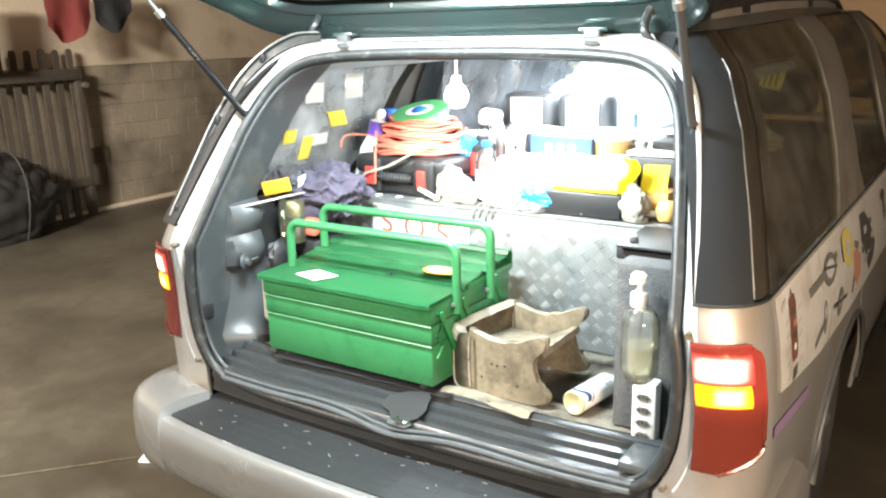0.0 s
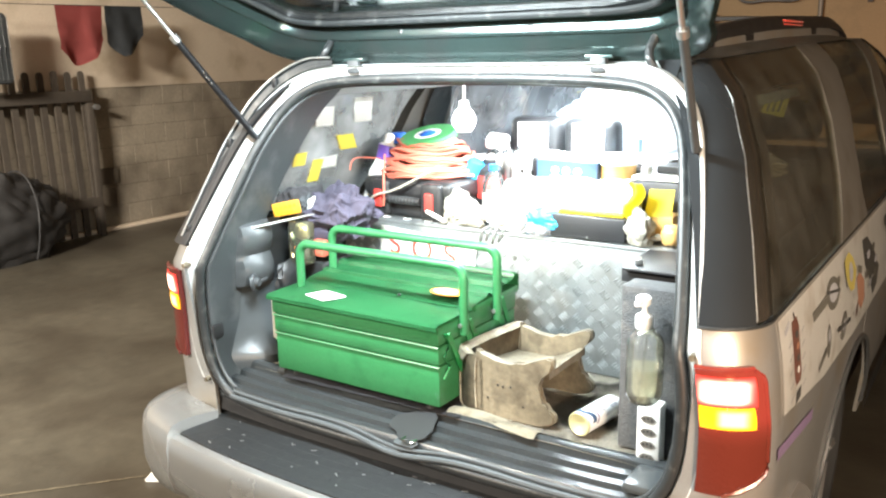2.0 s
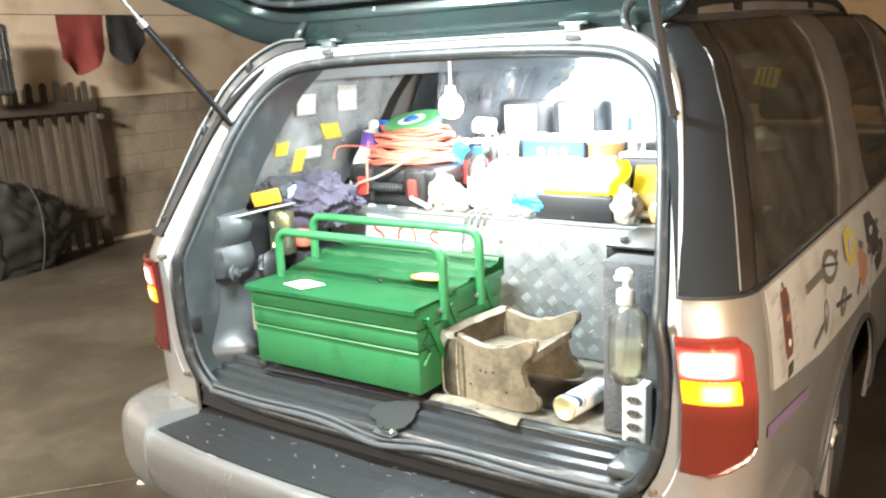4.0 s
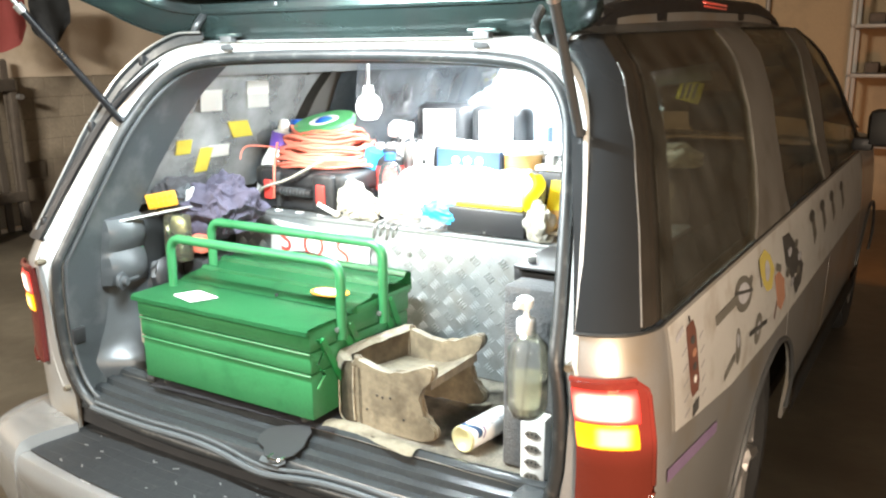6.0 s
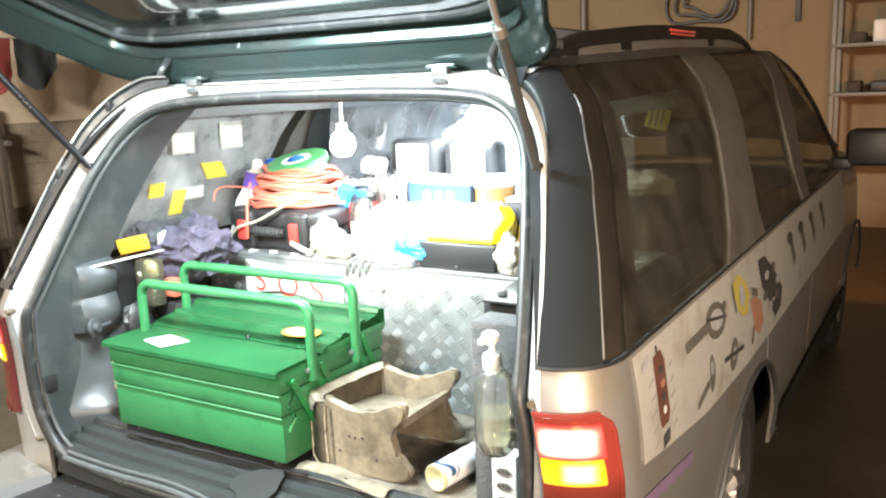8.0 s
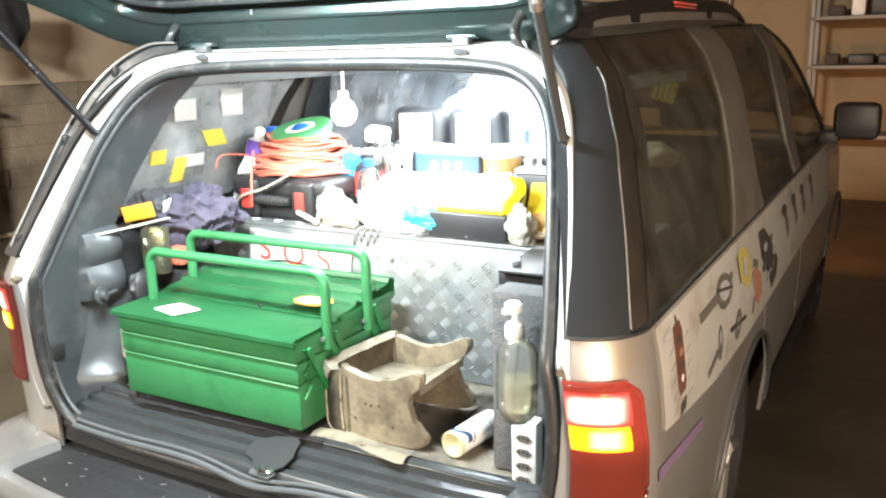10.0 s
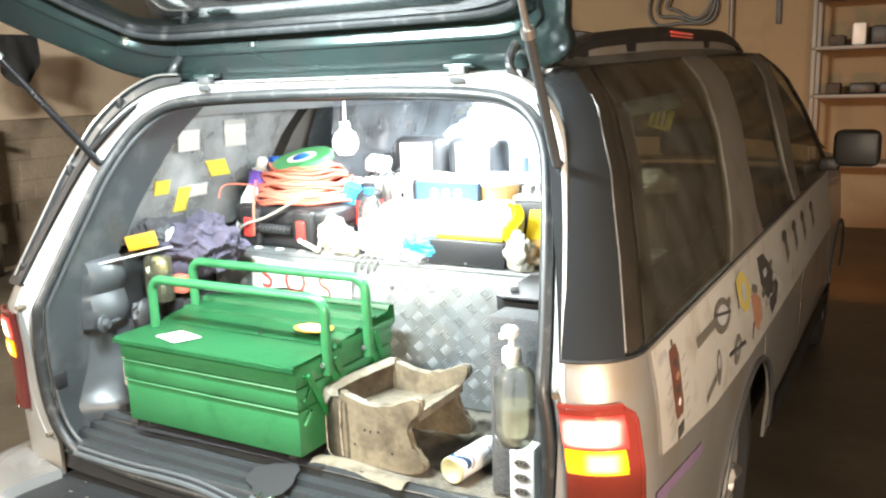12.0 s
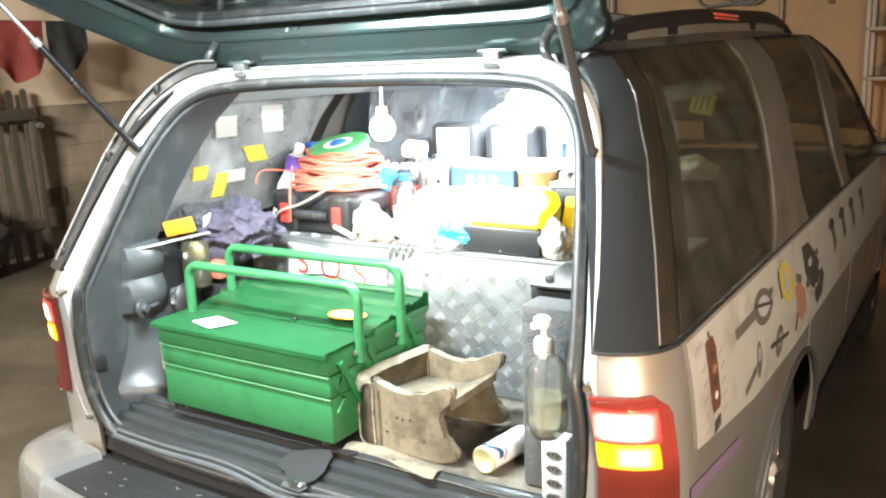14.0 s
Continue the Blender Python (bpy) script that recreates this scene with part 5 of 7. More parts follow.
# ---- green cantilever toolbox ----
def toolbox():
    x0, x1, y0, y1, zb = -0.525, 0.052, 0.118, 0.515, 0.722
    t = thing("toolbox", -0.24, 0.28, 0.70, "closed green steel cantilever toolbox on the cargo floor", "toolbox")
    # trays: a deep base and two shallow tiers, each with a rolled upper lip
    for n, (za, zc, out) in enumerate(((zb, 0.835, 0.0), (0.837, 0.890, 0.003), (0.892, 0.944, 0.006))):
        bm = B()
        box(bm, x0 - out, x1 + out * 0.5, y0 - out, y1 + out, za, zc, 0.005)
        tray = part("tray", bm, M["green"], t)
        bm = B()
        tube(bm, [(x0 - out, y0 - out - 0.001, zc - 0.003), (x1 + out * 0.5, y0 - out - 0.001, zc - 0.003)], 0.003, 6)
        part("rolled_lip", bm, M["green"], tray)
    # front lid, and the rear lid stepped up with pressed ribs
    bm = B()
    prof = [(0.098, 0.936), (0.099, 0.946), (0.106, 0.951), (0.255, 0.953), (0.262, 0.953), (0.262, 0.945)]
    sheet(bm, [[(x, y, z) for y, z in prof] for x in steps(x0 - 0.012, x1 + 0.006, 5)], 0.003)
    lid = part("front_lid", bm, M["green"], t)
    bm = B()
    prof = [(0.256, 0.950), (0.263, 0.955), (0.278, 0.9615), (0.292, 0.964), (0.338, 0.968), (0.344, 0.976), (0.358, 0.977), (0.364, 0.970), (0.412, 0.976), (0.418, 0.986), (0.434, 0.988), (0.440, 0.980), (0.490, 0.986), (0.496, 0.998), (0.512, 1.0), (0.524, 0.992), (0.525, 0.945)]
    sheet(bm, [[(x, y, z) for y, z in prof] for x in steps(x0 - 0.006, x1 + 0.010, 5)], 0.003)
    part("rear_lid", bm, M["green"], t)
    bm = B()
    box(bm, x0 - 0.006, x1 + 0.01, 0.285, 0.52, 0.940, 0.960, 0.002)
    part("lid_side", bm, M["green"], t)
    bm = B()
    rod(bm, (-0.175, 0.262, 0.962), (-0.175, 0.256, 0.962), 0.004)
    part("lid_rivet", bm, M["frame_black"], lid, "black rivet")
    # bent tube handles
    for y, xa, xb, z0, z1 in ((0.215, -0.505, 0.068, 0.90, 1.083), (0.372, -0.515, 0.078, 0.90, 1.100)):
        bm = B()
        r = 0.035
        pts = [(xa, y, z0), (xa, y, z1 - r)] + [(xa + r - r * math.cos(a), y, z1 - r + r * math.sin(a)) for a in steps(0, math.pi / 2, 7)[1:]]
        pts += [(xb - r + r * math.sin(a), y, z1 - r + r * math.cos(a)) for a in steps(0, math.pi / 2, 7)] + [(xb, y, z0)]
        tube(bm, pts, 0.0125, 10, up=(0, 1, 0))
        h = part("handle", bm, M["green"], t, "bent green tube handle")
        for x in (xa, xb):
            bm = B()
            rod(bm, (x - 0.004, y - 0.016, 0.925), (x - 0.004, y + 0.002, 0.925), 0.006)
            part("rivet", bm, M["steel"], h)
    # linkage arms on both ends
    for xe, sg in ((x1 + 0.008, 1), (x0 - 0.012, -1)):
        for ya, za, yb, zc in ((0.225, 0.925, 0.315, 0.770), (0.255, 0.925, 0.345, 0.770), (0.395, 0.935, 0.465, 0.790), (0.425, 0.945, 0.495, 0.800), (0.150, 0.915, 0.215, 0.800)):
            bm = B()
            d = Vector((0, yb - ya, zc - za)).normalized()
            n = Vector((0, -d.z, d.y)) * 0.009
            a, b = Vector((xe, ya, za)), Vector((xe, yb, zc))
            slab(bm, [a - n, a + n, b + n, b - n], (sg, 0, 0), 0.003)
            for p in (a, b):
                rod(bm, p, p + Vector((sg * 0.007, 0, 0)), 0.006, 0.005, 10)
            part("arm", bm, M["green_dark"], t, "worn green linkage arm")
        bm = B()
        tube(bm, [(xe, 0.135, 0.92), (xe + sg * 0.004, 0.150, 0.885), (xe, 0.132, 0.86), (xe + sg * 0.004, 0.150, 0.83), (xe, 0.130, 0.80)], 0.0035, 6)
        part("end_catch", bm, M["green_dark"], t)
    # labels and feet
    bm = B()
    slab(bm, [(-0.425, 0.142, 0.9545), (-0.335, 0.118, 0.9545), (-0.305, 0.185, 0.9545), (-0.398, 0.205, 0.9545)], (0, 0, 1), 0.0006)
    part("paper_label", bm, M["paper"], t, "white paper label")
    bm = B()
    slab(bm, [(-0.045 + 0.055 * math.cos(a), 0.313 + 0.040 * math.sin(a), 0.9745) for a in steps(0, 2 * math.pi, 19)[:-1]], (0, 0, 1), 0.0006)
    sticker = part("round_label", bm, M["orange_label"], t, "worn orange and white round label")
    bm = B()
    slab(bm, [(-0.052 + 0.036 * math.cos(a), 0.312 + 0.024 * math.sin(a), 0.9752) for a in steps(0, 2 * math.pi, 15)[:-1]], (0, 0, 1), 0.0006)
    part("label_face", bm, M["paper"], sticker)
    for x, y in ((x0 + 0.05, y0 + 0.03), (x1 - 0.05, y0 + 0.03), (x0 + 0.05, y1 - 0.03), (x1 - 0.05, y1 - 0.03)):
        bm = B()
        rod(bm, (x, y, 0.698), (x, y, zb + 0.002), 0.012)
        part("foot", bm, M["rubber"], t)


toolbox()


# ---- brown moulded cradle on a canvas mat ----
def cradle():
    t = thing("plastic_cradle", 0.2, 0.31, 0.70, "dusty brown moulded plastic cradle on a dirty canvas", "cradle")

    def plate(y, dx, dz, x0):
        """Upright end wall with a sagging rim, a horn, a round notch and a splayed foot."""
        pts = [(x0, 0.706), (0.20, 0.703), (0.262, 0.702), (0.322, 0.705), (0.345, 0.722), (0.342, 0.742), (0.318, 0.757), (0.300, 0.783), (0.301, 0.812), (0.312, 0.834), (0.336, 0.858), (0.340, 0.880), (0.326, 0.888), (0.292, 0.874), (0.240, 0.853), (0.186, 0.853), (0.150, 0.862), (0.125, 0.866), (x0, 0.862)]
        return [(q.x + dx, y, q.y + dz) for q in spline([(x, z, 0) for x, z in pts], 3, True)]

    for nm, y, dx, dz, x0 in (("front_wall", 0.190, 0.0, 0.0, 0.116), ("rear_wall", 0.412, 0.004, 0.010, 0.122)):
        bm = B()
        slab(bm, plate(y, dx, dz, x0), (0, 1, 0), 0.022)
        bmesh.ops.bevel(bm, geom=[e for e in bm.edges if abs(e.verts[0].co.y - e.verts[1].co.y) < 1e-5 and len(e.link_faces) == 2], offset=0.005, segments=2, affect="EDGES")
        part(nm, bm, M["brown"], t)
    # tray between the walls, with a squared lip over the notch
    bm = B()
    def tray(x):
        return 0.806 + 0.040 * min(max((x - 0.22) / 0.09, 0), 1) ** 1.5

    shell(bm, *([[(x, y, tray(x) - o) for x in steps(0.092, 0.322, 16)] for y in (0.206, 0.27, 0.34, 0.418)] for o in (0, 0.02)))
    part("trough", bm, M["brown"], t)
    # flat left wall, turned at its front corner
    corner = [(0.118, 0.189), (0.092, 0.194), (0.062, 0.214), (0.058, 0.232), (0.074, 0.32), (0.104, 0.434)]
    bm = B()
    rows = []
    for k, q in enumerate(spline([(x, y, 0) for x, y in corner], 4)):
        f = k / 20
        rows.append([(q.x + o, q.y, z + 0.024 * f * (z > 0.8)) for o, z in ((0.0, 0.703), (-0.002, 0.745), (-0.001, 0.80), (0.002, 0.846), (0.010, 0.853), (0.020, 0.846), (0.022, 0.79), (0.022, 0.71))])
    sheet(bm, rows, 0.004)
    part("side_wall", bm, M["brown"], t)
    # canvas folded over the left wall's rim, and the binding down its corner
    bm = B()
    rows = []
    for k, q in enumerate(spline([(x, y, 0) for x, y in corner[1:]], 5)):
        f = k / 20
        n = 0.005 * noise.noise(Vector((q.y * 30, 1, 0)))
        h = 0.856 + 0.024 * f
        rows.append([(q.x + 0.030, q.y + 0.004, h - 0.006 + n), (q.x + 0.016, q.y, h + 0.003 + n), (q.x - 0.002, q.y - 0.002, h + 0.001), (q.x - 0.010 + n, q.y - 0.004, h - 0.010), (q.x - 0.012, q.y - 0.004, h - 0.024 + 2 * n)])
    sheet(bm, rows, 0.004)
    part("fringe", bm, M["canvas"], t, "pale frayed canvas edge")
    for pts in ([(0.060, 0.209, 0.835), (0.057, 0.210, 0.77), (0.059, 0.209, 0.712)], [(0.059, 0.209, 0.712), (0.085, 0.194, 0.703), (0.125, 0.186, 0.703)], [(0.120, 0.1865, 0.85), (0.118, 0.186, 0.78), (0.121, 0.1865, 0.715)]):
        bm = B()
        tube(bm, spline(pts, 5), 0.0022, 6)
        part("seam", bm, M["canvas"], t, "pale stitched binding")
    bm = B()
    for x, z in ((0.185, 0.79), (0.20, 0.788), (0.222, 0.791), (0.155, 0.75), (0.258, 0.745)):
        rod(bm, (x, 0.1905, z), (x, 0.1888, z), 0.003, 0.003, 8)
    part("pit", bm, M["frame_black"], t, "small dark pits", kind="stuff")


cradle()
bm = B()
rows = []
for i in range(18):
    u = i / 17
    rows.append([(0.055 + 0.27 * u, 0.140 + 0.05 * v + 0.012 * math.sin(u * 5) - 0.012 * u, 0.7035 + 0.010 * math.sin(v * 3.1) * (0.6 + 0.4 * math.sin(u * 9)) + 0.004 * noise.noise(Vector((u * 7, v * 4, 2)))) for v in steps(0, 1, 8)])
sheet(bm, rows, 0.006)
solo("canvas_mat", bm, M["canvas"], "folded dirty canvas lying on the cargo floor", "cloth")
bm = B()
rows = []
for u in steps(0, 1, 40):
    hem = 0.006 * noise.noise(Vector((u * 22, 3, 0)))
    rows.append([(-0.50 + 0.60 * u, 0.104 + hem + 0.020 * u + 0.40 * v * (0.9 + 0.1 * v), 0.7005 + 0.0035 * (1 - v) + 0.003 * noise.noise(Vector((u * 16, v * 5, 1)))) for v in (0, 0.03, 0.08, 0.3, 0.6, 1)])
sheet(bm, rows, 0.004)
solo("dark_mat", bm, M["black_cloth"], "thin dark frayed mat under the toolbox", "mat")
fitting = thing("rubber_bracket", -0.50, 0.21, 0.70, "small dark grey rubber bracket beside the toolbox", "bracket")
bm = B()
box(bm, -0.540, -0.512, 0.128, 0.165, 0.702, 0.714, 0.004)
part("base", bm, M["trim_mid"], fitting)
bm = B()
rod(bm, (-0.526, 0.132, 0.724), (-0.526, 0.160, 0.724), 0.011, 0.011, 16)
part("sleeve", bm, M["trim_mid"], fitting)
bm = B()
rows = [[(0.24 + 0.10 * u, 0.40 + 0.06 * v, 0.7025 + 0.003 * math.sin(8 * u)) for v in steps(0, 1, 4)] for u in steps(0, 1, 8)]
sheet(bm, rows, 0.003)
solo("cardboard_strip", bm, M["canvas"], "flat pale cardboard strip on the cargo floor", "cardboard")


def spray_can():
    t = thing("spray_can", 0.42, 0.29, 0.70, "white spray can with blue print lying on its side", "can")
    a, b = Vector((0.408, 0.198, 0.732)), Vector((0.440, 0.385, 0.732))
    m = Matrix.Translation(a) @ (b - a).to_track_quat("Z", "Y").to_matrix().to_4x4() @ Matrix.Diagonal((0.9, 0.9, 0.97, 1))
    bm = B()
    lathe(bm, [(0.031, 0.004), (0.033, 0.010), (0.033, 0.150), (0.030, 0.156)], m, 28)
    body = part("can_body", bm, M["can_white"], t)
    bm = B()
    lathe(bm, [(0.0, 0.010), (0.018, 0.006), (0.026, 0.0), (0.031, -0.002), (0.034, 0.0), (0.034, 0.005), (0.031, 0.006)], m, 28)
    part("can_base", bm, M["can_gold"], t, "gold lacquered base")
    bm = B()
    lathe(bm, [(0.030, 0.155), (0.022, 0.170), (0.012, 0.176), (0.012, 0.192), (0.0, 0.194)], m, 24)
    part("nozzle", bm, M["white"], t)
    for z0, z1, a0, a1, mm in ((0.014, 0.030, 0.9, 3.0, "navy"), (0.036, 0.042, 0.9, 3.2, "ink_violet"), (0.060, 0.075, 1.9, 2.5, "ink_pale"), (0.085, 0.125, 1.5, 2.1, "ink_pale"), (0.10, 0.13, 2.3, 2.6, "ink_pale")):
        bm = B()
        sheet(bm, [[m @ Vector((0.0334 * math.cos(q), 0.0334 * math.sin(q), z + 0.01 * math.sin(3 * q))) for q in steps(a0, a1, 10)] for z in steps(z0, z1, 3)])
        part("print", bm, M[mm], body, "blue print")


spray_can()

# ---- carpeted box, bottle and socket strip ----
bm = B()
box(bm, 0.507, 0.662, 0.195, 0.275, 0.70, 1.100, 0.008)
solo("carpeted_box", bm, M["speaker_carpet"], "charcoal felt-covered flat box standing on the cargo floor", "box")
strip = thing("socket_strip", 0.592, 0.145, 0.70, "white four-socket power strip standing on end", "power strip")
bm = B()
box(bm, 0.571, 0.627, 0.150, 0.190, 0.688, 0.8445, 0.006)
body = part("strip_body", bm, M["white"], strip)
for k in range(4):
    z = 0.715 + 0.031 * k
    bm = B()
    slab(bm, [(0.599 + 0.019 * math.cos(a), 0.1495, z + 0.0095 * math.sin(a)) for a in steps(0, 2 * math.pi, 7)[:-1]], (0, -1, 0), 0.0012)
    sock = part("socket", bm, M["shelf"], body, "grey recessed socket")
    bm = B()
    for dx in (-0.009, 0.0, 0.009):
        rod(bm, (0.599 + dx, 0.1485, z + (0.002 if dx == 0 else 0)), (0.599 + dx, 0.1478, z + (0.002 if dx == 0 else 0)), 0.0026, 0.0026, 8)
    part("contact_hole", bm, M["frame_black"], body)


def pump_bottle():
    t = thing("pump_bottle", 0.586, 0.150, 0.845, "clear pump bottle half full of cloudy liquid, white pump", "bottle")
    m = Matrix.Translation((0.586, 0.150, 0.845))
    bm = B()
    lathe(bm, [(0.0, 0.0), (0.024, 0.0), (0.032, 0.006), (0.040, 0.022), (0.042, 0.032), (0.042, 0.138), (0.0405, 0.148), (0.034, 0.160), (0.020, 0.174), (0.0155, 0.179), (0.0155, 0.186)], m, 32)
    ob = part("bottle_body", bm, M["clear"], t, "clear plastic")
    ob.visible_shadow = False
    bm = B()
    lathe(bm, [(0.0, 0.003), (0.023, 0.003), (0.030, 0.008), (0.038, 0.023), (0.040, 0.033), (0.040, 0.088), (0.0, 0.089)], m, 28)
    ob = part("contents", bm, M["liquid"], t, "cloudy pale yellow liquid")
    ob.visible_shadow = False
    bm = B()
    rod(bm, m @ Vector((0.004, 0, 0.18)), m @ Vector((-0.012, 0, 0.012)), 0.0025, 0.0025, 8)
    part("dip_tube", bm, M["clear"], t, "thin clear dip tube")
    bm = B()
    lathe(bm, [(0.0175, 0.176), (0.0195, 0.179), (0.0195, 0.203), (0.017, 0.207), (0.008, 0.209), (0.0055, 0.218), (0.0055, 0.230), (0.0, 0.231)], Matrix.Translation((0.581, 0.150, 0.845)), 24)
    part("collar", bm, M["white"], t)
    bm = B()
    lathe(bm, [(0.0, 0.227), (0.012, 0.227), (0.016, 0.233), (0.0175, 0.246), (0.012, 0.251), (0.0, 0.252)], Matrix.Translation((0.578, 0.150, 0.845)), 20)
    box(bm, 0.572, 0.584, 0.108, 0.150, 1.080, 1.092, 0.003)
    part("pump_head", bm, M["white"], t)


pump_bottle()
bm = B()
box(bm, 0.425, 0.655, 0.40, 0.60, 1.081, 1.089, 0.003, pose(0, 0, 0, 2, 0, 0))
solo("black_tray", bm, M["black"], "thin black tray at the end of the deck", "tray")
bm = B()
box(bm, 0.415, 0.655, 0.42, 0.606, 1.041, 1.078, 0.008)
solo("black_unit", bm, M["black"], "flat black electronic unit under a tray", "device")
bm = B()
box(bm, 0.440, 0.460, 0.43, 0.47, 1.088, 1.103, 0.003, pose(0, 0, 0, 0, 0, 25))
solo("steel_clip", bm, M["steel"], "small steel clip on the tray", "clip")

# ---- left side: lamp cluster, tools and window patches ----
t = thing("spare_lamp", -0.62, 0.33, 1.08, "clear spare lamp unit with amber lens against the trim", "lamp unit")
bm = B()
box(bm, -0.640, -0.565, 0.305, 0.35, 0.985, 1.120, 0.008)
lampb = part("clear_housing", bm, M["liquid"], t, "clear plastic housing")
bm = B()
blob(bm, -0.602, 0.33, 1.085, 0.03, 0.02, 0.03, 0.2, 3, 4, 2)
part("inner_reflector", bm, M["can_gold"], t, "pale yellow reflector")
bm = B()
box(bm, -0.60, -0.545, 0.36, 0.40, 1.00, 1.055, 0.012)
part("red_part", bm, M["cable"], t, "orange-red lens")
bm = B()
box(bm, -0.700, -0.614, 0.322, 0.330, 1.134, 1.178, 0.002, pose(0, 0, 0, 10, -10, 34))
plate = solo("amber_plate", bm, M["orange_label"], "amber rectangular plate with pressed marks on the side trim", "plate")
m = Matrix.Translation((-0.657, 0.326, 1.156)) @ pose(0, 0, 0, 10, -10, 34)
for r0, n in ((0.009, 5), (-0.009, 4)):
    for k in range(n):
        bm = B()
        vs = box(bm, -0.034 + 0.0145 * k, -0.024 + 0.0145 * k, -0.0052, -0.0038, r0 - 0.005, r0 + 0.005, 0.0004)
        bmesh.ops.transform(bm, matrix=m, verts=bm.verts)
        part("pressed_mark", bm, M["yellow"], plate, "pale yellow mark")
bm = B()
tube(bm, [(-0.69, 0.175, 1.112), (-0.64, 0.27, 1.124), (-0.58, 0.38, 1.138)], 0.009, 8, flat=0.5)
solo("grey_bar", bm, M["steel"], "dull metal bar lying along the side trim", "bar")
bm = B()
blob(bm, -0.600, 0.395, 1.155, 0.030, 0.02, 0.032, 0.3, 2.4, 2, 3, fold=0.3)
solo("white_tape", bm, M["white"], "white roll end beside the amber plate", "roll")
bm = B()
blob(bm, -0.64, 0.31, 0.93, 0.03, 0.06, 0.07, 0.3, 2.5, 9, 3)
solo("dark_fitting", bm, M["case"], "dark fitting beside the toolbox", "fitting")
bm = B()
box(bm, -0.562, -0.540, 0.14, 0.30, 0.80, 0.935, 0.004)
solo("thin_box", bm, M["glove"], "thin brown and white box beside the toolbox", "box")
bm = B()
box(bm, -0.66, -0.548, 0.36, 0.58, 0.70, 0.99, 0.03)
solo("dark_crate", bm, M["case"], "dark crate behind the toolbox", "crate")

def pane_x(z):
    zs = steps(1.084, 1.598, 16)
    return along(z, zs, [side_x(q) for q in zs])


def on_glass(name, z0, z1, y0, y1, skew, material, label, n=3, s=-1, inward=0.008):
    """A flat patch inside a side window; on the left, in place of reflections."""
    bm = B()
    sheet(bm, [[(s * (pane_x(z) - inward), y + skew * (z - z0), z) for y in steps(y0, y1, n)] for z in steps(z0, z1, n)], 0.0012)
    solo(name, bm, material, label, "label", "labels inside the side window", smooth=False)


# left-window reflections, put in as flat white and yellow patches
on_glass("white_patch", 1.385, 1.452, 0.585, 0.675, -0.35, M["paper"], "white patch put in for a reflection in the side window", 2, inward=0.016)
on_glass("white_patch", 1.385, 1.475, 0.80, 0.90, -0.45, M["paper"], "white patch put in for a reflection in the side window")
on_glass("yellow_patch", 1.29, 1.345, 0.755, 0.845, -0.7, M["yellow_tint"], "yellow patch put in for a reflection in the side window")
on_glass("white_patch", 1.232, 1.272, 0.655, 0.745, -0.1, M["paper"], "white patch put in for a reflection in the side window")
on_glass("yellow_patch", 1.19, 1.268, 0.60, 0.655, 0.2, M["yellow_tint"], "yellow patch put in for a reflection in the side window")
on_glass("yellow_patch", 1.255, 1.30, 0.515, 0.575, 0.0, M["yellow_tint"], "yellow patch put in for a reflection in the side window")

on_glass("white_patch", 1.490, 1.512, 0.50, 0.95, 0.5, M["thin_grey"], "grey strip inside the side window", s=1)

# ---- cloth and bag behind the toolbox ----
bm = B()
blob(bm, -0.615, 0.455, 1.072, 0.082, 0.080, 0.066, 0.12, 2, 8, 4, fold=0.10)
solo("black_bag", bm, M["cloth"], "dark grey-violet cloth bag on a crate", "bag")


def heap(bm, cx, cy, cz, sx, sy, h, seed, folds=4.0, depth=0.2, sharp=1.5):
    """Cloth or film dropped in a pile: a limp lump with narrow ridges that cross and wander over broad hollows."""
    rr = random.Random(seed)
    axes = [Vector((rr.uniform(-1, 1), rr.uniform(-1, 1), rr.uniform(-0.5, 0.9))).normalized() for k in range(4)]
    off = Vector((seed * 3.1, seed, 0))
    for v in bmesh.ops.create_icosphere(bm, subdivisions=6, radius=1.0)["verts"]:
        d = v.co.normalized()
        w = 0.8 * noise.noise_vector(d * 1.3 + off) + 0.25 * noise.noise_vector(d * 3.4 + off)
        f = 0.0
        for k, a in enumerate(axes):
            s = abs(math.sin(folds * (0.7 + 0.45 * k) * a.dot(d + w) + 2.0 * k + seed))
            f += (0.42, 0.34, 0.26, 0.2)[k] * (1 - s) ** sharp * max(0.0, 0.7 + 1.6 * noise.noise(d * 1.9 + off * (k + 2)))
        lump = 1 + 0.30 * noise.noise(d * 1.3 + off * 1.7) + 0.10 * noise.noise(d * 3.3 + off)
        q = d * lump * (1 - depth * 0.5 + 1.5 * depth * f) + 0.10 * depth / 0.2 * noise.noise_vector(d * 3.6 + off)
        v.co = (cx + sx * q.x, cy + sy * q.y, cz + h * (0.38 + 0.55 * max(q.z, -0.69)))


def crumpled(name, cx, cy, cz, sx, sy, h, material, label, seed, category="cloth", folds=4.0, depth=0.2, sharp=1.5):
    bm = B()
    heap(bm, cx, cy, cz, sx, sy, h, seed, folds, depth, sharp)
    return solo(name, bm, material, label, category)


crumpled("violet_cloth", -0.548, 0.470, 1.062, 0.108, 0.098, 0.160, M["cloth"], "faded violet cloth dropped in folds behind the toolbox", 2.2, folds=6.0, depth=0.21, sharp=0.9)
crumpled("dark_rag", -0.690, 0.43, 1.10, 0.05, 0.09, 0.12, M["black_cloth"], "dark rag stuffed on the side trim", 1.3, folds=3.0)
crumpled("grey_rag", -0.640, 0.42, 1.12, 0.04, 0.06, 0.075, M["dark_cloth"], "dark grey rag on the side trim", 6.1, folds=3.0)


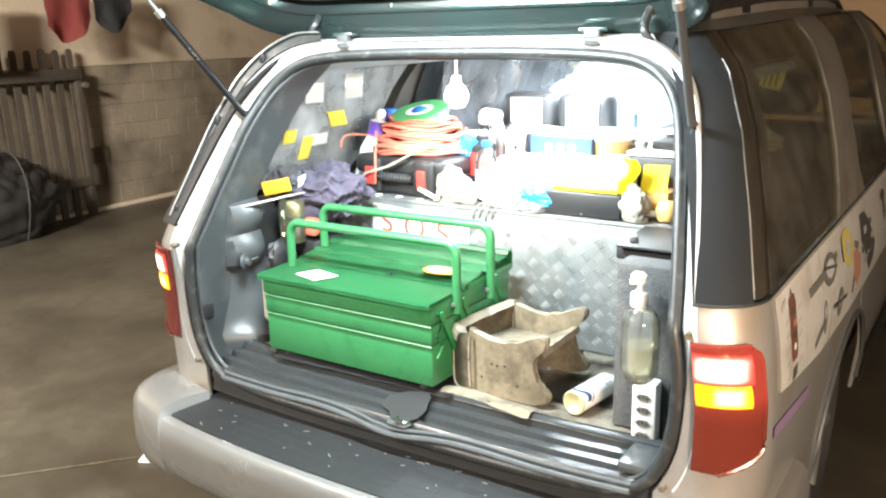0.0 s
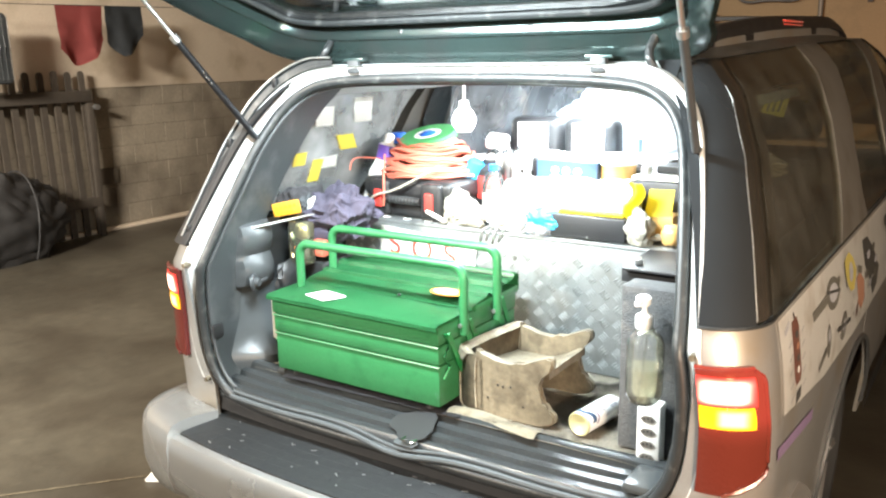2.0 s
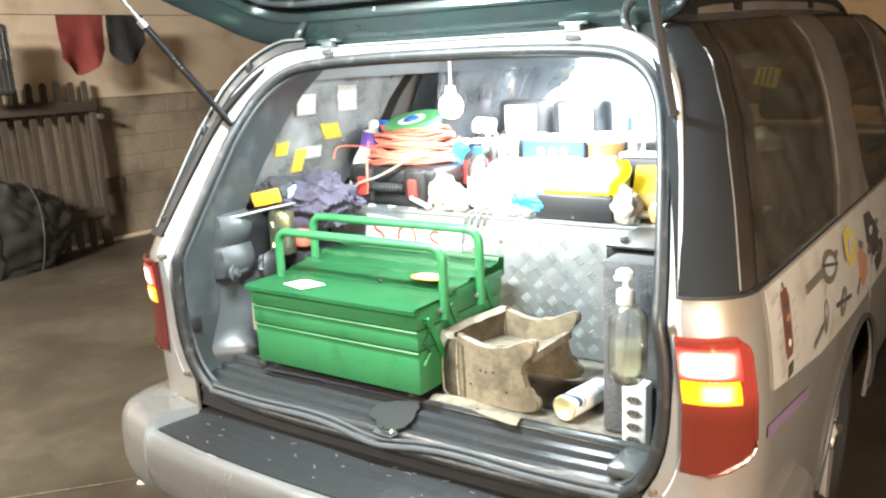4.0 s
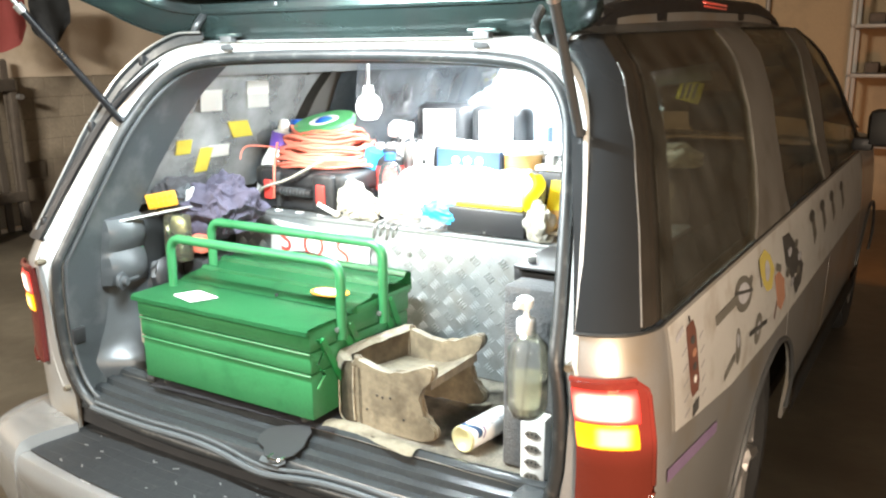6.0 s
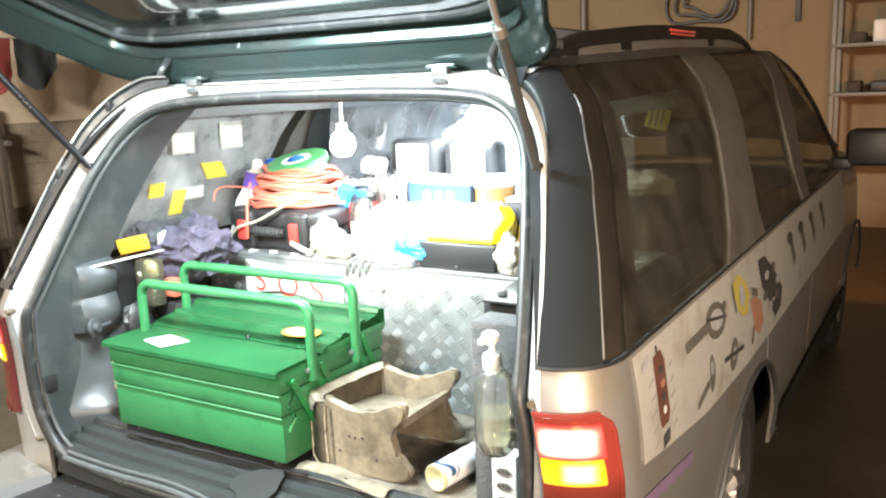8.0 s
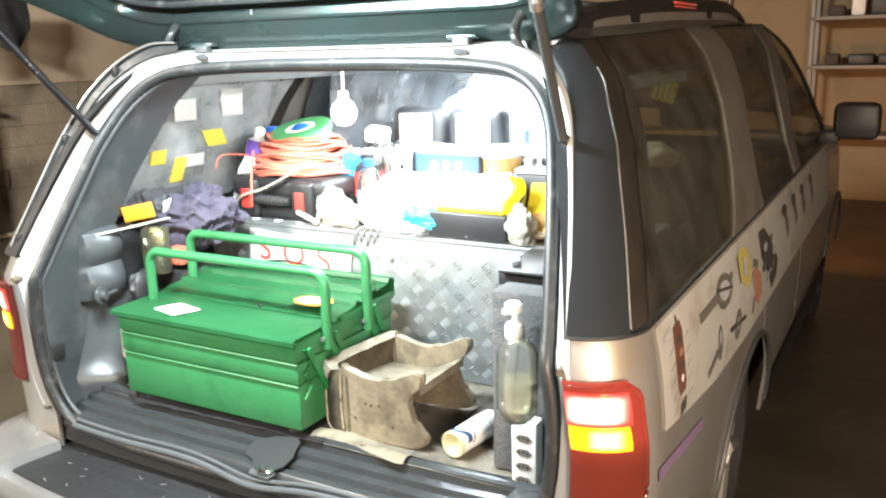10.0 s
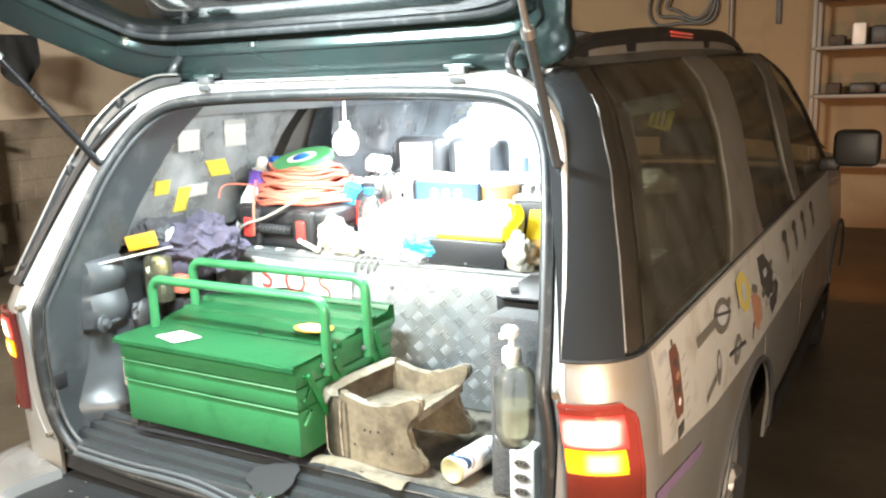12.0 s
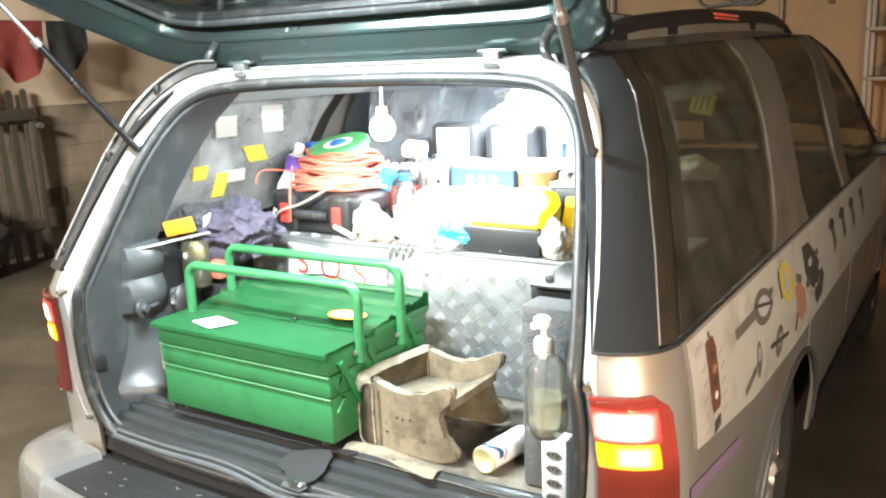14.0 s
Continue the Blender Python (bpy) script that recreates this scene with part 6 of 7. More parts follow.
# ---- drill case, cable and tape on the deck ----
def drill_case():
    t = thing("tool_case", -0.42, 0.79, 1.092, "black plastic tool case with red latches on the deck", "case")
    m = Matrix.Translation((-0.425, 0.795, 1.092)) @ pose(0, 0, 0, 0, 0, -3)

    def lump(nm, x0, x1, y0, y1, z0, z1, bev, mm, parent=t, lb=""):
        bm = B()
        box(bm, x0, x1, y0, y1, z0, z1, bev, None, 3)
        bmesh.ops.transform(bm, matrix=m, verts=bm.verts)
        return part(nm, bm, M[mm], parent, lb)

    lump("lower_shell", -0.185, 0.185, -0.145, 0.145, 0.0, 0.06, 0.018, "case")
    lump("lid", -0.187, 0.187, -0.147, 0.147, 0.062, 0.128, 0.022, "case")
    for x in (-0.10, 0.115):
        lump("latch_boss", x - 0.04, x + 0.04, -0.165, -0.13, 0.006, 0.122, 0.012, "case")
        lump("latch", x - 0.017, x + 0.015, -0.172, -0.160, 0.032, 0.092, 0.004, "red", t, "red plastic latch")
    bm = B()
    tube(bm, [m @ Vector((x, -0.163, 0.062)) for x in steps(-0.065, 0.078, 14)], 0.013, 10)
    h = part("carry_handle", bm, M["case"], t)
    for k in range(8):
        bm = B()
        x = -0.045 + 0.014 * k
        rod(bm, m @ Vector((x, -0.1635, 0.062)), m @ Vector((x + 0.004, -0.1635, 0.062)), 0.0148, 0.0148, 12)
        part("grip_rib", bm, M["trim_dark"], h)


drill_case()
t = thing("cable_coil", -0.43, 0.80, 1.22, "orange-red electric cable coiled on a black case", "cable")
rnd = random.Random(11)
for k in range(17):
    z = 1.226 + 0.0066 * k
    r = 0.172 - 0.0040 * k + rnd.uniform(-0.006, 0.006)
    ph, ox, oy = rnd.uniform(0, 6), rnd.uniform(-0.01, 0.01), rnd.uniform(-0.01, 0.01)
    for q in (0.0, 0.017):
        bm = B()
        tube(bm, [(-0.43 + ox + (r - q) * 1.02 * math.cos(a), 0.80 + oy + (r - q) * 0.85 * math.sin(a), z + 0.006 * math.sin(2 * a + ph) + 0.004 * math.sin(5 * a + ph)) for a in steps(0, 2 * math.pi, 37)[:-1]], 0.0055, 6, True)
        part("cable_loop", bm, M["cable"], t)
bm = B()
tube(bm, spline([(-0.30, 0.66, 1.27), (-0.36, 0.635, 1.235), (-0.45, 0.622, 1.19), (-0.53, 0.615, 1.165), (-0.565, 0.62, 1.14)], 8), 0.0042, 8)
part("loose_end", bm, M["glove"], t, "pale loose cable end")
bm = B()
tube(bm, spline([(-0.55, 0.70, 1.29), (-0.515, 0.645, 1.23), (-0.50, 0.622, 1.17), (-0.505, 0.625, 1.13)], 8), 0.004, 8)
part("loose_end", bm, M["cable"], t)
bm = B()
tube(bm, spline([(-0.56, 0.74, 1.27), (-0.66, 0.70, 1.275), (-0.68, 0.68, 1.262), (-0.672, 0.66, 1.235)], 8), 0.0022, 8)
part("loose_end", bm, M["cable"], t)
roll = thing("tape_roll", -0.43, 0.80, 1.335, "green tape roll with blue core on the cable coil", "tape")
m = Matrix.Translation((-0.435, 0.795, 1.345)) @ pose(0, 0, 0, 14, -8, 20)
bm = B()
lathe(bm, [(0.048, -0.013), (0.095, -0.013), (0.099, -0.008), (0.099, 0.008), (0.095, 0.013), (0.048, 0.013), (0.048, -0.013)], m, 32)
part("tape_ring", bm, M["tape_green"], roll)
bm = B()
lathe(bm, [(0.030, -0.012), (0.047, -0.012), (0.047, 0.0135), (0.030, 0.0135), (0.030, -0.012)], m, 28)
part("paper_core", bm, M["paper"], roll, "white paper core")
bm = B()
lathe(bm, [(0.0, -0.01), (0.029, -0.01), (0.028, 0.014), (0.018, 0.02), (0.0, 0.021)], m, 20)
part("core_plug", bm, M["blue"], roll, "blue plug in the core")


def bottle(name, x, y, z, prof, cap, mb, mc, label, lean=(0, 0), band=None):
    t = thing(name, x, y, z, label, "bottle")
    m = Matrix.Translation((x, y, z)) @ pose(0, 0, 0, lean[0], lean[1], 0)
    bm = B()
    lathe(bm, prof, m, 24)
    part("bottle_body", bm, M[mb], t)
    bm = B()
    lathe(bm, cap, m, 20)
    part("cap", bm, M[mc], t, M[mc].name.replace("_", " ") + " cap")
    if band:
        bm = B()
        r, z0, z1 = band[0], band[1], band[2]
        lathe(bm, [(r, z0), (r, z1)], m, 24)
        part("label_band", bm, M[band[3]], t)
    return t


bottle("water_bottle", -0.133, 0.715, 1.092, [(0, 0), (0.034, 0), (0.036, 0.006), (0.036, 0.05), (0.033, 0.06), (0.036, 0.07), (0.036, 0.12), (0.028, 0.15), (0.013, 0.165), (0.013, 0.172)], [(0.0155, 0.168), (0.0155, 0.187), (0.0, 0.188)], "clear", "blue", "clear water bottle with a blue cap on the deck", band=(0.0368, 0.055, 0.10, "clear_film"))
bottle("spray_bottle", -0.625, 0.735, 1.092, [(0, 0), (0.048, 0), (0.050, 0.01), (0.048, 0.13), (0.036, 0.165), (0.03, 0.19), (0.029, 0.23), (0.016, 0.235)], [(0.017, 0.232), (0.017, 0.262), (0.010, 0.27), (0, 0.271)], "white", "white", "white bottle with a violet shoulder band on the deck", (-8, 10), band=(0.0335, 0.175, 0.228, "purple"))
bottle("dark_bottle", -0.66, 0.93, 1.092, [(0, 0), (0.05, 0), (0.052, 0.01), (0.052, 0.16), (0.04, 0.20), (0.022, 0.215)], [(0.026, 0.213), (0.026, 0.25), (0, 0.252)], "case", "blue", "black bottle with a blue cap on the deck")
bottle("dark_canister", -0.215, 0.83, 1.092, [(0, 0), (0.042, 0), (0.044, 0.006), (0.044, 0.155), (0.036, 0.165), (0.02, 0.17)], [(0.022, 0.168), (0.022, 0.185), (0, 0.187)], "case", "black", "black canister with a red side band on the deck", band=(0.0448, 0.06, 0.135, "red"))
bottle("teal_cup", -0.275, 0.80, 1.205, [(0, 0), (0.024, 0), (0.03, 0.07), (0.028, 0.075)], [(0.028, 0.074), (0.0, 0.076)], "cyan", "cyan", "light blue plastic cup beside the cable coil", (0, 24))
bm = B()
box(bm, -0.30, -0.245, 0.77, 0.84, 1.092, 1.205, 0.008)
solo("dark_box", bm, M["case"], "small dark box on the deck", "box")

# gloves and white pipe
t = thing("work_gloves", -0.22, 0.655, 1.092, "pale soiled work gloves heaped at the deck's edge", "gloves")
for nm, c, r, sd in (("palm", (-0.235, 0.665, 1.092), (0.050, 0.042, 0.115), 12), ("palm", (-0.170, 0.648, 1.092), (0.040, 0.034, 0.080), 17)):
    bm = B()
    heap(bm, *c, *r, sd, 2.6, 0.08, 0.9)
    part(nm, bm, M["glove"], t)
for k, (a, b) in enumerate((((-0.255, 0.655, 1.15), (-0.215, 0.63, 1.11)), ((-0.20, 0.65, 1.12), (-0.185, 0.615, 1.098)), ((-0.17, 0.65, 1.13), (-0.115, 0.64, 1.145)), ((-0.17, 0.65, 1.115), (-0.11, 0.635, 1.12)), ((-0.165, 0.64, 1.10), (-0.12, 0.62, 1.098)))):
    bm = B()
    tube(bm, spline([a, (Vector(a) + Vector(b)) / 2 + Vector((0, 0, 0.012)), b], 4), 0.010, 8)
    part("finger", bm, M["glove"], t)
t = thing("white_pipe", -0.29, 0.62, 1.092, "short white pipe with an elbow at the deck's edge", "pipe")
bm = B()
rod(bm, (-0.325, 0.618, 1.128), (-0.268, 0.622, 1.104), 0.007)
part("pipe", bm, M["white"], t)
bm = B()
blob(bm, -0.262, 0.622, 1.102, 0.013, 0.013, 0.012, 0.1, 2, 1, 2)
part("elbow", bm, M["glove"], t)
bm = B()
for k in range(4):
    x = -0.12 + 0.022 * k
    tube(bm, spline([(x, 0.605, 1.05 + 0.01 * (k % 2)), (x + 0.012, 0.598, 1.085), (x + 0.02, 0.62, 1.10), (x + 0.045, 0.66, 1.102)], 5), 0.003, 6)
solo("wire_ties", bm, M["steel"], "loose pale wires hanging over the deck's edge", "wire")

# ---- wrapped roll, bags and boxes ----
t = thing("wrapped_roll", 0.12, 0.71, 1.11, "thick roll in crumpled white plastic film on the deck", "roll")
bm = B()
rows = []
for i in range(40):
    u = i / 39
    r = 0.062 * (1 + 0.10 * noise.noise(Vector((u * 6, 1, 0)))) * (1 if 0.06 < u < 0.95 else 0.75)
    rows.append([(-0.080 + 0.420 * u, 0.715 + r * (1 + 0.10 * noise.noise(Vector((u * 11, 3 * math.cos(a), 3 * math.sin(a))))) * math.cos(a), 1.186 + 0.010 * u + r * (1 + 0.12 * noise.noise(Vector((u * 9, 3 * math.cos(a) + 4, 3 * math.sin(a))))) * math.sin(a)) for a in steps(0, 2 * math.pi, 29)])
sheet(bm, rows)
part("film_wrap", bm, M["film"], t)
bm = B()
rod(bm, (-0.075, 0.715, 1.186), (0.33, 0.715, 1.196), 0.05, 0.05, 20)
part("roll_core", bm, M["white"], t)
crumpled("plastic_film", -0.035, 0.655, 1.094, 0.085, 0.055, 0.10, M["film"], "crumpled clear and white plastic film on the deck", 5.1, "film", 3.4, 0.13, 1.0)
crumpled("blue_bag", 0.085, 0.635, 1.112, 0.062, 0.030, 0.060, M["cyan"], "crumpled light blue plastic bag on the deck", 7.7, "bag", 3.6, 0.11, 0.9)
crumpled("clear_bag", 0.075, 0.628, 1.093, 0.05, 0.035, 0.04, M["clear_film"], "crumpled clear plastic bag at the deck's edge", 8.3, "bag")
t = thing("black_amplifier", 0.23, 0.70, 1.092, "flat black steel box on the deck", "box")
bm = B()
box(bm, 0.115, 0.345, 0.618, 0.775, 1.094, 1.160, 0.004)
part("box_body", bm, M["black"], t)
bm = B()
rod(bm, (0.232, 0.619, 1.101), (0.232, 0.6155, 1.101), 0.003)
part("screw", bm, M["steel"], t)
bm = B()
box(bm, 0.13, 0.33, 0.64, 0.70, 1.1605, 1.172, 0.004)
solo("yellow_ruler", bm, M["yellow"], "yellow strip lying on the black box", "ruler")
bm = B()
rows = [[(0.335 + 0.045 * u + 0.012 * math.sin(v * 6), 0.655 - 0.02 * u + 0.008 * math.sin(u * 7 + v * 4), 1.262 - 0.10 * v) for u in steps(0, 1, 10)] for v in steps(0, 1, 12)]
sheet(bm, rows, 0.004)
solo("yellow_bag", bm, M["yellow"], "folded yellow plastic bag at the roll's end", "bag")
crumpled("white_bag", 0.385, 0.630, 1.094, 0.040, 0.034, 0.105, M["glove"], "crumpled off-white bag at the deck's edge", 3.4, "bag", 3.2, 0.10, 0.9)
t = thing("yellow_carton", 0.41, 0.73, 1.092, "yellow and brown carton on the deck", "carton")
bm = B()
box(bm, 0.372, 0.452, 0.70, 0.78, 1.094, 1.165, 0.003)
part("carton_body", bm, M["tub"], t)
bm = B()
slab(bm, [(0.37, 0.695, 1.160), (0.447, 0.70, 1.168), (0.450, 0.712, 1.240), (0.38, 0.707, 1.238)], (0, 1, 0), 0.004)
part("carton_flap", bm, M["yellow"], t, "bright yellow flap")
for a, b in (((0.37, 0.62, 1.13), (0.46, 0.66, 1.115)), ((0.40, 0.60, 1.12), (0.45, 0.66, 1.11))):
    bm = B()
    rod(bm, a, b, 0.006)
    solo("wooden_stick", bm, M["canvas"], "short pale wooden stick at the deck's end", "stick", "sticks on the deck")
bm = B()
blob(bm, 0.47, 0.65, 1.125, 0.03, 0.03, 0.032, 0.2, 2, 5, 3)
solo("pink_sponge", bm, M["tub"], "reddish-brown lump at the deck's end", "sponge")
# boxes further ahead
t = thing("navy_carton", 0.09, 0.82, 1.092, "navy carton printed with white discs on the deck", "carton")
bm = B()
box(bm, -0.02, 0.185, 0.79, 0.87, 1.094, 1.292, 0.003)
part("carton_body", bm, M["navy"], t)
for k in range(3):
    for dz, w, h in ((0.262 - 0.092, 0.014, 0.014), (0.242 - 0.092, 0.017, 0.009)):
        bm = B()
        x = 0.045 + 0.038 * k
        if w == 0.014:
            rod(bm, (x, 0.789, 1.092 + dz), (x, 0.786, 1.092 + dz), 0.012, 0.012, 14)
        else:
            box(bm, x - 0.015, x + 0.015, 0.786, 0.789, 1.092 + dz - 0.005, 1.092 + dz + 0.005)
        part("printed_disc" if w == 0.014 else "printed_bar", bm, M["paper"], t, "white print")
t = thing("amber_tub", 0.22, 0.86, 1.092, "amber plastic tub with a pale lid on the deck", "tub")
m = Matrix.Translation((0.22, 0.86, 1.094))
bm = B()
lathe(bm, [(0, 0), (0.048, 0), (0.058, 0.19), (0.06, 0.195), (0.056, 0.195)], m, 24)
part("tub_body", bm, M["tub"], t)
bm = B()
lathe(bm, [(0.062, 0.190), (0.062, 0.204), (0.045, 0.212), (0.02, 0.218), (0, 0.218)], m, 24)
part("lid", bm, M["white"], t, "pale lid")
bm = B()
box(bm, 0.30, 0.52, 0.78, 1.0, 1.094, 1.248, 0.006)
solo("dark_toolbox", bm, M["case"], "dark box stacked at the deck's side", "box")
bm = B()
box(bm, 0.295, 0.50, 0.785, 0.99, 1.250, 1.262, 0.003)
solo("paper_stack", bm, M["paper"], "white paper stack on a dark box", "paper")
bm = B()
box(bm, 0.35, 0.50, 0.84, 0.98, 1.264, 1.288, 0.004)
solo("dark_case", bm, M["case"], "flat dark case on a paper stack", "case")
bm = B()
box(bm, 0.315, 0.345, 0.80, 0.83, 1.263, 1.29, 0.006)
solo("steel_lock", bm, M["steel"], "small steel lock on a paper stack", "lock")
crumpled("white_cover", 0.06, 0.965, 1.235, 0.36, 0.075, 0.075, M["film"], "white sheet spread over goods before the seats", 9.2, "sheet")
bm = B()
box(bm, -0.30, 0.285, 0.90, 1.03, 1.094, 1.24, 0.01)
solo("grey_crate", bm, M["trim"], "grey crate before the seats", "crate")
rnd = random.Random(21)
for k in range(7):
    x, y = -0.27 + 0.035 * k, 0.865 + rnd.uniform(-0.012, 0.012)
    bm = B()
    lathe(bm, [(0, 0), (0.014, 0), (0.014, 0.15), (0.017, 0.155), (0.017, 0.188), (0.012, 0.195), (0, 0.195)], Matrix.Translation((x, y, 1.094)), 14)
    solo("small_bottle", bm, M[("white", "paper", "white", "steel", "white", "paper", "case")[k]], "small white-capped bottle in a row on the deck", "bottle", "small bottles in a row")
for k in range(5):
    bm = B()
    p0 = Vector((-0.30 + 0.05 * k, 0.93 + rnd.uniform(-0.02, 0.02), 1.25))
    tube(bm, spline([p0, p0 + Vector((0.03, 0.02, 0.06 + 0.02 * (k % 2))), p0 + Vector((0.07, -0.02, 0.03)), p0 + Vector((0.10, 0.01, 0.05)), p0 + Vector((0.14, 0, 0.0))], 6), 0.004, 6)
    solo("loose_wire", bm, M["white" if k % 2 else "wire"], "loose looped wire over the crate", "wire", "loose wires on the crate")
bm = B()
box(bm, -0.30, -0.225, 0.93, 1.0, 1.30, 1.345, 0.012, pose(0, 0, 0, 10, 8, 20))
solo("white_adapter", bm, M["white"], "white plug adapter on the crate", "adapter")
bm = B()
rod(bm, (-0.262, 0.965, 1.24), (-0.262, 0.965, 1.31), 0.012)
solo("adapter_stand", bm, M["case"], "dark stub under the adapter", "stub")
bm = B()
box(bm, 0.185, 0.225, 1.02, 1.06, 1.29, 1.345, 0.006)
solo("blue_box", bm, M["pale_blue"], "small pale blue box beside the headrest", "box")
bm = B()
box(bm, 0.17, 0.30, 1.0, 1.09, 1.094, 1.289, 0.006)
solo("white_carton", bm, M["white"], "white carton beside the headrest", "carton")
# crumpled white mass added to stand in for the bright glow here
crumpled("white_glow_fill", 0.12, 1.27, 1.23, 0.26, 0.05, 0.34, M["film"], "crumpled white film added for the bright glow between the seats", 6.6, "sack")

# milky plastic sheet hung behind the headrests
bm = B()
rows = []
for i, q in enumerate(spline([(-0.575, 1.10, 0), (-0.46, 1.18, 0), (-0.30, 1.21, 0), (-0.1, 1.213, 0), (0.10, 1.215, 0), (0.30, 1.215, 0), (0.53, 1.20, 0)], 8)):
    u = i / 48
    rows.append([(q.x * (1 - 0.06 * v), q.y + 0.016 * math.sin(15 * u + 2 * v) + 0.02 * noise.noise(Vector((u * 12, v * 3, 5))), 1.17 + 0.40 * v) for v in steps(0, 1, 14)])
sheet(bm, rows)
solo("plastic_curtain", bm, M["curtain"], "milky plastic sheet hung behind the rear headrests", "curtain")

crumpled("pale_cushion", 0.565, 1.14, 1.236, 0.085, 0.065, 0.075, M["glove"], "pale cloth bundle on the rear seat's back", 4.6, "cloth", 2.5, 0.12)
tag = thing("yellow_tag", 0.585, 1.09, 1.575, "yellow card hung on a cord from the headliner", "tag")
bm = B()
box(bm, 0.585, 0.650, 1.088, 1.091, 1.425, 1.483, 0.001, pose(0, 0, 0, 0, 14, 0))
card = part("card", bm, M["thin_yellow"], tag)
for k in range(3):
    bm = B()
    box(bm, 0.596 + 0.016 * k, 0.603 + 0.016 * k, 1.0865, 1.0875, 1.434, 1.476, 0.0, pose(0, 0, 0, 0, 14, 0))
    part("printed_bar", bm, M["ink_grey"], card, "grey print")
bm = B()
rod(bm, (0.618, 1.09, 1.480), (0.585, 1.09, 1.585), 0.002, 0.002, 6)
part("cord", bm, M["wire"], tag)

# ---- decals on the car's flank ----
def flank(y, z, out=0.003):
    return skin(z, at_y(z, y), 1, out)


bm = B()
sheet(bm, [[flank(y, 1.080 - (1.080 - along(y, (0.14, 0.30, 0.6, 1.05, 2.2, 3.1), (0.885, 0.86, 0.82, 0.80, 0.80, 0.80))) * k / 6) for y in steps(0.15, 3.28, 50)] for k in range(7)], 0.0008)
band = part("decal_band", bm, M["decal"], car, "white advertising film along the flank")


def decal(name, pts, material, parent=band, lift=0.0046, n=3):
    """A printed shape on the film: its outline in metres along and up the flank."""
    c = Vector((sum(p[0] for p in pts) / len(pts), sum(p[1] for p in pts) / len(pts)))
    bm = B()
    ring = [bm.verts.new(flank(y, z, lift)) for y, z in pts]
    mid = bm.verts.new(flank(c.x, c.y, lift))
    for i in range(len(ring)):
        bm.faces.new((ring[i], ring[(i + 1) % len(ring)], mid))
    part(name, bm, M[material], parent)


def oval(y, z, a, b, turn=0.0, n=18):
    c, s = math.cos(turn), math.sin(turn)
    return [(y + a * math.cos(t) * c - b * math.sin(t) * s, z + a * math.cos(t) * s + b * math.sin(t) * c) for t in steps(0, 2 * math.pi, n + 1)[:-1]]


def bar(y0, z0, y1, z1, w):
    d = Vector((y1 - y0, z1 - z0)).normalized()
    n = Vector((-d.y, d.x)) * w / 2
    return [(y0 - n.x, z0 - n.y), (y0 + n.x, z0 + n.y), (y1 + n.x, z1 + n.y), (y1 - n.x, z1 - n.y)]


# a remote control in red and black
decal("printed_remote", [(0.252, 1.052), (0.300, 1.055), (0.312, 1.03), (0.312, 0.93), (0.302, 0.912), (0.258, 0.912), (0.250, 0.93), (0.246, 1.03)], "ink_red")
for z, w, mt in ((1.02, 0.030, "ink_dark"), (0.995, 0.030, "ink_orange"), (0.968, 0.026, "ink_dark"), (0.942, 0.020, "decal")):
    decal("printed_button", oval(0.281, z, w / 2, 0.008), mt, lift=0.0056)
decal("printed_aerial", bar(0.278, 1.055, 0.276, 1.068, 0.010), "ink_dark")
decal("printed_plate", [(0.262, 0.895), (0.306, 0.899), (0.306, 0.872), (0.262, 0.868)], "ink_dark")
for k in range(5):
    decal("printed_line", bar(0.205, 1.01 - 0.03 * k, 0.24, 1.018 - 0.03 * k, 0.003), "ink_pale")
    decal("printed_line", bar(0.325, 1.01 - 0.03 * k, 0.355, 1.018 - 0.03 * k, 0.003), "ink_pale")
decal("printed_bar", bar(0.185, 1.046, 0.235, 1.056, 0.012), "ink_pale")
# keys and locks in grey
decal("printed_key", oval(0.715, 1.004, 0.088, 0.042, -0.1), "ink_grey")
decal("printed_key_face", oval(0.715, 1.006, 0.058, 0.024, -0.1), "ink_pale", lift=0.0056)
decal("printed_key_blade", bar(0.455, 1.008, 0.645, 1.008, 0.022), "ink_grey")
decal("printed_key_edge", bar(0.63, 1.024, 0.80, 0.994, 0.008), "ink_dark", lift=0.0062)
decal("printed_key_clip", oval(0.79, 1.016, 0.030, 0.012, 0.2), "ink_grey")
decal("printed_key", oval(0.645, 0.897, 0.024, 0.044, 0.0), "ink_grey")
decal("printed_key_face", oval(0.640, 0.912, 0.012, 0.018, 0.0), "ink_pale", lift=0.0056)
decal("printed_key_blade", bar(0.515, 0.862, 0.615, 0.884, 0.018), "ink_grey")
decal("printed_lock", oval(0.865, 0.877, 0.045, 0.038, 0.4), "ink_grey")
decal("printed_lock_face", oval(0.865, 0.880, 0.022, 0.016, 0.4), "ink_pale", lift=0.0056)
decal("printed_lock_bar", bar(0.76, 0.892, 0.97, 0.868, 0.012), "ink_dark", lift=0.0062)
# yellow and orange figure, dark round figure
decal("printed_padlock", [(0.90, 1.045), (0.98, 1.058), (1.04, 1.03), (1.08, 0.985), (1.04, 0.94), (0.98, 0.945), (0.93, 0.975)], "ink_yellow")
decal("printed_padlock_rim", bar(0.905, 0.975, 0.90, 1.045, 0.012), "ink_dark", lift=0.0056)
decal("printed_padlock_face", oval(0.985, 1.00, 0.03, 0.028), "ink_pale", lift=0.0056)
decal("printed_fob", [(1.08, 0.962), (1.14, 0.965), (1.22, 0.925), (1.24, 0.865), (1.18, 0.842), (1.12, 0.872)], "ink_orange")
decal("printed_fob_top", bar(1.10, 0.985, 1.17, 0.965, 0.022), "ink_grey", lift=0.0056)
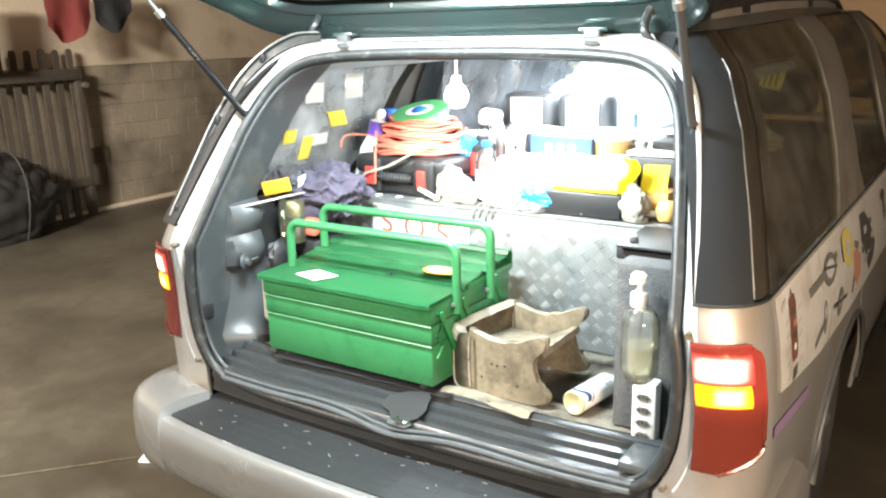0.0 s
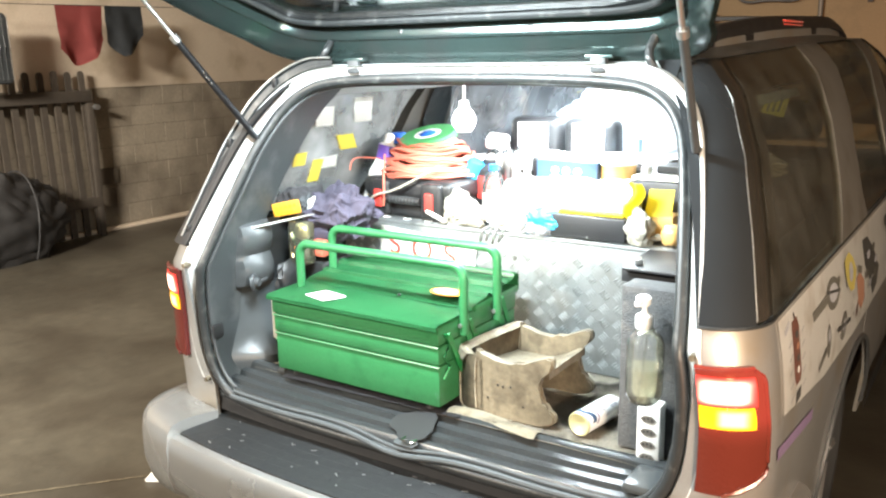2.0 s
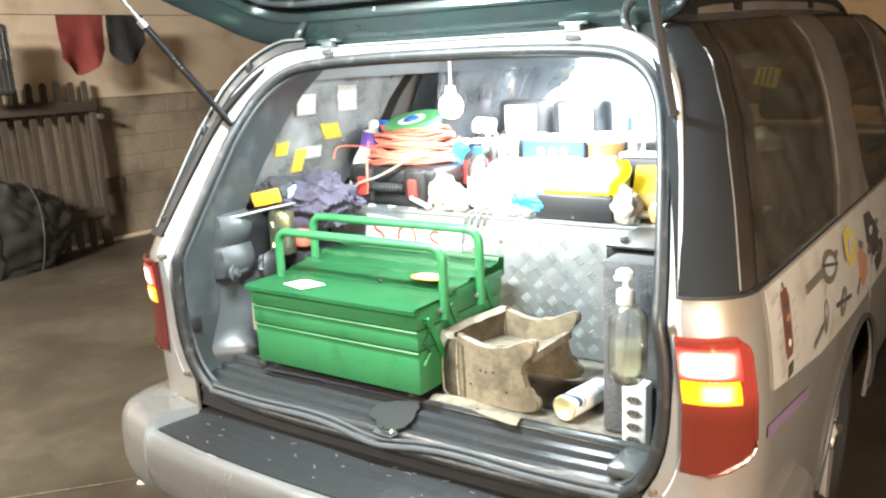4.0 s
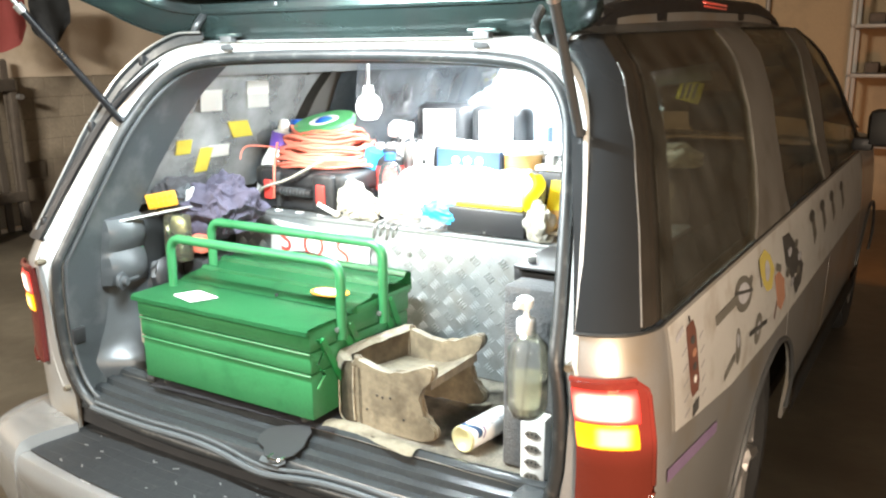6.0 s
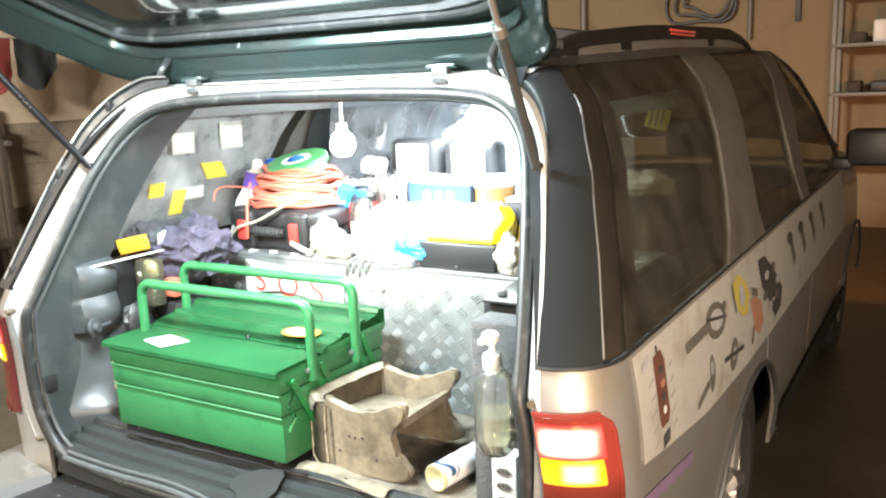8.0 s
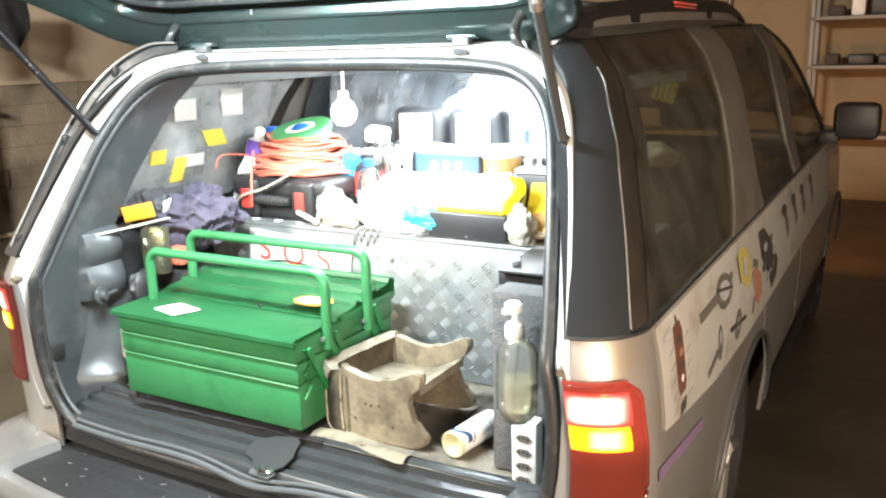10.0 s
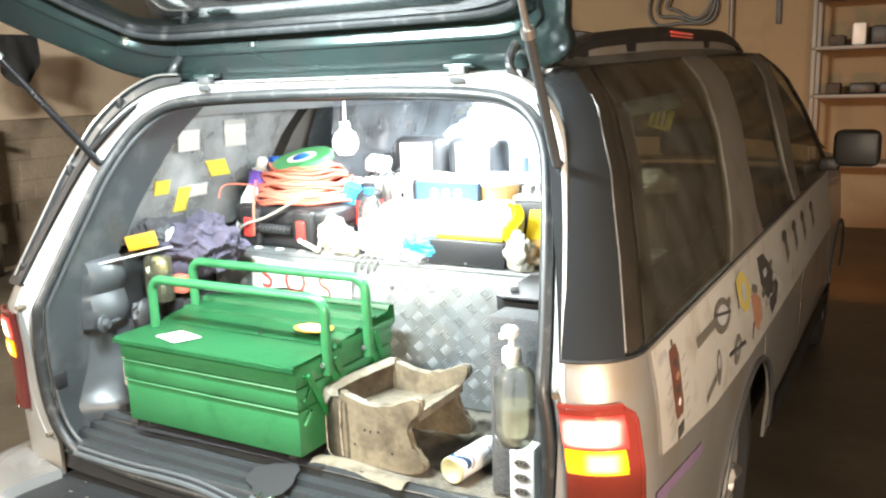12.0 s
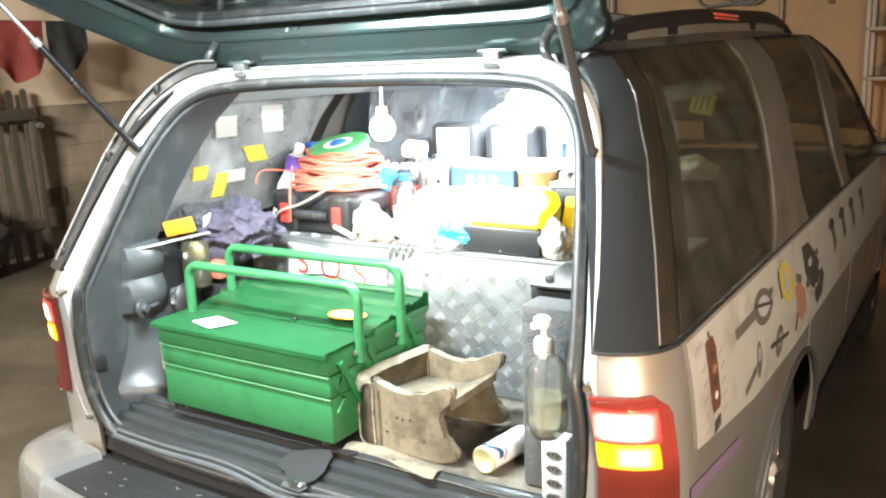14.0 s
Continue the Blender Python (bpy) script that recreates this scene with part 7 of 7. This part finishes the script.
decal("printed_tag", bar(1.085, 0.842, 1.11, 0.885, 0.018), "ink_red")
decal("printed_wheel", [(1.22, 1.045), (1.32, 1.04), (1.42, 0.985), (1.54, 0.90), (1.52, 0.845), (1.43, 0.828), (1.33, 0.90), (1.24, 0.965)], "ink_dark")
for k in range(6):
    decal("printed_spot", oval(1.37 + 0.10 * math.cos(k * 1.1), 0.94 + 0.055 * math.sin(k * 1.1), 0.03, 0.014), "ink_grey" if k % 2 else "ink_pale", lift=0.0056)
for k, y in enumerate((1.75, 1.98, 2.22, 2.5)):
    decal("printed_tool", bar(y, 1.02, y + 0.05, 0.93, 0.06), "ink_grey")
    decal("printed_tool_head", oval(y - 0.01, 1.02, 0.05, 0.02), "ink_dark", lift=0.0056)
# violet stripe on the paint below the film
decal("printed_stripe", bar(0.09, 0.812, 0.475, 0.766, 0.026), "ink_violet", lift=0.003)
# dark strip along the sill, standing in for shade on the lower doors
bm = B()
sheet(bm, [[skin(z, at_y(z, y), 1, 0.018) for y in steps(1.60, 3.45, 12)] for z in (0.36, 0.42, 0.48)], 0.02)
part("sill_dark_strip", bm, M["trim_mid"], car, "dull sill strip, kept dark for the shade low on the doors")
for yc, zc in WHEELS:
    bm = B()
    tube(bm, [skin(max(zc + 0.88 * 0.42 * math.sin(a), 0.36), at_y(max(zc + 0.37 * math.sin(a), 0.36), yc + 0.42 * math.cos(a)), 1, 0.004) for a in steps(0.05, math.pi - 0.05, 24)], 0.008, 8)
    part("arch_lip", bm, M["trim_dark"], car, "dark wheel arch lip")

# ---- wall blocks, one by one ----
def wall_blocks():
    """Rows of worn blocks on the lower wall, each a piece of its own, in staggered courses."""
    shapes = []
    for k in range(4):
        bm = B()
        box(bm, 0, 0.014, -0.1285, 0.1285, 0.001, 0.1885, 0.003, None, 1)
        for v in bm.verts:
            v.co.x += 0.0012 * noise.noise(v.co * 7 + Vector((k * 3.1, 0, 0))) if v.co.x > 0.007 else 0
        me = bpy.data.meshes.new("block")
        bm.to_mesh(me)
        bm.free()
        me.materials.append(M["block"])
        shapes.append(me)
    r = random.Random(3)
    for row in range(7):
        y = 0.6 + 0.13 * (row % 2)
        while y < 7.9:
            ob = new("block", shapes[r.randrange(4)])
            ob.parent = wall_left
            ob.location = (LEFT - 0.0225 + r.uniform(-0.0008, 0.0035), y, 0.035 + row * 0.19)
            y += 0.26


wall_blocks()
